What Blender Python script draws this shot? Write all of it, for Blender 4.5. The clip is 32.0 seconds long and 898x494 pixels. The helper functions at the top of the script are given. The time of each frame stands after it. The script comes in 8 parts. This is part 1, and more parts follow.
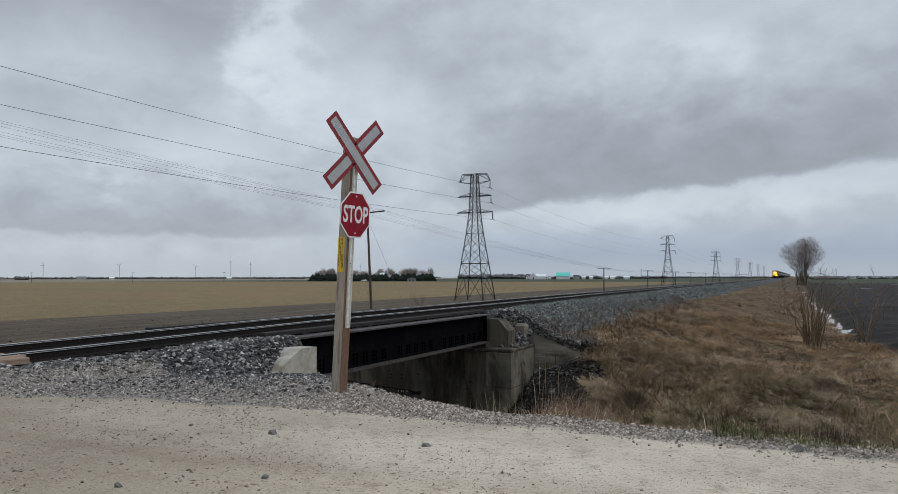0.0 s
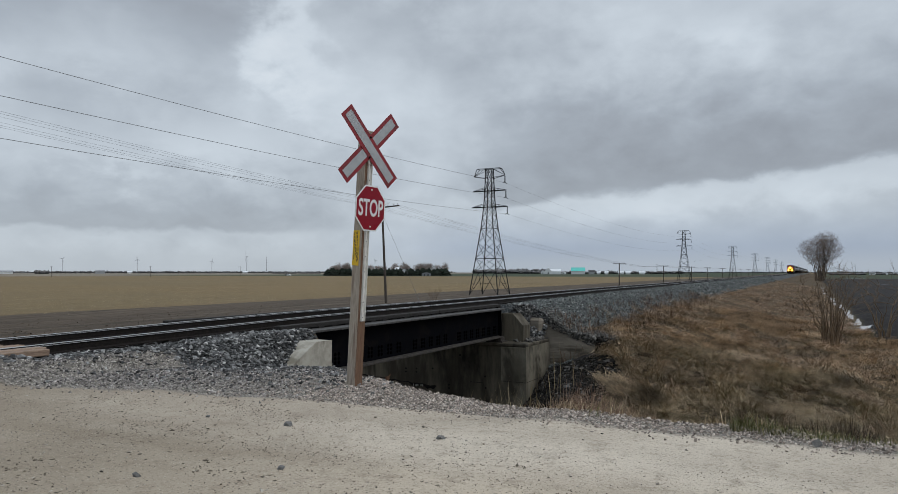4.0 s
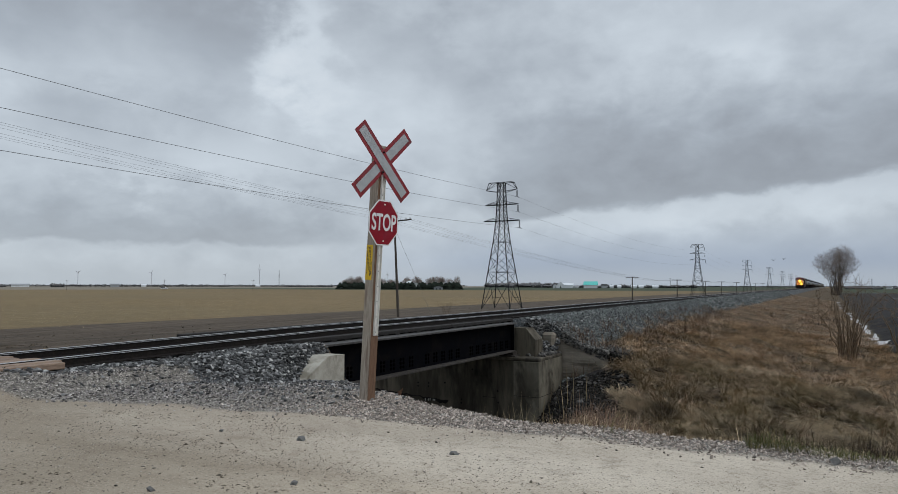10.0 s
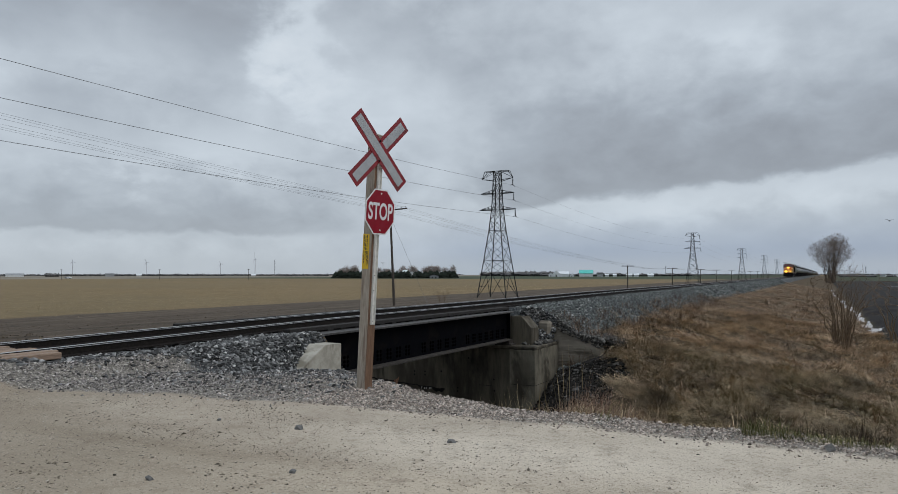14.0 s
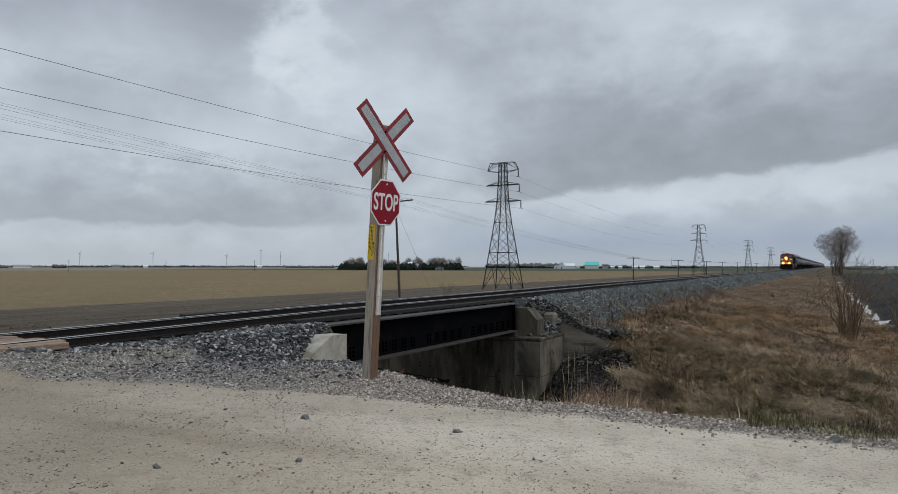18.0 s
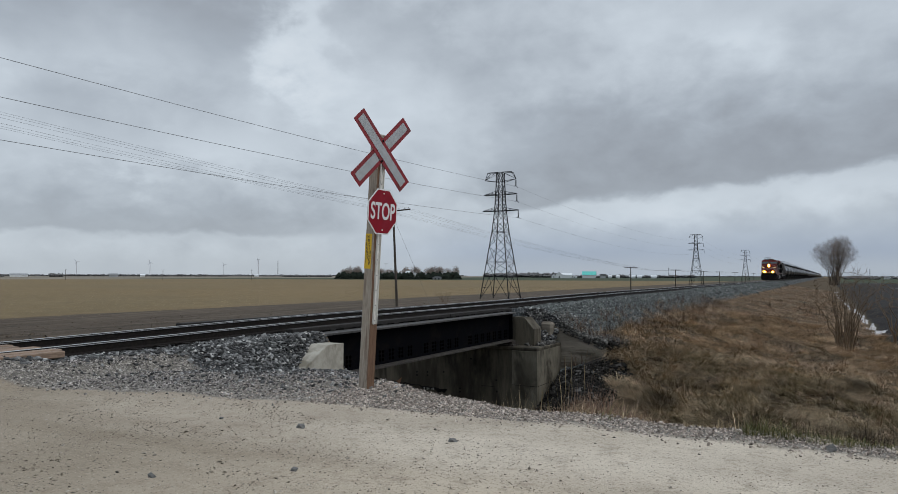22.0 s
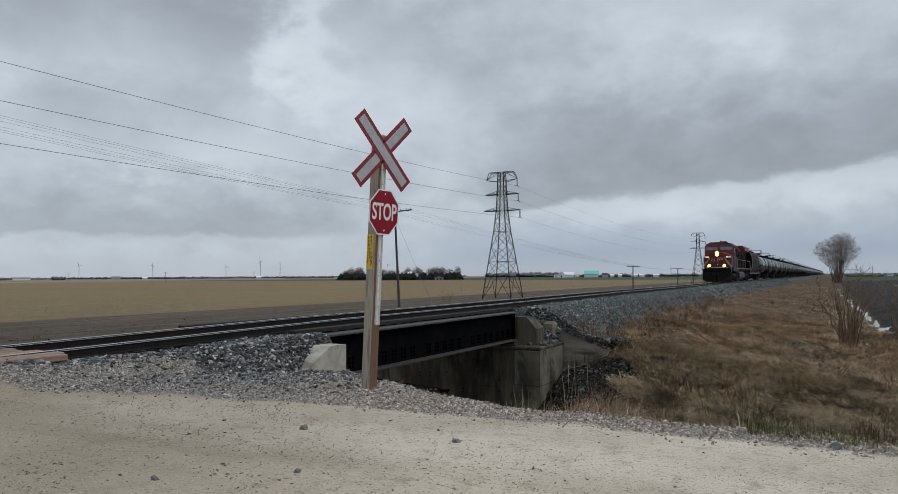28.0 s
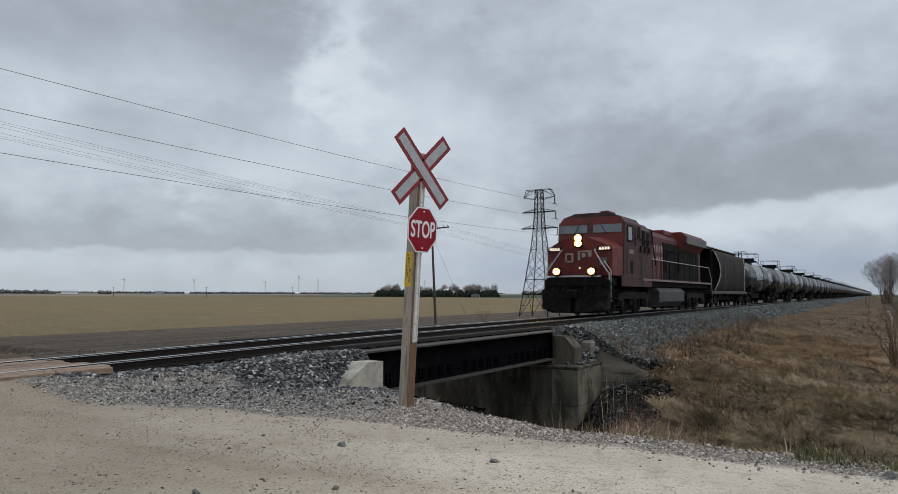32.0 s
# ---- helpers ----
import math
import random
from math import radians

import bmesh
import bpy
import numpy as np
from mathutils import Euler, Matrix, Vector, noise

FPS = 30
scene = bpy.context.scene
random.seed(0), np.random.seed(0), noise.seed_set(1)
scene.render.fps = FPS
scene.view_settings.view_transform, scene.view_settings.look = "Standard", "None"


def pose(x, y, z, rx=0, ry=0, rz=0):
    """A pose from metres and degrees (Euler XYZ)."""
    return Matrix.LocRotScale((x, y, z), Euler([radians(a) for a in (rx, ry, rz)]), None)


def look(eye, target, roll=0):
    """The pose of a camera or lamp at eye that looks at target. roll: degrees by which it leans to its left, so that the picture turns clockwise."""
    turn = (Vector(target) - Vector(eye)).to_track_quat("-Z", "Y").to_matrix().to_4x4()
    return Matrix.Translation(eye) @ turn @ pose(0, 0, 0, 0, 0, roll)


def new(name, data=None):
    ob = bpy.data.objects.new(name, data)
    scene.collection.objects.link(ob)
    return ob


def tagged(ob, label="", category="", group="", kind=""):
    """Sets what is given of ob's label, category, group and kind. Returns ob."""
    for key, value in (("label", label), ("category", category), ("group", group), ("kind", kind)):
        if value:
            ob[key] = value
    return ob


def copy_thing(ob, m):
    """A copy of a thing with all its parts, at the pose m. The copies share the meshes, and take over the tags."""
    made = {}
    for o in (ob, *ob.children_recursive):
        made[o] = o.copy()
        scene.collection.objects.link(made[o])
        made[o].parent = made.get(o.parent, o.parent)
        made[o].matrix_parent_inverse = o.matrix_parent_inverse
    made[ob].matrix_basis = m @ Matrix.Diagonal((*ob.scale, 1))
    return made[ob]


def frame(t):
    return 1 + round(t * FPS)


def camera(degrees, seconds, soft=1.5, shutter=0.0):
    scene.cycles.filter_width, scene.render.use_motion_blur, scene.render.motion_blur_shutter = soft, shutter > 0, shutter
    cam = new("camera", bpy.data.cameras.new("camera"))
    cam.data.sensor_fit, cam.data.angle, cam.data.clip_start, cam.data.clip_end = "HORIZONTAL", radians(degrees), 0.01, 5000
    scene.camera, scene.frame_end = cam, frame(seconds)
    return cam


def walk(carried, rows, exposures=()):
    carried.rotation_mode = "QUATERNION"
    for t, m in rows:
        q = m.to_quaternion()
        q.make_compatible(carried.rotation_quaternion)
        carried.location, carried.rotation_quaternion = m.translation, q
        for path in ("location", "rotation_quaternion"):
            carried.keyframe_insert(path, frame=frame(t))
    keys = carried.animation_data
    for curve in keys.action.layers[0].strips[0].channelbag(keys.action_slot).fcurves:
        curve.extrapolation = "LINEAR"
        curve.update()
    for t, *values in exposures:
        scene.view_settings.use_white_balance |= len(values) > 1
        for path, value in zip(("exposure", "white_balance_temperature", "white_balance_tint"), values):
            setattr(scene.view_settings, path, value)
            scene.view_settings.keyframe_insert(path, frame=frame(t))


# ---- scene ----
cam = camera(65.45, 32.0, soft=0.7, shutter=0.4)
PATH = [
    (0, 0.0171, 0.0053, 1.5252, 92.472, 0.104, 26.369), (0.5, 0.0296, -0.0020, 1.5228, 92.532, 0.133, 26.327),
    (1, 0.0275, -0.0039, 1.5286, 92.542, 0.181, 26.425), (1.5, 0.0176, -0.0059, 1.5258, 92.484, 0.248, 26.613),
    (2, 0.0124, -0.0010, 1.5184, 92.407, 0.251, 26.917), (2.5, 0.0106, 0.0060, 1.5050, 92.159, 0.166, 27.181),
    (3, 0.0155, 0.0044, 1.5017, 92.022, 0.070, 27.450), (3.5, 0.0097, 0.0134, 1.5064, 91.998, -0.021, 27.574),
    (5.5, 0.0083, 0.0042, 1.5093, 92.390, 0.048, 27.453), (6, 0.0085, 0.0038, 1.5121, 92.533, 0.061, 27.453),
    (6.5, 0.0132, 0.0019, 1.5179, 92.690, 0.102, 27.619), (7, 0.0151, -0.0021, 1.5200, 92.933, 0.114, 27.951),
    (7.5, 0.0125, -0.0030, 1.5221, 93.107, 0.036, 28.289), (8, 0.0154, -0.0057, 1.5192, 93.325, 0.013, 28.620),
    (8.5, 0.0123, -0.0050, 1.5193, 93.325, -0.010, 28.719), (9, 0.0123, -0.0048, 1.5167, 93.281, -0.091, 28.710),
    (9.5, 0.0083, -0.0035, 1.5164, 93.211, -0.076, 28.636), (10, 0.0040, -0.0012, 1.5175, 93.169, -0.086, 28.550),
    (10.5, 0.0032, -0.0033, 1.5164, 93.167, -0.086, 28.490), (11, -0.0018, -0.0015, 1.5172, 93.125, -0.122, 28.436),
    (11.5, -0.0037, -0.0004, 1.5185, 92.952, -0.095, 28.365), (12, -0.0101, 0.0043, 1.5175, 92.713, -0.060, 28.339),
    (12.5, -0.0164, 0.0077, 1.5134, 92.484, -0.089, 28.336), (13, -0.0098, 0.0028, 1.5115, 92.317, -0.035, 28.290),
    (13.5, -0.0093, -0.0005, 1.5154, 92.273, -0.011, 28.223), (14, -0.0082, -0.0066, 1.5197, 92.251, 0.040, 28.203),
    (14.5, -0.0115, -0.0086, 1.5123, 92.236, 0.095, 28.241), (16.5, -0.0004, -0.0079, 1.5091, 91.747, 0.035, 28.540),
    (17, -0.0052, -0.0067, 1.5093, 91.548, -0.003, 28.543), (17.5, -0.0074, -0.0034, 1.5075, 91.548, -0.008, 28.569),
    (18, -0.0124, -0.0026, 1.5058, 91.581, -0.031, 28.645), (18.5, -0.0153, -0.0023, 1.5057, 91.581, -0.035, 28.700),
    (19, -0.0169, -0.0019, 1.5049, 91.693, -0.011, 28.702), (19.5, -0.0131, -0.0012, 1.5077, 91.882, -0.022, 28.619),
    (20, -0.0100, -0.0062, 1.5086, 92.162, -0.096, 28.503), (20.5, 0.0024, -0.0096, 1.5053, 92.338, -0.115, 28.443),
    (21, 0.0076, -0.0156, 1.5052, 92.401, -0.139, 28.380), (21.5, 0.0127, -0.0158, 1.5035, 92.415, -0.118, 28.384),
    (22, 0.0087, -0.0152, 1.5033, 92.346, -0.112, 28.445), (22.5, 0.0099, -0.0192, 1.4996, 92.348, -0.039, 28.505),
    (23, 0.0127, -0.0196, 1.5015, 92.400, 0.025, 28.538), (23.5, 0.0005, -0.0071, 1.4984, 92.459, 0.063, 28.578),
    (24, -0.0052, -0.0074, 1.5039, 92.470, 0.025, 28.547), (24.5, -0.0135, -0.0073, 1.5015, 92.542, 0.026, 28.478),
    (25, -0.0154, -0.0007, 1.4996, 92.611, 0.022, 28.367), (25.5, -0.0027, 0.0033, 1.5072, 92.617, -0.008, 28.277),
    (27.5, 0.0034, -0.0028, 1.4971, 92.466, 0.267, 28.403), (28, -0.0000, 0.0000, 1.5000, 92.370, 0.329, 28.614),
    (28.5, -0.0098, 0.0064, 1.4956, 92.308, 0.450, 28.922), (29, -0.0113, 0.0118, 1.4934, 92.209, 0.523, 29.460),
    (29.5, -0.0141, 0.0090, 1.4919, 92.222, 0.600, 29.984), (30, -0.0182, 0.0017, 1.4906, 92.242, 0.567, 30.615),
    (30.5, -0.0104, -0.0010, 1.4898, 92.498, 0.393, 30.855), (31, 0.0043, -0.0023, 1.4935, 92.722, 0.169, 31.058),
    (31.5, -0.0037, -0.0072, 1.5056, 93.298, -0.125, 31.075), (32, -0.0190, -0.0091, 1.5080, 93.787, -0.203, 31.590),
]
walk(cam, [(t, pose(x, y, z, rx, ry, rz)) for t, x, y, z, rx, ry, rz in PATH],
     [(0, 0.0), (2, 0.0), (3, -0.03), (6, -0.01), (9, -0.03), (14, -0.05), (18, -0.07), (21, -0.05), (24, -0.03), (29, -0.04), (32, 0.0)])

# ---- light: an overcast sky with broken cloud banks, and a very soft sun ----
scene.view_settings.exposure = 0.0


class Nodes:
    """Short hand for a node tree."""

    def __init__(self, tree):
        self.t = tree

    def add(self, kind):
        return self.t.nodes.new(kind)

    def put(self, socket, v):
        if isinstance(v, bpy.types.NodeSocket):
            self.t.links.new(v, socket)
        elif v is not None:
            socket.default_value = v

    def math(self, op, a, b=None, c=None, clamp=False):
        n = self.add("ShaderNodeMath")
        n.operation, n.use_clamp = op, clamp
        for s, v in zip(n.inputs, (a, b, c)):
            self.put(s, v)
        return n.outputs[0]

    def vmath(self, op, a, b=None):
        n = self.add("ShaderNodeVectorMath")
        n.operation = op
        for s, v in zip(n.inputs, (a, b)):
            self.put(s, v)
        return n.outputs[0]

    def noise(self, vec, scale, detail=4.0, rough=0.55, dist=0.0):
        n = self.add("ShaderNodeTexNoise")
        self.put(n.inputs["Vector"], vec)
        n.inputs["Scale"].default_value = scale
        n.inputs["Detail"].default_value = detail
        n.inputs["Roughness"].default_value = rough
        n.inputs["Distortion"].default_value = dist
        return n.outputs["Fac"]

    def voronoi(self, vec, scale, out="Distance", feature="F1"):
        n = self.add("ShaderNodeTexVoronoi")
        n.feature = feature
        self.put(n.inputs["Vector"], vec)
        n.inputs["Scale"].default_value = scale
        return n.outputs[out]

    def ramp(self, fac, stops, mode="LINEAR"):
        n = self.add("ShaderNodeValToRGB")
        n.color_ramp.interpolation = mode
        el = n.color_ramp.elements
        while len(el) < len(stops):
            el.new(0.5)
        for e, (p, c) in zip(el, stops):
            e.position = p
            e.color = (*c, 1) if len(c) == 3 else c
        self.put(n.inputs[0], fac)
        return n.outputs[0]

    def mix(self, fac, a, b, mode="MIX"):
        n = self.add("ShaderNodeMix")
        n.data_type, n.blend_type = "RGBA", mode
        self.put(n.inputs[0], fac)
        for s, v in ((n.inputs[6], a), (n.inputs[7], b)):
            if isinstance(v, tuple) and len(v) == 3:
                v = (*v, 1)
            self.put(s, v)
        return n.outputs[2]

    def span(self, v, a, b, c=0.0, d=1.0, smooth=True):
        n = self.add("ShaderNodeMapRange")
        n.interpolation_type = "SMOOTHSTEP" if smooth else "LINEAR"
        self.put(n.inputs[0], v)
        for s, x in zip(n.inputs[1:5], (a, b, c, d)):
            s.default_value = x
        return n.outputs[0]


world = bpy.data.worlds.new("overcast")
scene.world = world
world.use_nodes = True
world.node_tree.nodes.clear()
W = Nodes(world.node_tree)
way = W.vmath("NORMALIZE", W.add("ShaderNodeTexCoord").outputs["Generated"])
sep = W.add("ShaderNodeSeparateXYZ")
W.put(sep.inputs[0], way)
dx, dy, dz = sep.outputs
azim = W.math("ARCTAN2", dx, dy)
elev = W.math("ARCSINE", dz)
dome = W.add("ShaderNodeCombineXYZ")
W.put(dome.inputs[0], W.math("MULTIPLY", azim, 4.4))
W.put(dome.inputs[1], W.math("MULTIPLY", elev, 7.0))
big = W.noise(dome.outputs[0], 1.0, 5, 0.5, 0.25)
fine = W.noise(dome.outputs[0], 2.6, 6, 0.5, 0.25)
puff = W.noise(W.vmath("ADD", dome.outputs[0], (7.3, 2.1, 4.0)), 1.7, 5, 0.5, 0.2)
curl = W.noise(W.vmath("ADD", dome.outputs[0], (1.7, 8.4, 2.0)), 6.0, 5, 0.55, 0.3)
# ragged edges: the banks are read through a wavering sheet; all angles in degrees
to_deg = 57.29578
azim_w = W.math("ADD", W.math("MULTIPLY", azim, to_deg), W.math("ADD", W.math("MULTIPLY", W.math("SUBTRACT", puff, 0.5), 15.0), W.math("MULTIPLY", W.math("SUBTRACT", curl, 0.5), 4.0)))
elev_w = W.math("ADD", W.math("MULTIPLY", elev, to_deg), W.math("ADD", W.math("MULTIPLY", W.math("SUBTRACT", fine, 0.5), 5.5), W.math("MULTIPLY", W.math("SUBTRACT", curl, 0.5), 2.0)))
elev_e = W.math("ADD", W.math("MULTIPLY", elev, to_deg), W.math("ADD", W.math("MULTIPLY", W.math("SUBTRACT", fine, 0.5), 2.2), W.math("MULTIPLY", W.math("SUBTRACT", curl, 0.5), 1.3)))


def puffy(az, el, saz, sel, amount, lean=0.0):
    """A rounded cloud or a gap round an azimuth and a height: darker or brighter than the rest."""
    a = W.math("SUBTRACT", azim_w, az)
    e = W.math("SUBTRACT", W.math("SUBTRACT", elev_w, el), W.math("MULTIPLY", a, lean))
    a = W.math("DIVIDE", a, saz)
    e = W.math("DIVIDE", e, sel)
    r = W.math("ADD", W.math("MULTIPLY", a, a), W.math("MULTIPLY", e, e))
    return W.math("MULTIPLY", W.math("POWER", 2.718, W.math("MULTIPLY", W.math("POWER", r, 1.4), -1.0)), amount)


def shelf(az, el, lean, base, top, top_soft, from_az, from_soft, to_az, to_soft, amount):
    """A cloud bank with a clear base that runs through (az, el) and leans, fading out upwards and to both sides."""
    e = W.math("SUBTRACT", W.math("SUBTRACT", elev_e, el), W.math("MULTIPLY", W.math("SUBTRACT", azim_w, az), lean))
    m = W.math("MULTIPLY", W.span(e, -base, base), W.span(e, top + top_soft, top - top_soft))
    m = W.math("MULTIPLY", m, W.math("MULTIPLY", W.span(azim_w, from_az - from_soft, from_az + from_soft), W.span(azim_w, to_az + to_soft, to_az - to_soft)))
    return W.math("MULTIPLY", m, amount)


SHELVES = [
    (-16.9, 5.9, 0.10, 0.45, 5.4, 4.2, -25.0, 4.5, 60.0, 30.0, -0.26),
    (-50.0, 3.2, 0.01, 0.35, 3.2, 2.4, -120.0, 20.0, -38.0, 7.0, -0.16),
    (-45.0, 17.2, 0.0, 2.4, 14.0, 5.0, -120.0, 20.0, -43.5, 2.2, -0.15),
    (-31.0, 17.0, -0.5, 1.6, 16.0, 6.0, -38.0, 2.5, -20.0, 6.0, -0.05),
]
PUFFS = [
    (-47.5, 21.0, 4.5, 2.6, -0.07, 0.0), (-18.0, 12.5, 6.0, 2.0, -0.06, 0.1), (-6.0, 11.0, 6.0, 1.8, -0.05, 0.1), (-30.5, 20.0, 4.0, 1.8, -0.05, -0.3),
    (-39.8, 17.5, 2.6, 5.5, 0.15, -0.3), (-36.0, 13.0, 4.0, 3.0, 0.10, -0.4), (-7.0, 17.6, 7.0, 2.6, 0.06, 0.0), (-5.5, 18.0, 2.4, 1.2, 0.06, 0.0),
    (-54.0, 7.6, 2.2, 0.9, 0.09, 0.0), (-48.0, 9.4, 6.0, 1.5, 0.07, 0.0), (-6.0, 5.6, 12.0, 1.5, 0.10, 0.08), (-28.0, 8.5, 5.0, 3.0, 0.04, 0.0), (-56.0, 12.5, 4.0, 2.0, -0.05, 0.0),
]
total = W.math("ADD", W.math("MULTIPLY", W.math("SUBTRACT", big, 0.5), 0.30), W.math("ADD", W.math("MULTIPLY", W.math("SUBTRACT", fine, 0.5), 0.26), W.math("MULTIPLY", W.math("SUBTRACT", curl, 0.5), 0.10)))
for b in SHELVES:
    total = W.math("ADD", total, shelf(*b))
for b in PUFFS:
    total = W.math("ADD", total, puffy(*b))
value = W.math("ADD", total, 0.63)
clouds = W.ramp(value, [(0.0, (0.17, 0.183, 0.21)), (0.25, (0.265, 0.287, 0.325)), (0.5, (0.412, 0.461, 0.52)), (0.75, (0.635, 0.705, 0.775)), (1.0, (0.84, 0.90, 0.955))])
# an overcast sky is brighter overhead than near the horizon
clouds = W.vmath("SCALE", clouds)
W.put(clouds.node.inputs["Scale"], W.span(elev, radians(24), radians(75), 1.0, 2.08))
# blue rain haze low over the far end of the line, pale haze over the fields
haze = W.math("MULTIPLY", W.span(elev, radians(5.8), radians(0.8)), W.span(azim, radians(-42), radians(-22)))
clouds = W.mix(W.math("MULTIPLY", haze, 0.85), clouds, (0.318, 0.39, 0.515))
rim = W.math("MULTIPLY", W.span(elev, radians(2.2), radians(0.4)), 0.6)
clouds = W.mix(rim, clouds, (0.475, 0.53, 0.585))
sky = W.add("ShaderNodeTexSky")
sky.sky_type, sky.sun_disc = "NISHITA", False
sky.sun_elevation, sky.sun_rotation = radians(44), radians(79)
blue = W.vmath("SCALE", sky.outputs[0])
blue.node.inputs["Scale"].default_value = 0.08
both = W.mix(0.93, blue, clouds)
back = W.add("ShaderNodeBackground")
W.put(back.inputs[0], both)
back.inputs[1].default_value = 1.0
W.put(W.add("ShaderNodeOutputWorld").inputs[0], back.outputs[0])

sun = new("sun", bpy.data.lights.new("sun", "SUN"))
sun.data.energy, sun.data.angle, sun.data.color = 0.9, radians(40), (1.0, 0.97, 0.93)
sun.matrix_world = look((0, 0, 50), (-40, -8, 50 - 40))

# ---- materials ----
MATS = {}


def mat(name, c1, c2=None, scale=6.0, rough=0.8, metal=0.0, bump=0.2, bscale=None, c3=None, stain=1.2, coat=0.0, spread=0.0, stretch=(1, 1, 1), spec=0.5):
    """A worn surface: two tones mixed by grain, a third in larger stains, a bump. spread: how much single pieces differ."""
    if name in MATS:
        return MATS[name]
    m = bpy.data.materials.new(name)
    m.use_nodes = True
    n = Nodes(m.node_tree)
    p = m.node_tree.nodes["Principled BSDF"]
    vec = n.add("ShaderNodeTexCoord").outputs["Object"]
    mp = n.add("ShaderNodeMapping")
    n.put(mp.inputs["Vector"], vec)
    mp.inputs["Scale"].default_value = stretch
    vec = mp.outputs[0]
    grain = n.noise(vec, scale, 6, 0.6)
    c2 = c2 or tuple(x * 0.75 for x in c1)
    col = n.mix(n.span(grain, 0.35, 0.65), c1, c2)
    if c3:
        col = n.mix(n.span(n.noise(vec, stain, 5, 0.6, 0.5), 0.52, 0.66), col, c3)
    if spread:
        v = n.math("ADD", n.math("MULTIPLY", n.add("ShaderNodeObjectInfo").outputs["Random"], 2 * spread), 1 - spread)
        sc = n.vmath("SCALE", col)
        n.put(sc.node.inputs["Scale"], v)
        col = sc
    n.put(p.inputs["Base Color"], col)
    n.put(p.inputs["Roughness"], n.span(grain, 0.2, 0.8, max(rough - 0.12, 0.02), min(rough + 0.1, 1), False))
    p.inputs["Metallic"].default_value = metal
    p.inputs["Specular IOR Level"].default_value = spec
    if coat:
        p.inputs["Coat Weight"].default_value = coat
    if bump:
        b = n.add("ShaderNodeBump")
        b.inputs["Strength"].default_value = bump
        b.inputs["Distance"].default_value = 0.02
        n.put(b.inputs["Height"], n.noise(vec, bscale or scale * 4, 6, 0.65))
        n.put(p.inputs["Normal"], b.outputs[0])
    MATS[name] = m
    return m


def glow(name, colour, strength):
    m = bpy.data.materials.new(name)
    m.use_nodes = True
    p = m.node_tree.nodes["Principled BSDF"]
    p.inputs["Base Color"].default_value = (*colour, 1)
    p.inputs["Emission Color"].default_value = (*colour, 1)
    p.inputs["Emission Strength"].default_value = strength
    MATS[name] = m
    return m


def pieces(name, stops, rough=0.85, spec=0.3, patchy=None):
    """For joined loose stuff: every island takes its own tone. patchy: a second colour in patches, with wisps of light
    and dark for straw and clump shade.
    """
    m = bpy.data.materials.new(name)
    m.use_nodes = True
    n = Nodes(m.node_tree)
    p = m.node_tree.nodes["Principled BSDF"]
    geo = n.add("ShaderNodeNewGeometry")
    col = n.ramp(geo.outputs["Random Per Island"], stops)
    grain = n.noise(n.add("ShaderNodeTexCoord").outputs["Object"], 40, 4)
    col = n.mix(n.math("MULTIPLY", n.span(grain, 0.4, 0.7), 0.35), col, (0.04, 0.035, 0.03))
    if patchy:
        vec = n.add("ShaderNodeTexCoord").outputs["Object"]
        col = n.mix(n.math("MULTIPLY", n.span(n.noise(vec, 0.45, 5, 0.65, 0.6), 0.46, 0.64), 0.6), col, patchy)
        mp = n.add("ShaderNodeMapping")
        n.put(mp.inputs["Vector"], vec)
        mp.inputs["Scale"].default_value = (0.5, 1.1, 1.0)
        long_ = mp.outputs[0]
        # wisps scale the tone: straw colour, and the shading of clumps painted in
        wisp = n.math("MULTIPLY", n.span(n.noise(vec, 6.0, 2), 0.3, 0.7, 0.6, 1.4, False), n.span(n.noise(long_, 1.3, 4, 0.6, 0.8), 0.37, 0.63, 0.42, 1.55, False))
        sc = n.vmath("SCALE", col)
        n.put(sc.node.inputs["Scale"], wisp)
        col = sc
    n.put(p.inputs["Base Color"], col)
    p.inputs["Roughness"].default_value = rough
    p.inputs["Specular IOR Level"].default_value = spec
    MATS[name] = m
    return m


steel_rail = mat("rail_side", (0.014, 0.0105, 0.0088), (0.008, 0.0065, 0.0058), 20, 0.8, 0.0, spec=0.2)
rail_top = mat("rail_top", (0.55, 0.54, 0.53), (0.4, 0.39, 0.38), 30, 0.3, 1.0, 0.02, stretch=(20, 0.5, 1))
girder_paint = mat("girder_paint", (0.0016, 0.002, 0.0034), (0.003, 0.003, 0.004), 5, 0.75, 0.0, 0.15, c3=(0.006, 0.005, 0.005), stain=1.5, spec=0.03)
flange_dark = mat("flange_dark", (0.042, 0.034, 0.028), (0.024, 0.02, 0.017), 8, 0.85)
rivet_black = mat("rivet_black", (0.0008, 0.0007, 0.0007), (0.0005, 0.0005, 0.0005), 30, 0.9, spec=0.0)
lime_crust = mat("lime_crust", (0.42, 0.41, 0.38), (0.24, 0.23, 0.2), 22, 0.9)
rust_patch = mat("rust_patch", (0.23, 0.11, 0.06), (0.1, 0.055, 0.035), 14, 0.9)
flange_dust = mat("flange_dust", (0.07, 0.067, 0.065), (0.038, 0.036, 0.035), 9, 0.85)
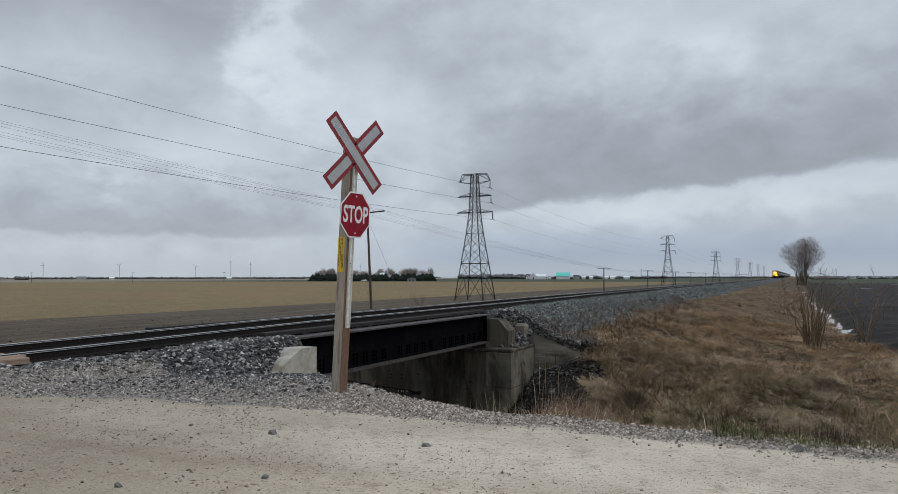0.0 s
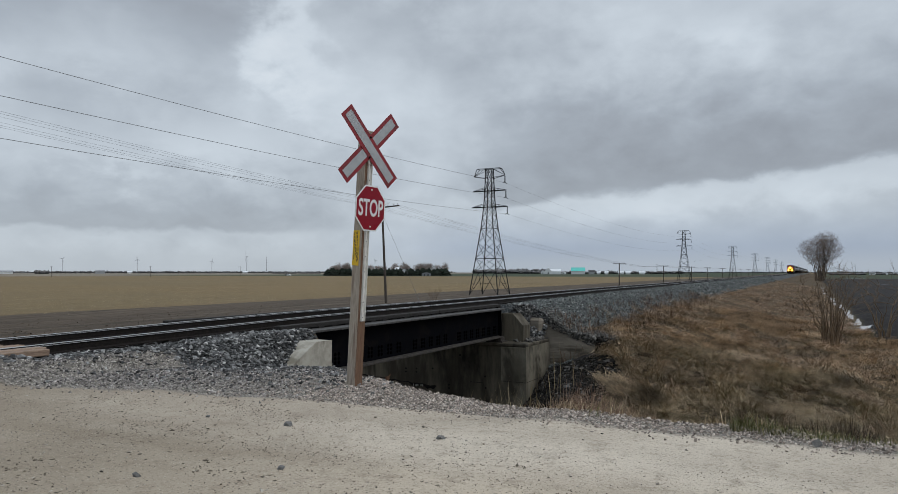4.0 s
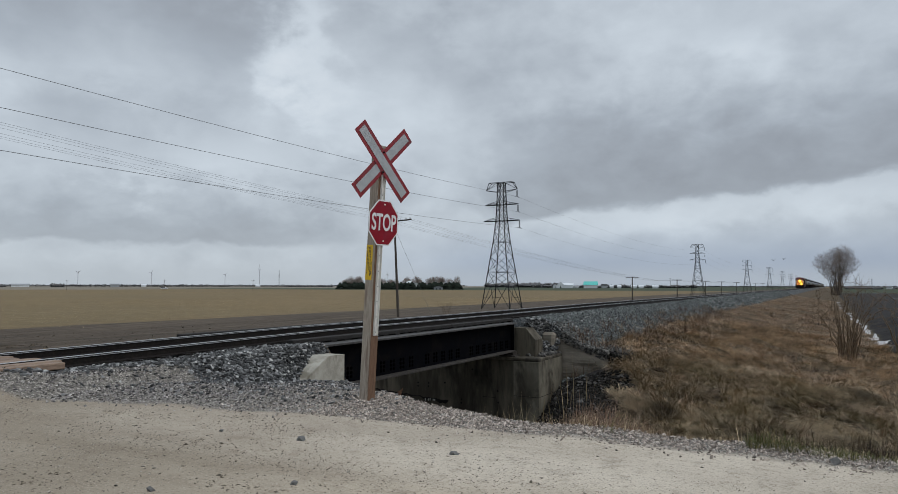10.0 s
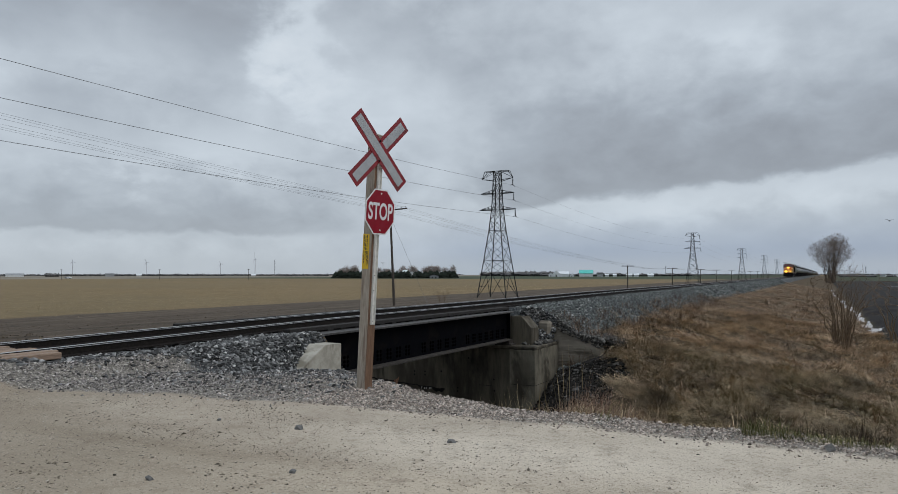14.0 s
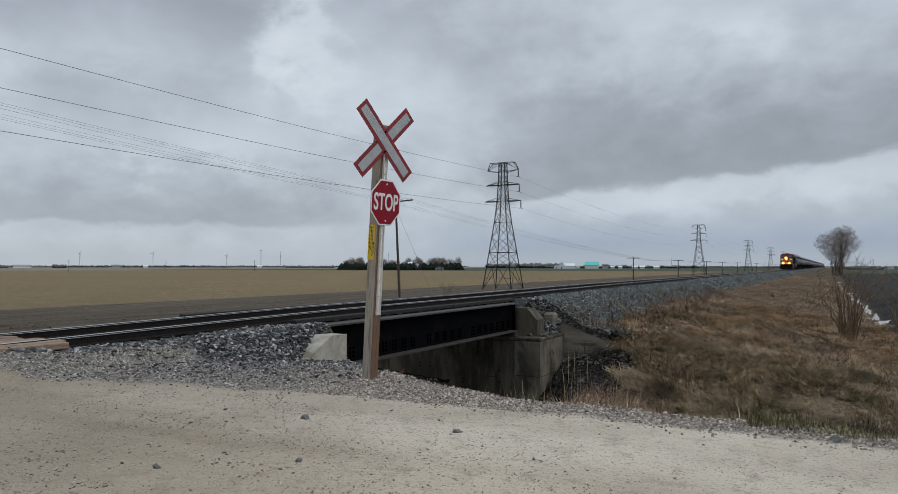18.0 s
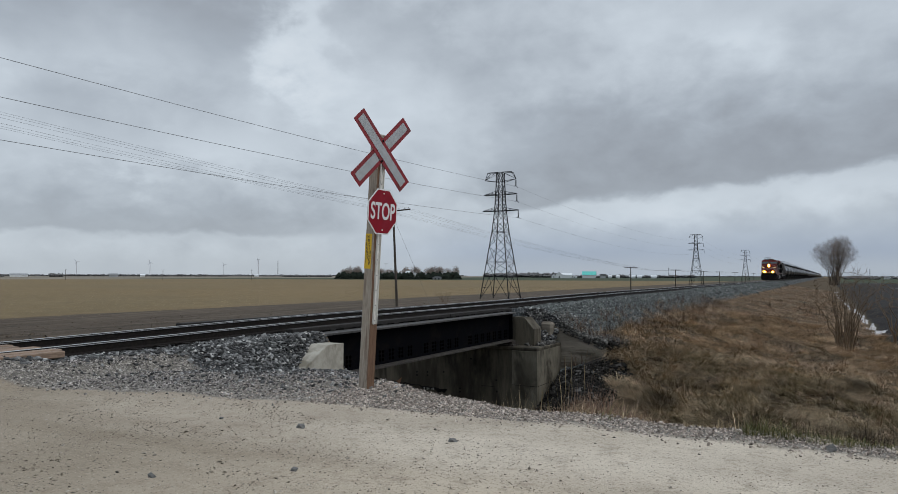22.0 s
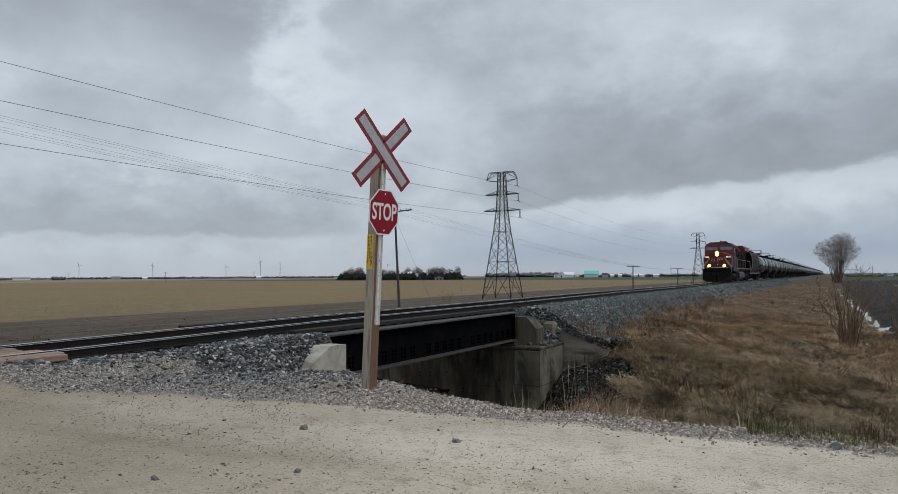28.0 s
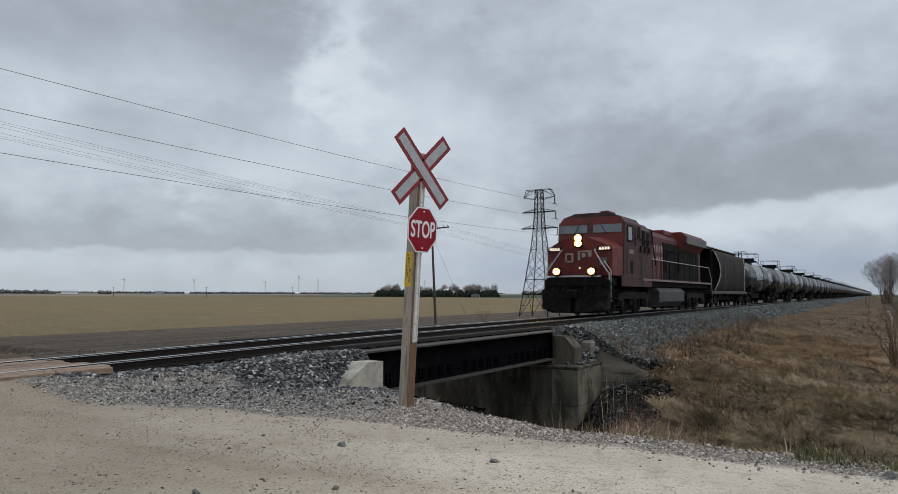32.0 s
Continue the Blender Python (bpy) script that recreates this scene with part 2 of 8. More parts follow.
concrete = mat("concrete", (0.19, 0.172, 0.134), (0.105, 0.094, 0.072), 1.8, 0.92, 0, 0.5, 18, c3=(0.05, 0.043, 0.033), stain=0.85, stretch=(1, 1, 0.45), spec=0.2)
# stained concrete, with the shade under the bridge put into its tone
concrete_stain_shade = mat("concrete_stain_shade", (0.115, 0.1, 0.074), (0.042, 0.035, 0.026), 2.0, 0.85, 0, 0.5, 16, c3=(0.012, 0.0105, 0.0085), stain=0.9, stretch=(1, 1, 0.22), spec=0.25)
concrete_wing = mat("concrete_wing", (0.285, 0.25, 0.205), (0.175, 0.152, 0.122), 2.4, 0.92, 0, 0.4, 18, c3=(0.09, 0.078, 0.06), stain=1.1, stretch=(0.25, 1, 1.6), spec=0.2)
concrete_pale = mat("concrete_pale", (0.40, 0.375, 0.32), (0.29, 0.27, 0.225), 4, 0.92, 0, 0.4, 18, c3=(0.17, 0.15, 0.115), stain=1.6)
tie_wood = mat("tie_wood", (0.018, 0.0145, 0.0125), (0.008, 0.007, 0.0063), 7, 0.9, 0, 0.5, spread=0.25, stretch=(1, 6, 6))
plank_wood = mat("plank_wood", (0.27, 0.19, 0.135), (0.16, 0.11, 0.08), 6, 0.85, 0, 0.4, spread=0.2, stretch=(8, 1, 8))
post_wood = mat("post_wood", (0.39, 0.34, 0.28), (0.29, 0.245, 0.2), 9, 0.85, 0, 0.35, c3=(0.2, 0.15, 0.115), stain=2.2, stretch=(6, 6, 0.6))
pole_wood = mat("pole_wood", (0.07, 0.055, 0.045), (0.04, 0.033, 0.028), 6, 0.9, 0, 0.4, stretch=(5, 5, 0.5))
lattice_steel = mat("lattice_steel", (0.022, 0.023, 0.025), (0.015, 0.016, 0.017), 3, 0.7, 0.0, 0, spec=0.2)
wire_metal = mat("wire_metal", (0.22, 0.225, 0.235), (0.18, 0.185, 0.195), 3, 0.7, 0.0, 0, spec=0.2)
sign_red = mat("sign_red", (0.24, 0.003, 0.014), (0.205, 0.003, 0.013), 6, 0.4, 0, 0.02, c3=(0.22, 0.008, 0.02), stain=4, spec=0.25)
sign_white = mat("sign_white", (0.74, 0.74, 0.74), (0.66, 0.66, 0.67), 8, 0.4, 0, 0.02)
sign_silver = mat("sign_silver", (0.40, 0.415, 0.43), (0.34, 0.355, 0.37), 8, 0.45, 0.1, 0.02)
border_red = mat("border_red", (0.245, 0.012, 0.02), (0.2, 0.012, 0.019), 8, 0.5, 0, 0.02, c3=(0.15, 0.02, 0.024), stain=5)
sign_yellow = mat("sign_yellow", (0.74, 0.47, 0.015), (0.66, 0.42, 0.015), 8, 0.5, 0, 0.02)
ink = mat("ink", (0.02, 0.02, 0.02), (0.03, 0.03, 0.03), 8, 0.6, 0, 0)
galvanised = mat("galvanised", (0.76, 0.745, 0.7), (0.64, 0.625, 0.59), 12, 0.5, 0.1, 0.05)
post_brown = mat("post_brown", (0.17, 0.095, 0.055), (0.12, 0.066, 0.04), 9, 0.85, 0, 0.3, stretch=(6, 6, 0.6))

# the train
loco_red = mat("loco_red", (0.14, 0.02, 0.016), (0.105, 0.018, 0.015), 3, 0.5, 0, 0.05, c3=(0.05, 0.019, 0.017), stain=0.8, spec=0.3)
loco_side = mat("loco_side", (0.068, 0.034, 0.034), (0.05, 0.027, 0.0265), 2, 0.6, 0, 0.05, c3=(0.03, 0.022, 0.021), stain=0.7, stretch=(1, 1, 0.4), spec=0.15)
loco_hood = mat("loco_hood", (0.10, 0.034, 0.035), (0.08, 0.03, 0.031), 2, 0.55, 0, 0.05, c3=(0.055, 0.03, 0.03), stain=0.7, stretch=(1, 1, 0.4), spec=0.15)
loco_dark = mat("loco_dark", (0.0045, 0.0045, 0.005), (0.008, 0.0075, 0.007), 4, 0.8, 0, 0.2, c3=(0.016, 0.0135, 0.0115), stain=1.5, spec=0.12)
plough_dirt = mat("plough_dirt", (0.013, 0.012, 0.0115), (0.008, 0.0075, 0.007), 5, 0.9, 0, 0.25, c3=(0.036, 0.03, 0.026), stain=1.1, spec=0.1)
loco_grime = mat("loco_grime", (0.014, 0.012, 0.011), (0.008, 0.007, 0.0065), 5, 0.85, 0, 0.25, c3=(0.026, 0.022, 0.02), stain=1.5, spec=0.15)
loco_grey = mat("loco_grey", (0.125, 0.115, 0.118), (0.095, 0.088, 0.09), 4, 0.6, 0, 0.05, c3=(0.065, 0.058, 0.057), stain=1)
fuel_grey = mat("fuel_grey", (0.048, 0.049, 0.05), (0.034, 0.035, 0.036), 4, 0.6, 0, 0.05, c3=(0.03, 0.028, 0.026), stain=1)
loco_white = mat("loco_white", (0.42, 0.41, 0.40), (0.34, 0.33, 0.32), 6, 0.5, 0, 0.03)
loco_cream = mat("loco_cream", (0.20, 0.13, 0.12), (0.14, 0.09, 0.085), 6, 0.5, 0, 0.03)
loco_glass = mat("loco_glass", (0.10, 0.115, 0.125), (0.08, 0.09, 0.1), 3, 0.08, 0, 0, spec=1.0)
tank_black = mat("tank_black", (0.012, 0.0125, 0.0135), (0.018, 0.018, 0.019), 3, 0.3, 0, 0, c3=(0.022, 0.021, 0.02), stain=0.25, spread=0.3, stretch=(1, 1, 0.5), spec=0.45, coat=0.15)
tank_grey = mat("tank_grey", (0.034, 0.036, 0.039), (0.025, 0.0265, 0.029), 3, 0.27, 0, 0, c3=(0.03, 0.03, 0.03), stain=0.25, spread=0.3, spec=0.5, coat=0.3)
hopper_grey = mat("hopper_grey", (0.024, 0.0185, 0.0165), (0.017, 0.0135, 0.0125), 1.5, 0.65, 0, 0.1, c3=(0.055, 0.044, 0.037), stain=0.7, stretch=(1, 1, 0.35), spec=0.1)
wheel_steel = mat("wheel_steel", (0.022, 0.019, 0.017), (0.014, 0.0125, 0.0115), 6, 0.75, 0.0, 0.1, spec=0.15)
headlamp = glow("headlamp", (1.0, 0.43, 0.01), 450.0)
ditchlamp = glow("ditchlamp", (1.0, 0.42, 0.01), 400.0)
marker = glow("marker", (1.0, 0.8, 0.62), 0.9)
# the lamps' warm halo, made as a glow of the bowl round each lens
bowl = glow("lamp_bowl", (1.0, 0.56, 0.2), 3.2)


# ---- mesh helpers ----
class MB:
    """Collects faces of one mesh."""

    def __init__(self):
        self.v, self.f = [], []

    def add(self, verts, faces):
        k = len(self.v)
        self.v += [tuple(p) for p in verts]
        self.f += [tuple(i + k for i in f) for f in faces]
        return self

    def box(self, c, s, m=None, bevel=0.0):
        x, y, z = (a / 2 for a in s)
        m = m or Matrix()
        c = Vector(c)
        if not bevel:
            vs = [m @ (c + Vector((i * x, j * y, k * z))) for i in (-1, 1) for j in (-1, 1) for k in (-1, 1)]
            return self.add(vs, [(0, 1, 3, 2), (4, 6, 7, 5), (0, 4, 5, 1), (2, 3, 7, 6), (0, 2, 6, 4), (1, 5, 7, 3)])
        bm = bmesh.new()
        bmesh.ops.create_cube(bm, size=1)
        for v in bm.verts:
            v.co = Vector((v.co.x * s[0], v.co.y * s[1], v.co.z * s[2]))
        bmesh.ops.bevel(bm, geom=bm.edges[:], offset=bevel, segments=1, affect="EDGES")
        bm.verts.index_update()
        self.add([m @ (c + v.co) for v in bm.verts], [[v.index for v in f.verts] for f in bm.faces])
        bm.free()
        return self

    def tube(self, a, b, r, n=8, r2=None, caps=True):
        a, b = Vector(a), Vector(b)
        r2 = r if r2 is None else r2
        d = (b - a).normalized()
        u = d.orthogonal().normalized()
        w = d.cross(u)
        vs = []
        for p, q in ((a, r), (b, r2)):
            vs += [p + (u * math.cos(6.2831853 * i / n) + w * math.sin(6.2831853 * i / n)) * q for i in range(n)]
        fs = [(i, (i + 1) % n, n + (i + 1) % n, n + i) for i in range(n)]
        if caps:
            fs += [tuple(range(n - 1, -1, -1)), tuple(range(n, 2 * n))]
        return self.add(vs, fs)

    def line(self, pts, r, n=6):
        return self.path(pts, r, n)

    def path(self, pts, r, n=4):
        """One bent tube through the points."""
        pts = [Vector(p) for p in pts]
        vs, fs, u = [], [], None
        for i, p in enumerate(pts):
            d = (pts[min(i + 1, len(pts) - 1)] - pts[max(i - 1, 0)]).normalized()
            u = d.orthogonal().normalized() if u is None else (u - d * u.dot(d)).normalized()
            w = d.cross(u)
            vs += [p + (u * math.cos(6.2831853 * k / n) + w * math.sin(6.2831853 * k / n)) * r for k in range(n)]
            if i:
                fs += [((i - 1) * n + k, (i - 1) * n + (k + 1) % n, i * n + (k + 1) % n, i * n + k) for k in range(n)]
        fs += [tuple(range(n)), tuple(range(len(pts) * n - n, len(pts) * n))]
        return self.add(vs, fs)

    def prism(self, poly, axis, a, b, m=None):
        """A polygon in the plane across an axis, from a to b along it. axis x: (y, z), y: (x, z), z: (x, y)."""
        def at(p, h):
            q = {"x": (h, p[0], p[1]), "y": (p[0], h, p[1]), "z": (p[0], p[1], h)}[axis]
            return (m @ Vector(q)) if m else q
        n = len(poly)
        vs = [at(p, a) for p in poly] + [at(p, b) for p in poly]
        fs = [tuple(range(n)), tuple(range(2 * n - 1, n - 1, -1))] + [(i, n + i, n + (i + 1) % n, (i + 1) % n) for i in range(n)]
        return self.add(vs, fs)

    def lathe(self, prof, axis="z", n=16, c=(0, 0, 0)):
        vs, fs = [], []
        for r, h in prof:
            for i in range(n):
                a, b = r * math.cos(6.2831853 * i / n), r * math.sin(6.2831853 * i / n)
                q = {"x": (h, a, b), "y": (a, h, b), "z": (a, b, h)}[axis]
                vs.append((q[0] + c[0], q[1] + c[1], q[2] + c[2]))
        for k in range(len(prof) - 1):
            fs += [(k * n + i, k * n + (i + 1) % n, (k + 1) * n + (i + 1) % n, (k + 1) * n + i) for i in range(n)]
        fs += [tuple(range(n)), tuple(range((len(prof) - 1) * n, len(prof) * n))]
        return self.add(vs, fs)

    def mesh(self, name, material, smooth=False):
        me = bpy.data.meshes.new(name)
        me.from_pydata(self.v, [], self.f)
        bm = bmesh.new()
        bm.from_mesh(me)
        bmesh.ops.recalc_face_normals(bm, faces=bm.faces[:])
        if smooth:
            for f in bm.faces:
                f.smooth = len(f.verts) < 8
            for e in bm.edges:
                if len(e.link_faces) == 2 and e.calc_face_angle(0) > 0.7:
                    e.smooth = False
        bm.to_mesh(me)
        bm.free()
        me.materials.append(material)
        return me


def part(name, mb, material, parent=None, label="", at=None, smooth=False):
    ob = new(name, mb if isinstance(mb, bpy.types.Mesh) else mb.mesh(name, material, smooth))
    if parent:
        ob.parent = parent
    if at is not None:
        ob.matrix_basis = at
    if label:
        ob["label"] = label
    return ob


def thing(name, m, label, category, group="", kind=""):
    ob = new(name)
    ob.empty_display_size = 0.2
    ob.matrix_basis = m
    return tagged(ob, label, category, group, kind)


def soup(name, verts, faces, material, smooth=False):
    """A big mesh from arrays: verts (n, 3), faces (m, k)."""
    me = bpy.data.meshes.new(name)
    verts, faces = np.asarray(verts, np.float32), np.asarray(faces, np.int32)
    k = faces.shape[1]
    me.vertices.add(len(verts))
    me.vertices.foreach_set("co", verts.ravel())
    me.loops.add(faces.size)
    me.loops.foreach_set("vertex_index", faces.ravel())
    me.polygons.add(len(faces))
    me.polygons.foreach_set("loop_start", np.arange(0, faces.size, k, dtype=np.int32))
    me.polygons.foreach_set("use_smooth", np.full(len(faces), smooth))
    me.update(calc_edges=True)
    me.validate()
    me.materials.append(material)
    return me


# ---- the lie of the land ----
TRACK = -11.5          # the track's middle; it runs along y
FIELD = -2.0
NEAR_WALL, FAR_WALL = 12.4, 22.7   # the abutments' faces


def rail_z(y):
    return np.interp(y, [4, 9, 14, 24, 40, 60], [0.34, 0.40, 0.45, 0.47, 0.52, 0.52])


def smooth(x, a, b):
    t = np.clip((x - a) / (b - a), 0, 1)
    return t * t * (3 - 2 * t)


def road_edge(x):
    return np.interp(x, [-40, -14, -10.2, -9.3, -7.7, -6.1, -4.75, -3.2, 40], [4.2, 4.6, 5.15, 5.55, 6.07, 6.42, 6.68, 6.82, 6.75])


def crest(x):
    """The brink of the drain on the road's side."""
    return np.interp(x, [-9.3, -8.6, -6.74, -6.2, -5.56, -5.2, -4.87, -4.4, -3.4, 0, 40], [12.4, 11.9, 9.75, 9.1, 8.4, 8.17, 8.02, 7.85, 7.5, 7.35, 7.35])


def waves(x, y, seed, low, high, count=9):
    """An uneven rolling field of values about 0, with no grain of its own."""
    r = np.random.default_rng(seed)
    out = 0.0
    for _ in range(count):
        k, a, ph = r.uniform(low, high), r.uniform(0, 6.283), r.uniform(0, 6.283)
        out = out + np.sin(k * (x * math.cos(a) + y * math.sin(a)) + ph)
    return out / math.sqrt(count)


def land(x, y):
    """Height of the ground."""
    x, y = np.asarray(x, float), np.asarray(y, float)
    u = np.abs(x - TRACK)
    top = rail_z(y) - 0.2
    # south of the drain: the road's dam
    west = np.interp(x, [-45, -20], [FIELD, -0.2])
    flat = np.where(x < TRACK, west, np.interp(x, [-9.2, -7.5, -4.6, 60, 200], [0.0, 0.0, 0.0, 0.0, -1.4]) - 0.12 * np.clip(y - 7.5, 0, 6))
    flat = np.where(y < road_edge(x), np.maximum(flat, -0.02 * np.clip(-9 - x, 0, 60)), flat)
    ramp = np.interp(x, [-13.2, -12.6, -10.2, -9.3], [0.0, 0.29, 0.285, 0.0]) * smooth(road_edge(x) + 2.0 - y, 0.0, 1.3)
    flat = np.maximum(flat, np.where(y < road_edge(x) + 2.0, ramp, -9))
    south = np.maximum(flat, np.minimum(top, top - (u - 1.75) / np.interp(y, [9.4, 11.0], [1.55, 0.7])))
    away = smooth(y, -8, -30)
    south = south * (1 - away) + (-1.6) * away
    # north of it: the railway's dam
    left = np.maximum(FIELD, np.minimum(top, top - (u - 1.9) / 1.5))
    right = np.interp(u, [0, 1.9, 3.35, 5.0, 8.5, 11.8, 13.3, 14.6, 16.5, 400], [0, 0, -0.95, -1.3, -1.95, -2.35, -2.65, -2.6, -2.15, -2.15]) + top
    right = right + (0.10 * waves(x, y, 8, 0.9, 3.6) + 0.05 * waves(x, y, 9, 0.25, 0.7)) * smooth(u, 3.6, 5.2) * smooth(y, 150, 90)
    right = right + 0.15 * (0.6 - np.abs(waves(x, y, 14, 3.0, 7.5, 5))) * smooth(u, 4.2, 5.6) * smooth(y, 48, 30)
    north = np.where(x < TRACK, left, right)
    # the drain
    c = crest(x)
    bed = -3.2
    near = np.maximum(bed, south - (y - c) / 1.25)
    foot = np.interp(x, [-9.0, -8.3, -6.95, -5.5], [-1.95, -1.86, -1.33, -0.9])
    blend = smooth(x, -7.0, -6.1)
    foot = np.minimum(foot, north) * (1 - blend) + north * blend
    far = bed + (foot - bed) * np.clip((y - 15.0) / 10.2, 0, 1) ** 0.85 * smooth(x + 0.394 * y, -0.2, 1.3)
    open_bank = np.where(y < c, south, np.where(y < 25.32, np.maximum(near, far), north))
    walled = np.where(y < NEAR_WALL - 0.1, south, np.where(y < np.where(u < 1.7, FAR_WALL + 0.95, FAR_WALL + 2.6), bed, north))
    lumps = waves(x, y, 12, 0.6, 4.5) * np.where(y < road_edge(x), 0.008, 0.02) * smooth(y, 60, 40)
    return lumps + np.where((x < -9.0) & (x > -14.6), walled, np.where(x <= -14.6, np.where(y < 12, south, np.where(y < 24, np.minimum(south, np.maximum(bed, np.maximum(FIELD - (y - 12), FIELD - (24 - y)))), north)), open_bank))


def axis_steps(stops):
    """Grid lines: (from, to, step) one after another."""
    out = []
    for a, b, s in stops:
        out += list(np.linspace(a, b, max(int(round((b - a) / s)), 1), endpoint=False))
    return np.array(out + [stops[-1][1]])


def ground_material():
    m = bpy.data.materials.new("ground")
    m.use_nodes = True
    n = Nodes(m.node_tree)
    p = m.node_tree.nodes["Principled BSDF"]
    vec = n.add("ShaderNodeTexCoord").outputs["Object"]

    def zone(name, wobble, scale, soft=0.05):
        a = n.add("ShaderNodeAttribute")
        a.attribute_name = name
        w = n.math("MULTIPLY", n.math("SUBTRACT", n.noise(vec, scale, 5, 0.6), 0.5), wobble)
        return n.span(n.math("ADD", a.outputs["Fac"], w), -soft, soft)

    def stretched(sx, sy, sz=1):
        mp = n.add("ShaderNodeMapping")
        n.put(mp.inputs["Vector"], vec)
        mp.inputs["Scale"].default_value = (sx, sy, sz)
        return mp.outputs[0]

    # stubble field: rows of tan straw over brown soil
    rows_ = n.noise(stretched(0.9, 0.06), 1.0, 4, 0.6)
    stubble = n.ramp(n.noise(stretched(1, 0.5), 1.6, 8, 0.75), [(0.3, (0.098, 0.067, 0.031)), (0.52, (0.186, 0.13, 0.063)), (0.7, (0.285, 0.205, 0.108))])
    stubble = n.mix(n.math("MULTIPLY", n.span(rows_, 0.42, 0.62), 0.5), stubble, (0.11, 0.085, 0.045))
    stubble = n.mix(n.math("MULTIPLY", n.span(n.noise(stretched(0.5, 0.02), 1.0, 3, 0.6), 0.54, 0.62), 0.4), stubble, (0.27, 0.205, 0.12))
    stubble = n.mix(n.math("MULTIPLY", n.span(n.noise(vec, 0.012, 4), 0.4, 0.65), 0.4), stubble, (0.14, 0.112, 0.064))
    green = n.ramp(n.noise(vec, 0.4, 6, 0.7), [(0.3, (0.03, 0.042, 0.025)), (0.7, (0.058, 0.072, 0.042))])
    soil = n.ramp(n.noise(stretched(1.1, 0.06), 1.3, 8, 0.8), [(0.32, (0.026, 0.0195, 0.014)), (0.5, (0.072, 0.055, 0.04)), (0.68, (0.15, 0.117, 0.083))])
    dark = n.ramp(n.noise(stretched(1.0, 0.25), 0.9, 8, 0.75), [(0.3, (0.011, 0.0098, 0.010)), (0.6, (0.022, 0.019, 0.0183)), (0.78, (0.04, 0.035, 0.032))])
    # turf, darkened so that gaps between the blades look shaded
    turf = n.ramp(n.noise(vec, 3.0, 8, 0.7), [(0.3, (0.028, 0.02, 0.012)), (0.5, (0.07, 0.049, 0.028)), (0.7, (0.15, 0.107, 0.062))])
    # loose stone: each cell its own tone
    cell = n.voronoi(vec, 26, "Color")
    csep = n.add("ShaderNodeSeparateColor")
    n.put(csep.inputs[0], cell)
    gap = n.span(n.voronoi(vec, 26, "Distance", "DISTANCE_TO_EDGE"), 0.0, 0.12)
    stones = n.ramp(csep.outputs[0], [(0.0, (0.02, 0.021, 0.023)), (0.45, (0.056, 0.06, 0.064)), (0.8, (0.1, 0.106, 0.11)), (1.0, (0.3, 0.29, 0.28))])
    stones = n.mix(gap, (0.02, 0.02, 0.021), stones)
    far_tone = n.span(n.noise(vec, 0.15, 3), 0.4, 0.6)
    stones = n.mix(n.math("MULTIPLY", far_tone, 0.25), stones, (0.076, 0.092, 0.096))
    cell2 = n.voronoi(vec, 42, "Color")
    csep2 = n.add("ShaderNodeSeparateColor")
    n.put(csep2.inputs[0], cell2)
    gap2 = n.span(n.voronoi(vec, 42, "Distance", "DISTANCE_TO_EDGE"), 0.0, 0.1)
    gravel = n.ramp(csep2.outputs[0], [(0.0, (0.10, 0.09, 0.078)), (0.5, (0.23, 0.208, 0.182)), (0.85, (0.345, 0.315, 0.275)), (1.0, (0.55, 0.51, 0.46))])
    gravel = n.mix(gap2, (0.07, 0.065, 0.06), gravel)
    # packed limestone road
    wide = n.noise(stretched(0.25, 1.2), 0.8, 6, 0.6)
    road = n.ramp(wide, [(0.3, (0.235, 0.198, 0.15)), (0.5, (0.30, 0.258, 0.2)), (0.7, (0.36, 0.315, 0.25))])
    sx = n.add("ShaderNodeSeparateXYZ")
    n.put(sx.inputs[0], vec)
    worn = n.math("ADD", sx.outputs[0], n.math("MULTIPLY", n.noise(vec, 0.6, 4), 3.0))
    road = n.mix(n.math("MULTIPLY", n.span(worn, -4.4, 0.4), 0.85), road, (0.587, 0.515, 0.414))
    strip = n.math("ADD", sx.outputs[1], n.math("MULTIPLY", n.noise(stretched(0.3, 1), 0.8, 4), 1.2))
    road = n.mix(n.math("MULTIPLY", n.math("MULTIPLY", n.span(strip, 4.9, 6.2), n.span(sx.outputs[0], -9.5, -5.5)), 0.85), road, (0.6, 0.545, 0.46))
    road = n.mix(n.math("MULTIPLY", n.span(n.noise(stretched(0.22, 0.45), 0.9, 3, 0.5), 0.42, 0.6), 0.45), road, (0.232, 0.188, 0.14))
    road = n.mix(n.math("MULTIPLY", n.span(n.noise(vec, 1.1, 8, 0.75), 0.5, 0.7), 0.3), road, (0.215, 0.18, 0.138))
    road = n.mix(n.math("MULTIPLY", n.span(n.noise(vec, 4.5, 8, 0.8), 0.5, 0.64), 0.45), road, (0.191, 0.15, 0.11))
    road = n.mix(n.math("MULTIPLY", n.span(n.noise(vec, 9, 8, 0.85), 0.55, 0.66), 0.4), road, (0.474, 0.416, 0.335))
    road = n.mix(n.math("MULTIPLY", n.span(n.noise(vec, 38, 3, 0.6), 0.56, 0.66), 0.55), road, (0.134, 0.107, 0.0818))
    road = n.mix(n.math("MULTIPLY", n.span(n.noise(vec, 70, 2, 0.5), 0.62, 0.7), 0.6), road, (0.618, 0.564, 0.484))

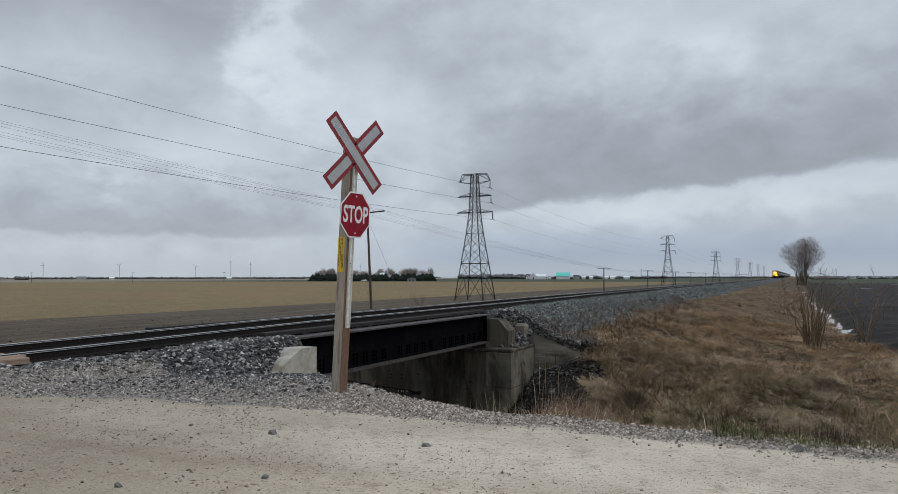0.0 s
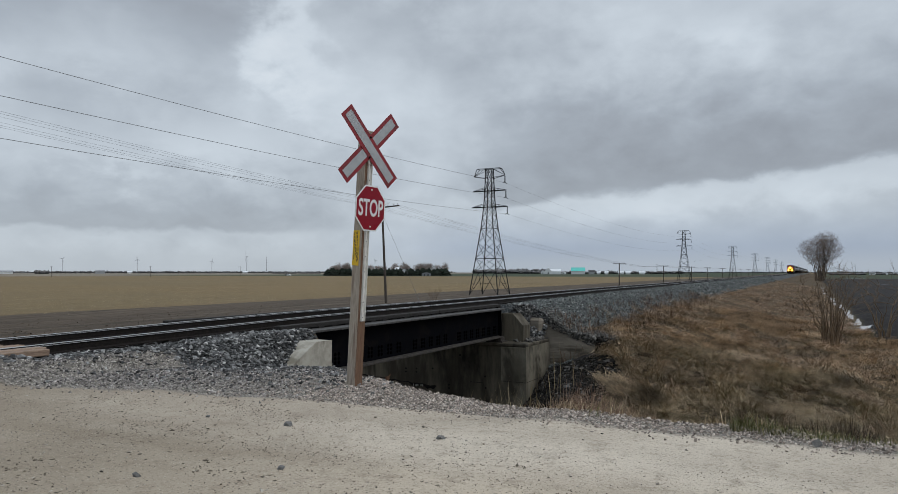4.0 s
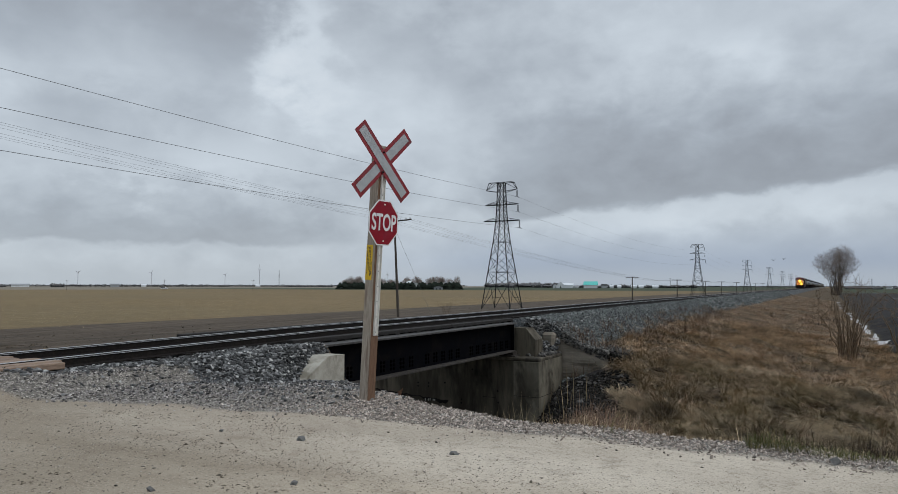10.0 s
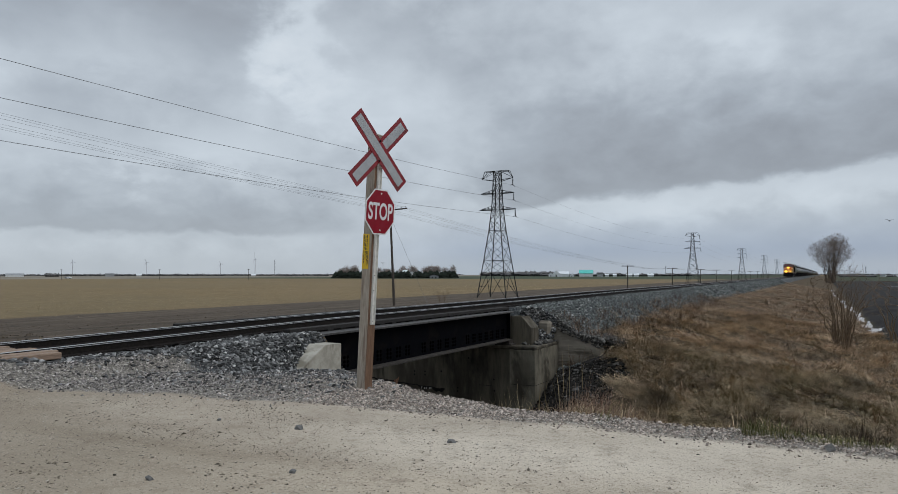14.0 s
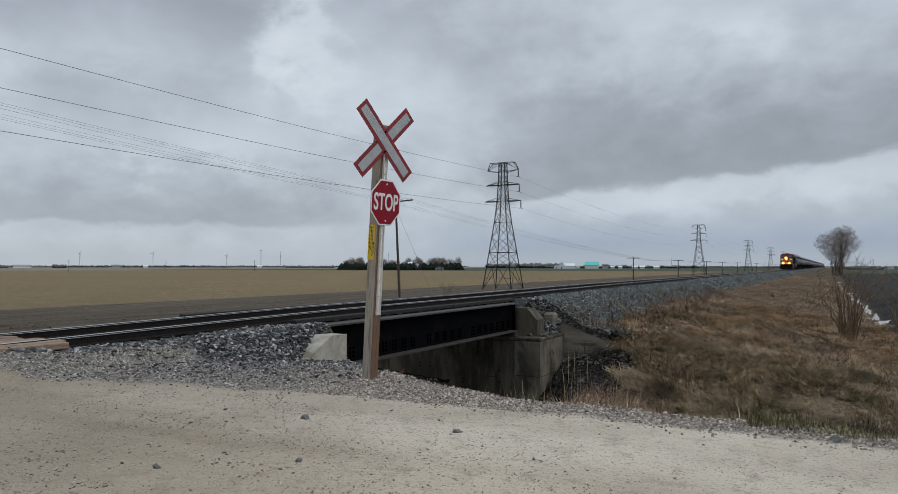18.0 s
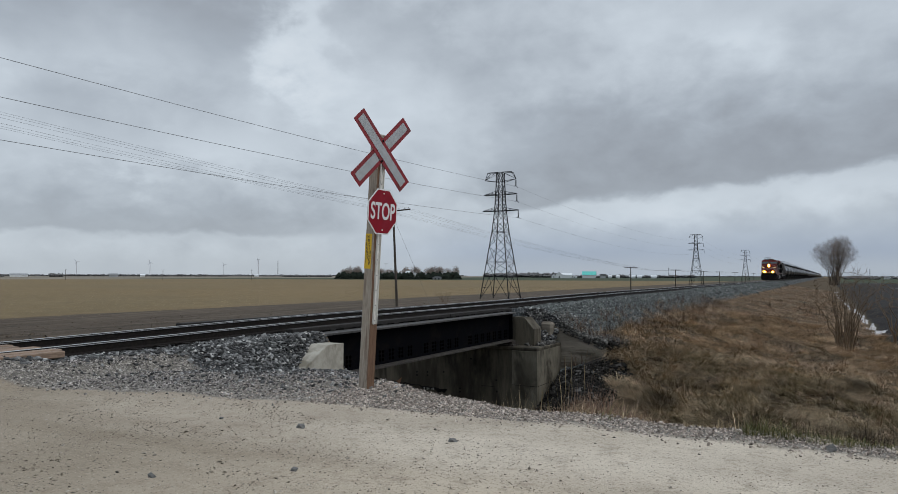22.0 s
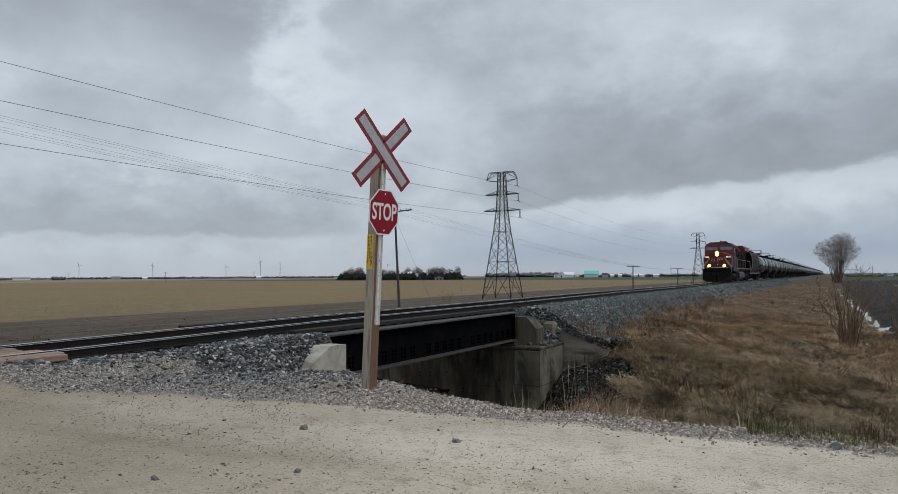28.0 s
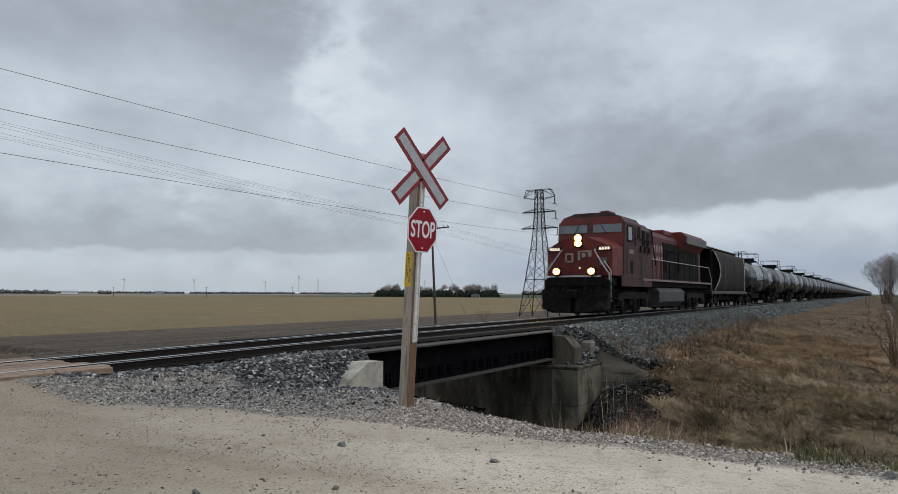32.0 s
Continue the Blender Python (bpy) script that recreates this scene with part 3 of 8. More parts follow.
    road = n.mix(1.0, road, (1.02, 0.995, 0.975), "MULTIPLY")

    col = stubble
    # pale far fields, with distance haze put into their colour
    col = n.mix(zone("z_pale", 40, 0.01, 20), col, n.ramp(n.noise(stretched(0.004, 0.02), 1.0, 4), [(0.35, (0.13, 0.115, 0.09)), (0.65, (0.235, 0.205, 0.165))]))
    col = n.mix(zone("z_green", 12, 0.02, 3), col, green)
    col = n.mix(zone("z_soil", 2.2, 0.25, 0.7), col, soil)
    col = n.mix(zone("z_dark", 1.2, 0.5, 0.5), col, dark)
    col = n.mix(zone("z_turf", 0.8, 0.8, 0.25), col, turf)
    col = n.mix(zone("z_ballast", 0.5, 2.0, 0.12), col, stones)
    col = n.mix(zone("z_gravel", 0.35, 2.5, 0.12), col, gravel)
    col = n.mix(zone("z_road", 0.35, 1.6, 0.10), col, road)
    n.put(p.inputs["Base Color"], col)
    p.inputs["Roughness"].default_value = 0.95
    p.inputs["Specular IOR Level"].default_value = 0.2
    b = n.add("ShaderNodeBump")
    b.inputs["Strength"].default_value = 0.9
    b.inputs["Distance"].default_value = 0.03
    rel = n.math("ADD", n.noise(vec, 9, 8, 0.7), n.math("MULTIPLY", n.noise(vec, 55, 4, 0.7), 0.5))
    n.put(b.inputs["Height"], rel)
    n.put(p.inputs["Normal"], b.outputs[0])
    return m


def build_ground():
    xs = axis_steps([(-4600, -1000, 300), (-1000, -200, 50), (-200, -60, 7), (-60, -22, 1.5), (-22, -14.6, 0.35), (-14.6, 4, 0.12), (4, 16, 0.4), (16, 60, 2), (60, 300, 15), (300, 1000, 70), (1000, 4600, 400)])
    ys = axis_steps([(-900, -60, 120), (-60, -6, 4), (-6, 4, 0.4), (4, 26, 0.12), (26, 44, 0.3), (44, 90, 0.9), (90, 300, 5), (300, 1000, 35), (1000, 4700, 250)])
    gx, gy = np.meshgrid(xs, ys)
    gz = land(gx, gy)
    nx, ny = len(xs), len(ys)
    idx = np.arange(nx * ny).reshape(ny, nx)
    faces = np.stack([idx[:-1, :-1], idx[:-1, 1:], idx[1:, 1:], idx[1:, :-1]], -1).reshape(-1, 4)
    me = soup("ground", np.stack([gx, gy, gz], -1).reshape(-1, 3), faces, ground_material(), True)
    u = np.abs(gx - TRACK)
    zones = {
        "z_road": np.minimum(road_edge(gx) - gy, gy + 3.5),
        "z_gravel": np.minimum(np.where(gx > -4.6, crest(gx) + 0.25 - gy, np.maximum(np.minimum(13.0 - gy, gx + 9.0), np.minimum(road_edge(gx) + 1.0 - gy, gx + 30))), gy + 4.5),
        "z_ballast": np.minimum(3.4 - u, 2000 - gy),
        "z_turf": np.minimum(np.minimum(gx + 16.8, 2.9 - gx + np.clip(46 - gy, 0, 20) * 0.1), 1500 - gy),
        "z_soil": np.minimum(np.minimum(gx + 58, -16 - gx), 2000 - gy),
        "z_dark": np.minimum(gx - 2.9, 400 - gy),
        "z_green": np.where(gx < -58, np.minimum(gy - 520 - gx * 0.1, gx + 620), np.minimum(gx - 3.4, 3000 - gy)),
        "z_pale": np.minimum(np.hypot(gx, gy) - 640, -gx - 520),
    }
    # black soil under the stones beside the wing wall; gravel laps over the ballast near the road
    stony = (gx > -9.0) & (gx < -6.3 + 0.3 * np.sin(gy * 3)) & (gy > 17) & (gy < 25.3)
    zones["z_turf"] = np.where(stony, -2.0, zones["z_turf"])
    zones["z_dark"] = np.where(stony, 2.0, zones["z_dark"])
    zones["z_ballast"] = np.where(stony, -2.0, zones["z_ballast"])
    # drain bed under the bridge set to dark soil, its shade included
    bed_shade = (u < 3.4) & (gy > NEAR_WALL - 0.2) & (gy < FAR_WALL + 0.6)
    zones["z_ballast"] = np.where(bed_shade, -2.0, zones["z_ballast"])
    zones["z_dark"] = np.where(bed_shade, 2.0, zones["z_dark"])
    zones["z_turf"] = np.where(bed_shade, -2.0, zones["z_turf"])
    zones["z_gravel"] = np.maximum(zones["z_gravel"], np.minimum(np.minimum(8.4 - gy, gx + 10.2), gy - 5.0))
    for name, v in zones.items():
        at = me.attributes.new(name, "FLOAT", "POINT")
        at.data.foreach_set("value", np.clip(v, -60, 60).astype(np.float32).ravel())
    return tagged(new("ground", me), "flat farmland with a pale gravel road, stone ballast and dry grass banks", "ground", kind="structure")


ground = build_ground()


# ---- the track ----
def build_track():
    track = thing("railway_track", pose(TRACK, 0, 0), "single railway track with shiny worn rails on dark ties", "railway track", kind="structure")
    ys = np.concatenate([np.arange(-40, 62, 2.0), np.arange(62, 2000, 40.0), [2000]])
    prof = [(-0.07, -0.172), (0.07, -0.172), (0.07, -0.158), (0.012, -0.135), (0.012, -0.05), (0.036, -0.036), (0.036, -0.006)]
    prof = prof + [(-x, z) for x, z in reversed(prof[2:])]
    for side in (-1, 1):
        vs, fs, tv, tf = [], [], [], []
        k = len(prof)
        for i, y in enumerate(ys):
            z = float(rail_z(y))
            vs += [(side * 0.7525 + px, y, z + pz) for px, pz in prof]
            tv += [(side * 0.7525 + px, y, z + pz) for px, pz in ((-0.037, -0.03), (-0.034, -0.004), (-0.024, 0), (0.024, 0), (0.034, -0.004), (0.037, -0.03))]
            if i:
                a, b = (i - 1) * k, i * k
                fs += [(a + j, a + (j + 1) % k, b + (j + 1) % k, b + j) for j in range(k)]
                a, b = (i - 1) * 6, i * 6
                tf += [(a + j, a + j + 1, b + j + 1, b + j) for j in range(5)]
        rail = part("rail", MB().add(vs, fs), steel_rail, track, "brown rusty steel rail")
        part("rail_head", MB().add(tv, tf), rail_top, rail, "polished rail head")
    # ties
    near = [y for y in np.arange(1.0, 62.0, 0.55) if not 2.0 < y < 6.4]
    tie = MB().box((0, 0, 0), (2.6, 0.23, 0.18), bevel=0.012).mesh("tie", tie_wood)
    for y in near:
        bridge = NEAR_WALL - 0.6 < y < FAR_WALL + 0.6
        part("tie", tie, tie_wood, track, at=pose(random.uniform(-0.03, 0.03), y, float(rail_z(y)) - 0.265 + (0.0 if bridge else -0.02), 0, 0, random.uniform(-0.8, 0.8)))
    rest = MB()
    for y in np.arange(62.0, 300.0, 0.55):
        rest.box((0, y, float(rail_z(y)) - 0.275), (2.6, 0.23, 0.16))
    tagged(part("tie_rows", rest, tie_wood, track), kind="stuff")
    # tie plates under both rails
    plate = MB().box((0, 0, 0), (0.36, 0.19, 0.02)).mesh("tie_plate", steel_rail)
    for y in near:
        if y < 34:
            for side in (-1, 1):
                part("tie_plate", plate, steel_rail, track, at=pose(side * 0.7525, y, float(rail_z(y)) - 0.178))
    # guard timbers along both ends of the bridge ties
    for x, h, first in ((-1.4, 0.18, 11.0), (1.22, 0.10, 11.7)):
        b = MB()
        z = float(rail_z(17)) - 0.175 + h / 2 - 0.045
        for a, c in ((first, 14.9), (14.92, 18.9), (18.92, 23.6)):
            b.box((x, (a + c) / 2, z), (0.2, c - a, h), bevel=0.015)
        part("guard_timber", b, tie_wood, track, "dark guard timber along the bridge deck")
    return track


build_track()


def build_crossing():
    """Planks of the level crossing, between and beside the rails."""
    cr = thing("level_crossing", pose(TRACK, 0, 0), "level crossing of worn pale timber planks between the rails", "level crossing", kind="structure")
    for x, w in ((0.94, 0.2), (1.16, 0.2), (0.55, 0.2), (0.33, 0.2), (0.11, 0.2), (-0.11, 0.2), (-0.33, 0.2), (-0.55, 0.2), (-0.95, 0.2), (-1.17, 0.2), (-1.39, 0.2)):
        y1 = 6.7 + random.uniform(-0.25, 0.1)
        m = MB().box((x, (0.2 + y1) / 2, float(rail_z(5)) - 0.055 + random.uniform(-0.008, 0.008)), (w, y1 - 0.2, 0.10), bevel=0.012)
        part("plank", m, plank_wood, cr)
    return cr


build_crossing()


# ---- the bridge ----
SEAT_X = 2.66
SEAT_D = 2.44


def build_bridge():
    br = thing("railway_bridge", pose(TRACK, 0, 0), "short black steel plate girder railway bridge on concrete abutments", "bridge", kind="structure")
    y0, y1, zt, zb = NEAR_WALL - 0.35, FAR_WALL + 0.45, 0.19, -0.80
    for s in (1, -1):
        g = MB().box((s * 1.42, (y0 + y1) / 2, (zt + zb) / 2), (0.03, y1 - y0 - 0.02, zt - zb - 0.06))
        for i in range(9):
            y = y0 + 0.15 + (y1 - y0 - 0.3) * i / 8
            g.box((s * 1.36, y, (zt + zb) / 2), (0.09, 0.03, zt - zb - 0.08))
        g.box((s * 1.44, y0 + 0.02, (zt + zb) / 2), (0.24, 0.03, zt - zb - 0.07))
        g.box((s * 1.44, y1 - 0.02, (zt + zb) / 2), (0.24, 0.03, zt - zb - 0.07))
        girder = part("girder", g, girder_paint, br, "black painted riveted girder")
        part("top_flange", MB().box((s * 1.47, (y0 + y1) / 2, zt - 0.01), (0.46, y1 - y0, 0.05), bevel=0.008), flange_dust, girder, "dusty top flange")
        part("bottom_flange", MB().box((s * 1.47, (y0 + y1) / 2, zb + 0.01), (0.46, y1 - y0 - 0.3, 0.05), bevel=0.008), flange_dark, girder, "dark rusty bottom flange")
        if s > 0:
            # pairs of rivet rows near the lower edge, in groups where the frames join on
            head = MB().lathe([(0.044, 0), (0.04, 0.012), (0.018, 0.024)], "x", 7)
            rm = head.mesh("rivet", rivet_black)
            for first, count in ((13.1, 2), (14.5, 5), (17.22, 5), (19.99, 7)):
                for k in range(count):
                    for a in (-0.07, 0.07):
                        for b in range(3):
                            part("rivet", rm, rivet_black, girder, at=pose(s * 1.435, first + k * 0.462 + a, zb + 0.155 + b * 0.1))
    # cross frames between the girders
    for i in range(5):
        y = y0 + 0.6 + (y1 - y0 - 1.2) * i / 4
        part("cross_frame", MB().tube((-1.35, y, zt - 0.15), (1.35, y, zb + 0.12), 0.04, 4).tube((-1.35, y, zb + 0.12), (1.35, y, zt - 0.15), 0.04, 4), girder_paint, br)
    # abutments: breast wall with a seat, back wall, cheek walls, wing wall
    for name, y, d in (("abutment", FAR_WALL, 1), ("abutment", NEAR_WALL, -1)):
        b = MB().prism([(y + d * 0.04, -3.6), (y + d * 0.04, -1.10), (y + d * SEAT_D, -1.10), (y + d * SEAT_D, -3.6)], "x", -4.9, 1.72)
        ab = part(name, b, concrete_stain_shade, br, "stained concrete abutment wall, darkened for the shade under the bridge")
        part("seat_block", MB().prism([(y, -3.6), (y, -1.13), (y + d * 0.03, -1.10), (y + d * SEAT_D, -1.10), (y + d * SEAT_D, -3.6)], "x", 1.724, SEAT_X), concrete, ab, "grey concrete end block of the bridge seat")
        # the coping takes the shade-darkened concrete too
        part("coping", MB().box(((SEAT_X - 4.9) / 2, y + d * SEAT_D / 2, -1.045), (SEAT_X + 4.906, SEAT_D + 0.006, 0.13), bevel=0.03), concrete_stain_shade, ab)
        part("back_wall", MB().box((-0.1, y + d * 1.05, -0.50), (3.6, 0.4, 1.0), bevel=0.02), concrete, ab)
        for s in (1, -1):
            part("bearing", MB().box((s * 1.45, y + d * 0.28, -0.95), (0.62, 0.5, 0.05)).box((s * 1.45, y + d * 0.28, -0.88), (0.44, 0.36, 0.14)).tube((s * 1.62, y + d * 0.15, -0.97), (s * 1.62, y + d * 0.15, -0.86), 0.03, 6).tube((s * 1.62, y + d * 0.4, -0.97), (s * 1.62, y + d * 0.4, -0.86), 0.03, 6), flange_dark, ab, "dark rusty steel bearing")
            a = y + d * 0.62
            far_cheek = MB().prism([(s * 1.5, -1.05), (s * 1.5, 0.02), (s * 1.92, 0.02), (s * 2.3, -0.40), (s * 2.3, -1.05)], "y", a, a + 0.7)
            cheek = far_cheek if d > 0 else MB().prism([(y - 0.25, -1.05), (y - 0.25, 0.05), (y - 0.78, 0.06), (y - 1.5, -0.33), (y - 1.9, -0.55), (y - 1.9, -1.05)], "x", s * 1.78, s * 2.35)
            # far cheek: shade painted in by the darker concrete; near cheek: pale concrete
            part("cheek_wall", cheek, concrete_pale if d < 0 else concrete_stain_shade, ab, "pale concrete cheek wall with a sloped end" if d < 0 else "concrete cheek wall with a sloped end, darkened as if in shade")
    # joint lines and the stained lower courses on the far breast wall
    part("wall_joint", MB().box(((1.73 + SEAT_X) / 2, FAR_WALL - 0.002, -2.31), (SEAT_X - 1.73, 0.006, 0.014)), loco_grime, br, "dark horizontal joint")
    part("wall_joint", MB().box((SEAT_X + 0.002, FAR_WALL + 1.2, -2.31), (0.006, 2.3, 0.014)), loco_grime, br, "dark horizontal joint")
    part("wall_joint", MB().box((0.76, FAR_WALL + 0.037, -2.43), (0.5, 0.008, 0.016)), loco_grime, br, "dark joint in the wall")
    # the cold joint, broken out along its length, with rust and lime that ran from it
    edge = random.Random(31)
    xs = [-4.85 + 0.12 * k for k in range(34)]
    mid = [-2.46 - 0.07 * (x + 4.2) + edge.uniform(-0.025, 0.025) for x in xs]
    low = [m - edge.uniform(0.02, 0.07) - (0.10 if x > -1.9 else 0) * edge.random() for x, m in zip(xs, mid)]
    part("wall_joint", MB().prism(list(zip(xs, mid)) + list(zip(xs, low))[::-1], "y", FAR_WALL + 0.032, FAR_WALL + 0.06), loco_grime, br, "dark broken-out joint in the wall")
    for x in (-1.86, -1.74, -1.66, -1.53, -1.47):
        h = edge.uniform(0.05, 0.15)
        part("lime_run", MB().prism([(x - 0.018, -2.68), (x + 0.022, -2.67), (x + 0.012, -2.68 - h), (x - 0.008, -2.68 - h * 0.9)], "y", FAR_WALL + 0.027, FAR_WALL + 0.06), lime_crust, br, "pale lime run below the joint")
    part("rust_run", MB().prism([(-3.09, -2.5), (-2.95, -2.46), (-2.86, -2.36), (-2.9, -2.54), (-2.97, -2.68), (-3.07, -2.66)], "y", FAR_WALL + 0.026, FAR_WALL + 0.06), rust_patch, br, "orange rust stain at the joint")
    for k, (x, z) in enumerate(((-2.18, -2.12), (-2.18, -2.24), (-1.72, -2.1), (-1.72, -2.22), (-1.03, -2.05), (0.1, -1.5), (-0.35, -2.6), (-0.35, -2.72), (1.1, -2.2), (1.12, -2.6))):
        part("tie_hole", MB().tube((x, FAR_WALL + 0.05, z), (x, FAR_WALL + 0.03, z), 0.035, 7), loco_dark, br)
    # the wing wall starts behind the seat and falls away from the track
    # it falls to the bank's foot, with a clipped end
    WY = FAR_WALL + SEAT_D + 0.01
    wing = MB().prism([(SEAT_X - 0.5, -3.4), (SEAT_X - 0.5, -0.33), (SEAT_X - 0.24, -0.44), (SEAT_X + 1.70, -1.19), (SEAT_X + 1.76, -1.28), (SEAT_X + 1.76, -3.4)], "y", WY, WY + 0.33)
    wing_ob = part("wing_wall", wing, concrete_wing, br, "grey board-marked concrete wing wall")
    part("wing_coping", MB().add([(SEAT_X + x, WY + y, z + h) for y in (-0.03, 0.35) for x, z in ((-0.24, -0.43), (1.71, -1.18)) for h in (0, 0.035)], [(0, 1, 3, 2), (4, 6, 7, 5), (0, 4, 5, 1), (2, 3, 7, 6), (0, 2, 6, 4), (1, 5, 7, 3)]), concrete_wing, wing_ob)
    for k in range(6):
        z = -0.62 - 0.17 * k
        x0, x1 = SEAT_X - 0.2, SEAT_X + min(1.7, (-0.54 - z) / 0.386)
        part("board_mark", MB().box(((x0 + x1) / 2, WY - 0.003, z), (max(x1 - x0, 0.1), 0.012, 0.012)), concrete_wing, wing_ob)
    part("broken_block", MB().box((SEAT_X - 0.5, FAR_WALL + 2.4, -0.58), (0.5, 0.45, 0.7), bevel=0.09), concrete_wing, br, "broken brown concrete block")
    return br


build_bridge()


# ---- the crossing sign ----
SIGN_TURN = -7.5


def octagon(r):
    return [(r * math.cos(radians(22.5 + 45 * i)), r * math.sin(radians(22.5 + 45 * i))) for i in range(8)]


def letters(text, size, depth, material, parent, m, label=""):
    c = bpy.data.curves.new("lettering", "FONT")
    c.body, c.size, c.extrude, c.align_x, c.align_y = text, size, depth, "CENTER", "CENTER"
    c.offset = 0.006
    ob = bpy.data.objects.new("lettering", c)
    scene.collection.objects.link(ob)
    bpy.context.view_layer.update()
    me = bpy.data.meshes.new_from_object(ob.evaluated_get(bpy.context.evaluated_depsgraph_get()))
    bpy.data.objects.remove(ob)
    me.materials.clear()
    me.materials.append(material)
    out = new("lettering", me)
    out.parent, out.matrix_basis = parent, m
    if label:
        out["label"] = label
    return out


def build_sign():
    base = Vector((-5.385, 7.635, -0.05))
    # boards face the traffic that comes along the road, off to the camera's right
    sg = thing("crossing_sign", pose(*base), "leaning wooden post with a red-edged crossbuck and a red stop sign", "road sign")
    sg.matrix_basis = pose(*base) @ pose(0, 0, 0, 0.3, 3.3, 0)
    R = pose(0, 0, 0, 0, 0, SIGN_TURN)
    post = MB().box((0, 0, 1.62), (0.15, 0.15, 3.6), R, bevel=0.012)
    part("post", post, post_wood, sg, "weathered square timber post")
    part("post_face", MB().box((0.0765, 0.0, 1.6), (0.005, 0.136, 3.5), R), post_brown, sg, "brown unweathered face of the post")
    # boards hang on the face that looks along +x of the turned frame
    f = 0.085

    def face(y, z, off=0.0, rx=0.0, turn=0.0):
        return R @ pose(f + off, y, z) @ pose(0, 0, 0, 0, 0, turn) @ pose(0, 0, 0, 90, 0, 90) @ pose(0, 0, 0, 0, 0, rx)

    ch = MB().box((0, 0, 0), (0.012, 0.066, 2.31)).box((0.014, -0.031, 0), (0.03, 0.005, 2.31)).box((0.014, 0.031, 0), (0.03, 0.005, 2.31))
    channel = part("channel", ch, galvanised, sg, "pale galvanised sign channel", at=R @ pose(0.083, 0.0, 2.075))
    hole = MB().tube((0.006, 0, 0), (0.0085, 0, 0), 0.007, 6).mesh("channel_hole", ink)
    for k in range(12):
        part("channel_hole", hole, ink, channel, at=pose(0, 0, -1.11 + k * 0.2))
    for tilt, off, name in ((-45, 0.042, "blade"), (45, 0.034, "blade")):
        bl = MB().box((0, 0, 0), (1.2, 0.222, 0.004))
        blade = part(name, bl, border_red, sg, "crossbuck blade with a worn red edge", at=face(-0.055, 3.19, off, tilt, -7.0))
        part("reflective_panel", MB().box((0, 0, 0.0035), (1.108, 0.12, 0.003)), sign_silver, blade, "dull silver reflective panel")
        if tilt < 0:
            for x in (-0.092, 0.092):
                part("bolt", MB().lathe([(0.014, 0.003), (0.014, 0.012), (0.006, 0.014)], "z", 6), loco_dark, blade, at=pose(x, -x, 0))
    stop = part("stop_sign", MB().prism(octagon(0.322), "z", 0, 0.004), sign_white, sg, "red octagonal stop sign with a white rim", at=face(0.012, 2.40, 0.04, 0.0, 2.0))
    part("red_field", MB().prism(octagon(0.303), "z", 0.004, 0.006), sign_red, stop, "red reflective face")
    letters("STOP", 0.305, 0.001, sign_white, stop, pose(0, -0.005, 0.008) @ Matrix.Diagonal((0.68, 1.0, 1, 1)), "white word stop")
    for z in (-0.24, 0.24):
        part("bolt", MB().lathe([(0.012, 0.006), (0.012, 0.012), (0.005, 0.014)], "z", 6), galvanised, stop, at=pose(0, z, 0))
    # yellow emergency notice on the post's other face
    nt = part("notice", MB().box((0, 0, 0), (0.11, 0.003, 0.46)), sign_yellow, sg, "yellow notice with small black writing", at=R @ pose(-0.012, -0.078, 1.875))
    for k, (x, h, z) in enumerate(((-0.03, 0.34, 0.02), (-0.005, 0.28, 0.04), (0.02, 0.36, 0.0), (0.04, 0.16, -0.08))):
        bars = MB()
        z0 = z - h / 2
        while z0 < z + h / 2:
            w = random.uniform(0.02, 0.05)
            bars.box((x, -0.0025, z0 + w / 2), (0.010, 0.002, w))
            z0 += w + 0.012
        part("writing", bars, ink, nt)
    return sg


build_sign()


# ---- lattice towers, line poles and wires ----
LINE_X = -44.0
TOWERS = [97.8 - 181.0, 97.8, 97.8 + 181, 97.8 + 362, 97.8 + 543, 97.8 + 724, 97.8 + 905, 97.8 + 1086]
ARMS = [(19.35, 2.6), (15.95, 2.75), (13.45, 3.0)]


def half_width(z):
    return np.interp(z, [0, 10.2, 13.45, 15.95, 19.4], [2.35, 1.0, 0.68, 0.56, 0.45])


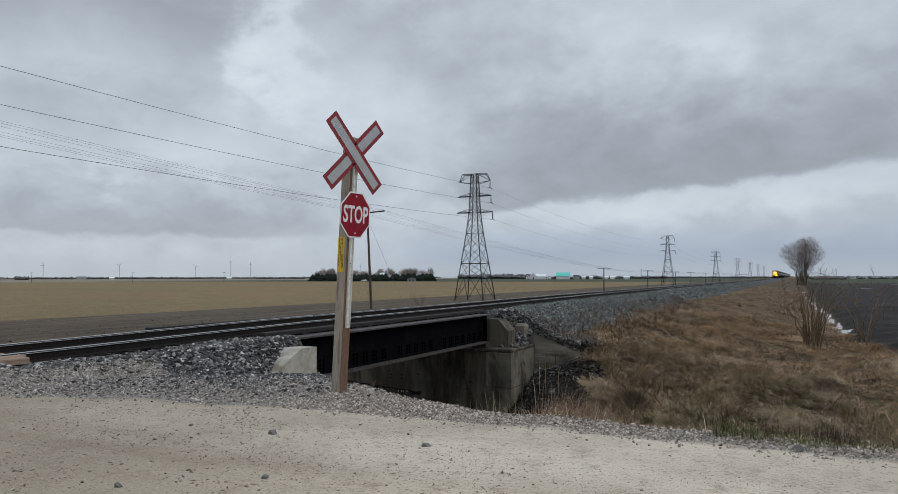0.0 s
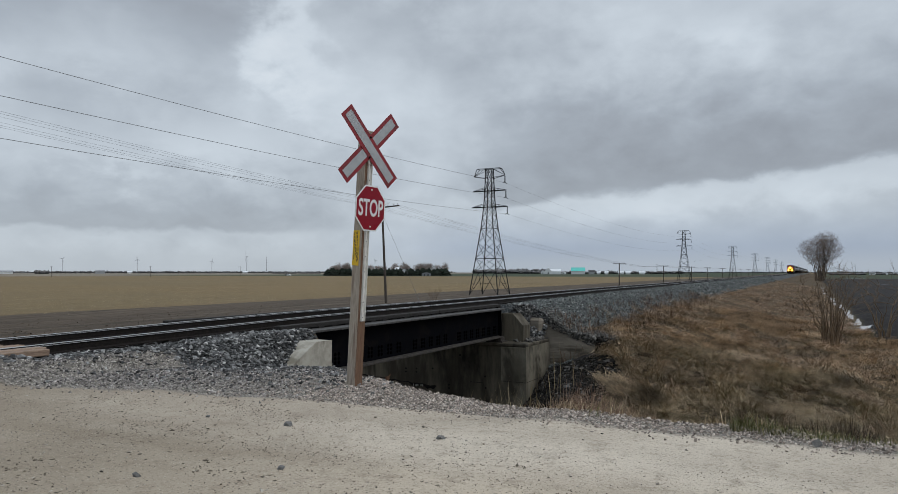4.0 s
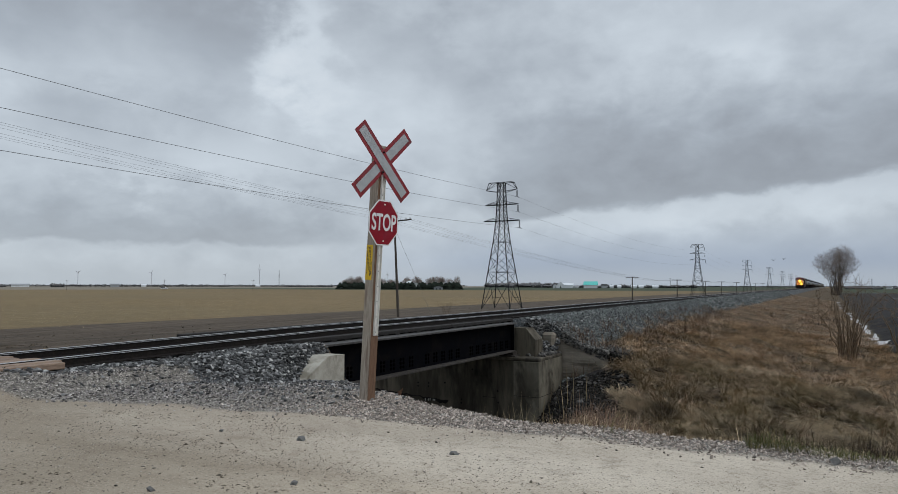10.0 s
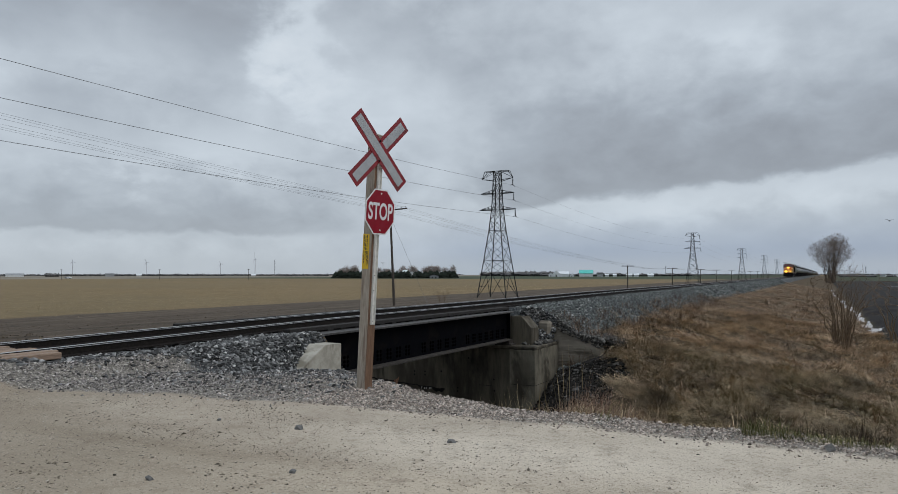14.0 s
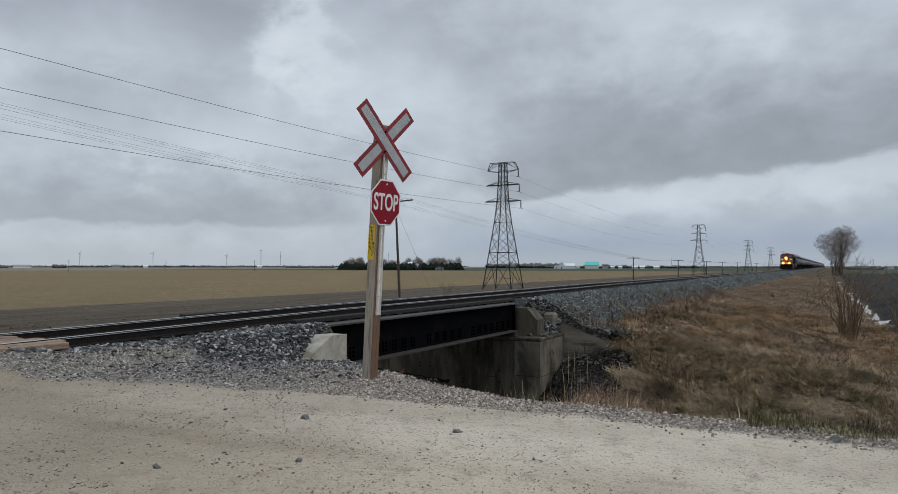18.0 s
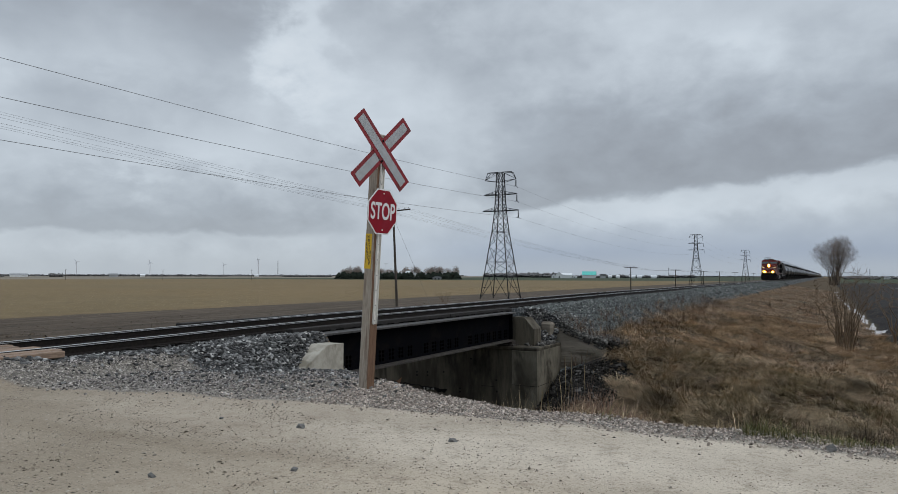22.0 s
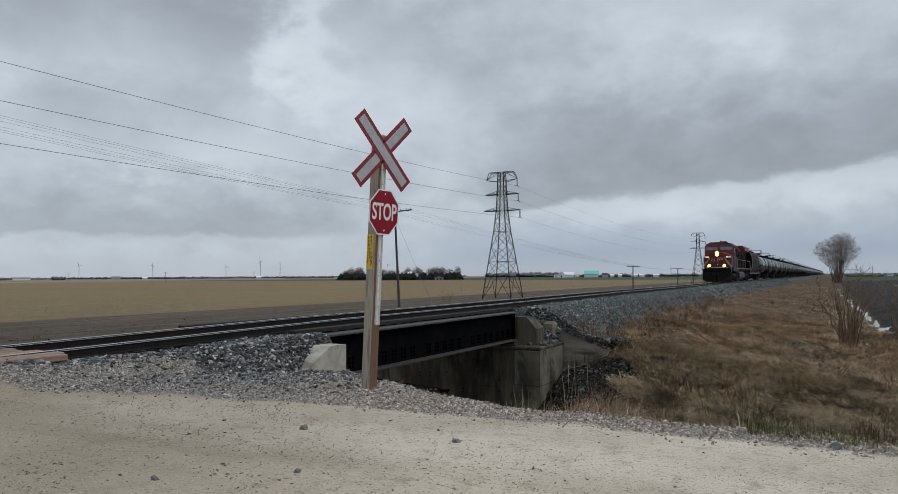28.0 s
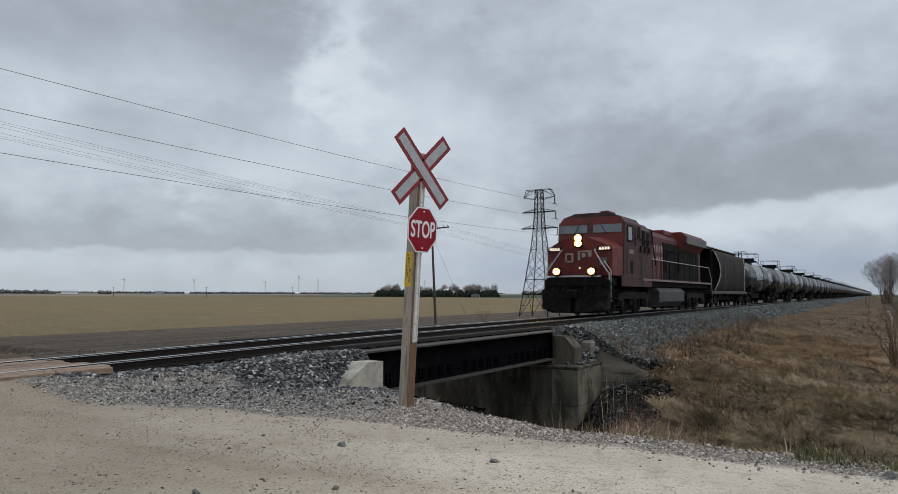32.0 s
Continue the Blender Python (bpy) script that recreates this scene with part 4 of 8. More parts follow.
def build_tower():
    tw = thing("transmission_tower", pose(LINE_X, TOWERS[0], FIELD), "dark lattice steel transmission tower standing in a bare field", "pylon", "towers along the railway")
    levels = [0, 3.4, 5.6, 7.9, 10.2, 11.8, 13.45, 14.7, 15.95, 17.6, 19.35]
    for sx in (-1, 1):
        for sy in (-1, 1):
            leg = MB().path([(sx * half_width(a), sy * half_width(a), a) for a in levels], 0.075, 4)
            part("leg", leg, lattice_steel, tw)
    for side in range(4):
        t = pose(0, 0, 0, 0, 0, 90 * side)
        bar = lambda a, b, r: part("brace", MB().tube(a, b, r, 4), lattice_steel, tw)
        for i, (a, b) in enumerate(zip(levels, levels[1:])):
            wa, wb = half_width(a), half_width(b)
            p = lambda u, w, z: t @ Vector((u * w, -w, z))
            r = 0.04
            if i == 0:
                bar(p(-1, wa, a), p(0, wb, b), r)
                bar(p(1, wa, a), p(0, wb, b), r)
                wm = half_width(1.7)
                bar(p(-1, wm, 1.7), p(-0.5, wm, 1.7), 0.03)
                bar(p(1, wm, 1.7), p(0.5, wm, 1.7), 0.03)
            else:
                bar(p(-1, wa, a), p(1, wb, b), r)
                bar(p(1, wa, a), p(-1, wb, b), r)
            if i in (0, 1, 3, 5, 7, 9):
                part("girt", MB().tube(p(-1, wb, b), p(1, wb, b), 0.05, 4), lattice_steel, tw)
    for i, (z, half) in enumerate(ARMS):
        w = half_width(z)
        arms = []
        if i == 0:
            bars = []
            for sy in (-1, 1):
                bars += [((-1.9, sy * 0.5, z), (1.9, sy * 0.5, z), 0.06), ((sy * 1.9, -0.5, z), (sy * 1.9, 0.5, z), 0.05)]
                for s in (-1, 1):
                    bars += [((s * 1.9, sy * 0.5, z), (s * 2.6, 0, 18.25), 0.05), ((s * half_width(17.9), sy * 0.6, 17.9), (s * 2.6, 0, 18.25), 0.05), ((s * 0.6, sy * 0.5, 19.3), (s * 2.6, 0, 18.25), 0.03)]
            arms.append(bars)
        else:
            for s in (-1, 1):
                bars = [((s * w, -w, z), (s * w, w, z), 0.05)]
                for sy in (-1, 1):
                    bars += [((s * w, sy * w, z), (s * half, sy * 0.04, z), 0.07), ((s * w, sy * w, z + 0.5), (s * half, sy * 0.04, z + 0.03), 0.04)]
                    for k in range(1, 4):
                        f = k / 4
                        x, y = w + (half - w) * f, w + (0.04 - w) * f
                        bars.append(((s * x, sy * y, z), (s * x, sy * y, z + 0.5 * (1 - f) + 0.05), 0.025))
                arms.append(bars)
        for bars in arms:
            arm = None
            for a, b, r in bars:
                ob = part("strut" if arm else "crossarm", MB().tube(a, b, r, 4), lattice_steel, arm or tw)
                arm = arm or ob
        hx = half - 0.05
        hz = 18.25 if i == 0 else z
        ins = MB()
        for k in range(6):
            ins.lathe([(0.03, -0.2 - k * 0.15), (0.12, -0.23 - k * 0.15), (0.12, -0.26 - k * 0.15), (0.03, -0.32 - k * 0.15)], "z", 8, (hx, 0, hz))
        ins.tube((hx, 0, hz), (hx, 0, hz - 1.15), 0.03, 5)
        ins.path([(hx, -0.75, hz - 1.25), (hx, -0.3, hz - 1.12), (hx, 0.3, hz - 1.12), (hx, 0.75, hz - 1.25)], 0.045, 5)
        part("insulator", ins, lattice_steel, tw, "hanging insulator string")
    return tw


first = build_tower()
for y in TOWERS[1:]:
    copy_thing(first, pose(LINE_X, y, FIELD))
first.scale = (1, 1, 1.115)


def wire(name, a, b, sag, r, label, category="cable", group="", n=18):
    a, b = Vector(a), Vector(b)
    pts = [a.lerp(b, i / n) - Vector((0, 0, 4 * sag * (i / n) * (1 - i / n))) for i in range(n + 1)]
    ob = part(name, MB().path(pts, r, 5), wire_metal)
    return tagged(ob, label, category, group)


for i, (z, half) in enumerate(ARMS):
    hx = LINE_X + half - 0.05
    hz = (18.25 if i == 0 else z) - 1.15 + FIELD
    for k, (a, b) in enumerate(zip(TOWERS[:6], TOWERS[1:6])):
        rise = 2.1 if k == 0 else 0.0      # the tower before the first one seen stands higher
        wire("power_line", (hx, a, hz + rise), (hx, b, hz), 2.1 if k == 0 else 2.5, 0.018 if k == 0 else 0.007 + 0.003 * k, "thin dark overhead power line sagging between towers", "power line", "power lines", 26)

POLE_X = -43.0
POLES = [(0.0, 14.0), (67.0, 11.1), (174.0, 5.75), (232.0, 5.6), (290.0, 5.6), (336.0, 5.6), (395.0, 5.6), (448.0, 5.6), (502.0, 5.6), (560.0, 5.6), (618.0, 5.6), (675.0, 5.6), (735, 5.6)]


def build_pole(y, h, arms, lean):
    po = thing("line_pole", pose(POLE_X, y, FIELD, 0, lean, 0), "dark weathered wooden line pole with a crossarm beside the railway", "utility pole", "line poles")
    part("shaft", MB().tube((0, 0, -0.3), (0, 0, h), 0.16, 10, 0.11), pole_wood, po, smooth=True)
    for k in range(arms):
        z = h - 0.2 - 0.55 * k
        arm = part("crossarm", MB().box((0, 0.14, z), (3.2 if h < 8 else 4.4, 0.12, 0.14), bevel=0.01), pole_wood, po)
        for x in (-1.3, -0.95, -0.45, 0.45, 0.95, 1.3):
            part("insulator", MB().lathe([(0.02, 0), (0.02, 0.08), (0.05, 0.08), (0.045, 0.18), (0.02, 0.2)], "z", 8, (x * (1 if h < 8 else 1.55), 0.14, z + 0.06)), wire_metal, arm)
    if h > 8:
        part("guy_wire", MB().tube((0.1, 0, h - 1.2), (3.0, 2.4, 0.0), 0.012, 4), wire_metal, po, "thin guy wire")
    return po


for y, h in POLES:
    build_pole(y, h, 1, -3.0 if h > 8 and y > 0 else random.uniform(-1, 1))
for (ya, ha), (yb, hb) in zip(POLES[:7], POLES[1:7]):
    for x in (-1.3, -0.95, -0.45, 0.45, 0.95, 1.3):
        fa, fb = (1.55 if h > 8 else 1.0 for h in (ha, hb))
        la = -0.58 if (ha > 8 and ya > 0) else 0
        lb = -0.58 if (hb > 8 and yb > 0) else 0
        wire("line_wire", (POLE_X + x * fa + la, ya + 0.14, FIELD + ha + 0.03), (POLE_X + x * fb + lb, yb + 0.14, FIELD + hb + 0.03), 0.35 if ya < 60 else 0.6, 0.007 if ya < 60 else 0.008, "thin wire strung between line poles", "wire", "line wires", 12)


lettering_pale = mat("lettering_pale", (0.36, 0.295, 0.27), (0.24, 0.185, 0.17), 7, 0.6, 0, 0.03)
hopper_pale = mat("hopper_pale", (0.36, 0.335, 0.31), (0.24, 0.22, 0.205), 3, 0.7, 0, 0.1, c3=(0.08, 0.07, 0.065), stain=1.2)


# ---- the train: a red diesel engine, a covered hopper, a long string of tank cars ----
RAIL = 0.52
SPEED = 14.1
BIG = 1.06              # the engine's true size over the drawn one
FRONT = 29.2            # where the engine's plough is at the end
LENGTH, HOPPER, TANK = 20.8, 16.0, 18.2


def bogie(parent, y, axles, pitch, r, half, mat_frame, wheel_name="wheelset"):
    """A truck with its side frames; wheelsets are parts of their own. Returns the wheelsets."""
    b = part("truck", bogie_frame(axles, pitch, half), mat_frame, parent, at=pose(0, y, 0))
    sets = []
    for k in range(axles):
        o = (k - (axles - 1) / 2) * pitch
        w = part(wheel_name, wheel_mesh(r), wheel_steel, b, at=pose(0, o, r))
        sets.append((w, o, r))
    return sets


CACHE = {}


def wheel_mesh(r):
    if ("w", r) not in CACHE:
        m = MB()
        for s in (-1, 1):
            m.lathe([(0.1, s * 0.68), (r * 0.55, s * 0.70), (r * 0.8, s * 0.70), (r + 0.025, s * 0.69), (r + 0.025, s * 0.72), (r, s * 0.73), (r, s * 0.82), (r * 0.86, s * 0.82), (r * 0.8, s * 0.78), (r * 0.45, s * 0.77), (0.14, s * 0.83), (0.13, s * 0.9)], "x", 20)
            for k in range(5):
                a = k * 1.2566
                m.tube((s * 0.775, 0.62 * r * math.cos(a), 0.62 * r * math.sin(a)), (s * 0.80, 0.62 * r * math.cos(a), 0.62 * r * math.sin(a)), 0.05, 6)
        m.tube((-0.7, 0, 0), (0.7, 0, 0), 0.09, 8)
        CACHE["w", r] = m.mesh("wheelset", wheel_steel)
    return CACHE["w", r]


def bogie_frame(axles, pitch, half):
    key = ("b", axles, pitch)
    if key not in CACHE:
        m = MB()
        L = (axles - 1) * pitch / 2
        for s in (-1, 1):
            x = s * (half - 0.3)
            if axles == 2:
                m.prism([(-L - 0.28, 0.34), (-L - 0.28, 0.6), (-L + 0.2, 0.66), (-0.35, 0.86), (0.35, 0.86), (L - 0.2, 0.66), (L + 0.28, 0.6), (L + 0.28, 0.34), (L - 0.2, 0.4), (0.45, 0.22), (-0.45, 0.22), (-L + 0.2, 0.4)], "x", x - 0.09, x + 0.09)
                for k in (-0.14, 0.14):
                    m.tube((x + s * 0.1, k, 0.3), (x + s * 0.1, k, 0.62), 0.08, 8)
            else:
                m.prism([(-L - 0.45, 0.62), (-L - 0.45, 0.86), (-L, 1.02), (L, 1.02), (L + 0.45, 0.86), (L + 0.45, 0.62), (L, 0.72), (-L, 0.72)], "x", x - 0.1, x + 0.1)
                for k in range(axles):
                    o = (k - (axles - 1) / 2) * pitch
                    m.box((x, o, 0.52), (0.26, 0.36, 0.4), bevel=0.03)
                    for q in (-0.33, 0.33):
                        m.tube((x, o + q, 0.42), (x, o + q, 0.8), 0.09, 8)
                    m.box((x + s * 0.14, o, 0.52), (0.06, 0.24, 0.24), bevel=0.02)
        m.box((0, 0, 0.72), (2 * half - 0.7, 0.4, 0.24))
        m.box((0, 0, 0.66), (1.1, 2 * L + 0.5, 0.7 if axles == 3 else 0.5), bevel=0.05)
        CACHE[key] = m.mesh("truck", loco_grime)
    return CACHE[key]


def number_bars(parent, m, w, h, count, material):
    b = MB()
    for k in range(count):
        x = (k - (count - 1) / 2) * w / count
        b.box((x, 0, 0), (w / count * 0.62, 0.004, h))
    return part("number_bar", b, material, parent, "number shown as plain pale bars", at=m)


def build_engine():
    en = thing("diesel_locomotive", pose(TRACK, FRONT, RAIL), "dirty dark red diesel freight locomotive with lit headlights", "locomotive")
    # front is towards -y
    plough = MB()
    plough.prism([(-1.5, 1.12), (1.5, 1.12), (1.5, 0.30), (1.05, 0.12), (-1.05, 0.12), (-1.5, 0.30)], "y", 0.10, 0.17)
    for s in (-1, 1):
        plough.add([(s * 1.5, 0.1, 1.1), (s * 1.5, 0.1, 0.3), (s * 0.1, -0.22, 0.12), (s * 0.1, -0.10, 0.75), (s * 1.5, 0.16, 1.1), (s * 1.5, 0.16, 0.3), (s * 0.1, 0.16, 0.12), (s * 0.1, 0.16, 0.75)], [(0, 1, 2, 3), (4, 7, 6, 5), (0, 4, 5, 1), (1, 5, 6, 2), (2, 6, 7, 3), (3, 7, 4, 0)])
    part("snowplough", plough, plough_dirt, en, "black worn snowplough grey with dirt")
    part("pilot_sheet", MB().box((0, 0.28, 1.2), (2.9, 0.12, 0.62), bevel=0.02), loco_dark, en, "black sheet behind the coupler")
    for x in (-1.0, -0.35, 0.4, 1.05):
        part("pilot_bracket", MB().box((x, 0.19, 1.22), (0.12, 0.1, 0.3), bevel=0.02), loco_grime, en)
    part("coupler", MB().box((0, -0.05, 0.92), (0.3, 0.5, 0.3), bevel=0.04).box((0, -0.28, 0.92), (0.42, 0.2, 0.36), bevel=0.06), loco_dark, en)
    for x in (-0.95, -0.75, -0.5, 0.5, 0.75, 0.95):
        part("air_hose", MB().path([(x, 0.1, 1.2), (x * 0.97, -0.12, 1.0), (x * 0.9, -0.14, 0.72), (x * 0.8, -0.1, 0.6)], 0.025, 6), loco_dark, en)
    part("frame", MB().box((0, LENGTH / 2 + 0.1, 1.46), (2.6, LENGTH - 0.5, 0.34), bevel=0.02).box((0, LENGTH / 2, 0.95), (1.2, LENGTH - 2.2, 0.8)).box((0, 0.35, 1.42), (2.6, 0.45, 0.34), bevel=0.02), loco_dark, en)
    # plain black boxes for motors and pipes, and for the shade beneath
    for y0, y1, w, z0, z1 in ((1.2, 6.9, 1.5, 0.14, 1.3), (13.4, LENGTH - 1.0, 1.5, 0.14, 1.3), (6.9, 7.55, 2.3, 0.5, 1.3), (12.85, 13.4, 2.3, 0.5, 1.3)):
        part("undergear", MB().box((0, (y0 + y1) / 2, (z0 + z1) / 2), (w, y1 - y0, z1 - z0), bevel=0.05), loco_dark, en, "black block under the frame for motors, pipes and shade")
    # white edge of the front platform and along the walkway
    part("platform_edge", MB().box((0, 0.11, 1.66), (2.2, 0.05, 0.07)), loco_white, en, "white edge stripe")
    for s in (-1, 1):
        part("walkway", MB().box((s * 1.28, LENGTH / 2 + 1.5, 1.62), (0.5, LENGTH - 3.8, 0.09)), loco_dark, en)
        part("sill_stripe", MB().box((s * 1.545, LENGTH / 2 + 2.0, 1.60), (0.012, LENGTH - 5.4, 0.10)), loco_cream, en, "pale stripe along the sill")
        part("side_skirt", MB().box((s * 1.5, 3.9, 1.5), (0.06, 4.6, 0.5), bevel=0.01), loco_side, en, "dusty side skirt under the cab")
    # nose
    nose_front = [(-1.45, 1.7), (-1.45, 2.82), (-1.1, 3.05), (-0.42, 3.32), (0.42, 3.32), (1.1, 3.05), (1.45, 2.82), (1.45, 1.7)]
    nose = MB()
    k = len(nose_front)
    back_z = {2.82: 2.95, 3.05: 3.2, 3.32: 3.42, 1.7: 1.7}
    ring = [(x, 0.62 - (0.06 if z > 2.9 else 0), z) for x, z in nose_front]
    ring2 = [(x * 1.02, 1.95, back_z[z]) for x, z in nose_front]
    nose.add(ring + ring2, [tuple(range(k)), tuple(range(2 * k - 1, k - 1, -1))] + [(i, k + i, k + (i + 1) % k, (i + 1) % k) for i in range(k)])
    nose_ob = part("nose", nose, loco_red, en, "red blunt nose")
    part("nose_door", MB().box((0.62, 0.555, 2.45), (0.62, 0.02, 1.4), bevel=0.008), loco_red, nose_ob)
    # the worn emblem: plain pale blocks and strips
    for bars in (((-0.42, 2.62, 0.36, 0.07), (-0.42, 2.30, 0.36, 0.07), (-0.565, 2.46, 0.07, 0.39), (-0.275, 2.46, 0.07, 0.39)), ((0.28, 2.72, 0.62, 0.06), (0.02, 2.52, 0.09, 0.34), (0.22, 2.56, 0.16, 0.2), (0.5, 2.58, 0.14, 0.18))):
        emblem = MB()
        for x, z, w, h in bars:
            emblem.box((x, 0.54, z), (w, 0.012, h))
        part("emblem", emblem, lettering_pale, nose_ob, "dull worn emblem shape")
    part("emblem_patch", MB().box((1.08, 0.552, 2.28), (0.3, 0.012, 0.32)), loco_grey, nose_ob, "small grey emblem patch")
    for s in (-1, 1):
        bx = 1.14 if s > 0 else -1.08
        board = part("number_board", MB().box((bx, 0.56, 2.83), (0.58, 0.06, 0.2), bevel=0.01), loco_dark, nose_ob)
        number_bars(board, pose(bx, 0.525, 2.83), 0.48, 0.12, 4, marker)
    # cab
    prof = [(-1.5, 1.7), (-1.52, 4.05), (-1.3, 4.34), (-0.75, 4.52), (0.75, 4.52), (1.3, 4.34), (1.52, 4.05), (1.5, 1.7)]
    k = len(prof)
    cab = MB()
    f = [(x, 1.93 + max(0, z - 3.3) * 0.18, z) for x, z in prof]
    b = [(x, 4.5, z) for x, z in prof]
    cab.add(f + b, [tuple(range(k)), tuple(range(2 * k - 1, k - 1, -1))] + [(i, k + i, k + (i + 1) % k, (i + 1) % k) for i in range(k)])
    cab_ob = part("cab", cab, loco_side, en, "dusty red cab")
    part("cab_front", MB().add([(-1.51, 1.90, 3.0), (1.51, 1.90, 3.0), (1.51, 2.045, 4.04), (1.29, 2.10, 4.33), (-1.29, 2.10, 4.33), (-1.51, 2.045, 4.04)], [(0, 1, 2, 3, 4, 5)]).add([(-1.51, 1.96, 3.0), (1.51, 1.96, 3.0), (1.51, 2.08, 4.04), (1.29, 2.13, 4.33), (-1.29, 2.13, 4.33), (-1.51, 2.08, 4.04)], [(5, 4, 3, 2, 1, 0)]), loco_red, cab_ob, "red cab front")
    for s in (-1, 1):
        x0, x1 = s * 0.14, s * 1.42
        pane = MB().add([(x0, 1.96, 3.62), (x1, 1.96, 3.62), (x1, 2.01, 3.98), (x0, 2.01, 3.98)], [(0, 1, 2, 3)]).add([(x0, 2.02, 3.62), (x1, 2.02, 3.62), (x1, 2.06, 3.98), (x0, 2.06, 3.98)], [(3, 2, 1, 0)])
        win = part("windshield", pane, loco_glass, cab_ob, "flat windshield glass")
        part("wiper", MB().tube((x0 + s * 0.35, 1.95, 4.0), (x0 + s * 0.6, 1.905, 3.55), 0.012, 4), loco_dark, win)
        for y, w in ((2.85, 0.62),):
            sw = part("side_window", MB().box((s * 1.508, y, 3.6), (0.04, w, 0.62), bevel=0.01), loco_glass, cab_ob)
            part("window_frame", MB().box((s * 1.516, y, 3.93), (0.06, w + 0.14, 0.06)).box((s * 1.516, y, 3.27), (0.06, w + 0.14, 0.06)).box((s * 1.516, y - w / 2 - 0.03, 3.6), (0.06, 0.06, 0.7)).box((s * 1.516, y + w / 2 + 0.03, 3.6), (0.06, 0.06, 0.7)), loco_dark, sw)
        for y, w, z, h in ((3.62, 0.16, 3.5, 0.85), (4.15, 0.42, 3.72, 0.5)):
            part("side_opening", MB().box((s * 1.512, y, z), (0.03, w, h)), loco_dark, cab_ob, "black opening below the roof")
        part("grab_rail", MB().path([(s * 1.55, 3.5, 3.4), (s * 1.58, 3.55, 3.42), (s * 1.58, 6.3, 3.42), (s * 1.55, 6.35, 3.4)], 0.022, 5), loco_dark, cab_ob)
        part("cab_door", MB().box((s * 1.512, 3.05, 2.35), (0.025, 1.35, 1.3), bevel=0.008), loco_side, cab_ob)
        number_bars(cab_ob, pose(s * 1.532, 3.0, 2.8, 0, 0, 90), 0.62, 0.2, 4, lettering_pale)
        part("cab_vent", MB().box((s * 1.51, 3.0, 2.1), (0.03, 0.4, 0.55)), loco_dark, cab_ob)
    part("roof_box", MB().box((0.5, 2.9, 4.56), (0.4, 0.9, 0.14), bevel=0.03), loco_red, cab_ob, "antenna box on the roof")
    part("roof_box", MB().box((-0.9, 2.7, 4.47), (0.3, 0.5, 0.14), bevel=0.03), loco_red, cab_ob, "antenna box on the roof")
    part("roof_dome", MB().tube((0.0, 3.6, 4.5), (0.0, 3.6, 4.72), 0.12, 10), loco_red, cab_ob)
    # headlights: a pair in the nose's top, ditch lights below
    hl = part("headlight", MB().box((0, 0.6, 3.18), (0.36, 0.16, 0.62), bevel=0.04), loco_dark, en)
    for z in (3.06, 3.30):
        part("lamp_bowl", MB().lathe([(0.1, 0.516), (0.135, 0.455), (0.142, 0.455), (0.142, 0.53)], "y", 20, (0, 0, z)), bowl, hl, "lamp bowl given a glow for the lamp's warm halo")
        part("lens", MB().lathe([(0.098, 0.512), (0.08, 0.506), (0.03, 0.503)], "y", 14, (0, 0, z)), headlamp, hl, "bright warm headlight", smooth=True)
    for s in (-1, 1):
        dx_, dy_, dz_ = s * 0.77, -0.08, 1.86
        dl = part("ditch_light", MB().box((dx_, dy_ + 0.16, dz_), (0.36, 0.2, 0.36), bevel=0.05), loco_dark, en)
        part("lamp_bowl", MB().lathe([(0.095, 0.062), (0.13, 0.0), (0.137, 0.0), (0.137, 0.07)], "y", 20, (dx_, dy_, dz_)), bowl, dl, "lamp bowl given a glow for the lamp's warm halo")
        part("bracket", MB().box((dx_, dy_ + 0.22, dz_ - 0.17), (0.08, 0.2, 0.12)), loco_dark, dl)
        part("lens", MB().lathe([(0.092, 0.056), (0.075, 0.05), (0.03, 0.047)], "y", 14, (dx_, dy_, dz_)), ditchlamp, dl, "bright warm ditch light", smooth=True)
    part("marker_light", MB().lathe([(0.04, 0.54), (0.03, 0.53)], "y", 8, (0.05, 0, 2.02)), marker, en)
    # handrails
    for s in (-1, 1):
        part("front_handrail", MB().line([(s * 1.42, 0.3, 1.0), (s * 1.42, 0.28, 1.75), (s * 1.1, 0.3, 2.2), (s * 0.75, 0.42, 2.75), (s * 0.75, 0.55, 2.8)], 0.025, 6).line([(s * 1.42, 0.5, 0.6), (s * 1.42, 0.5, 1.9), (s * 1.15, 0.4, 2.3)], 0.022, 6), loco_white, en, "white handrail")
        for k2, z in enumerate((0.45, 0.75, 1.05, 1.35)):
            part("step", MB().box((s * 1.38, 0.72, z), (0.28, 0.5, 0.04)).box((s * 1.5, 0.5, z), (0.03, 0.05, 0.35)), loco_dark, en)
        rail = MB().tube((s * 1.5, 6.3, 2.62), (s * 1.5, 19.6, 2.62), 0.02, 6)
        part("handrail", rail, loco_white if s > 0 else loco_grey, en, "long walkway handrail")
        for k2 in range(9):
            y = 6.4 + k2 * 1.62
            part("stanchion", MB().tube((s * 1.5, y, 1.65), (s * 1.5, y, 2.62), 0.02, 6), loco_dark, en)
        part("end_handrail", MB().line([(s * 1.5, 19.6, 2.62), (s * 1.5, 20.3, 1.9), (s * 1.5, 20.5, 0.9)], 0.022, 6), loco_white, en, "white handrail")
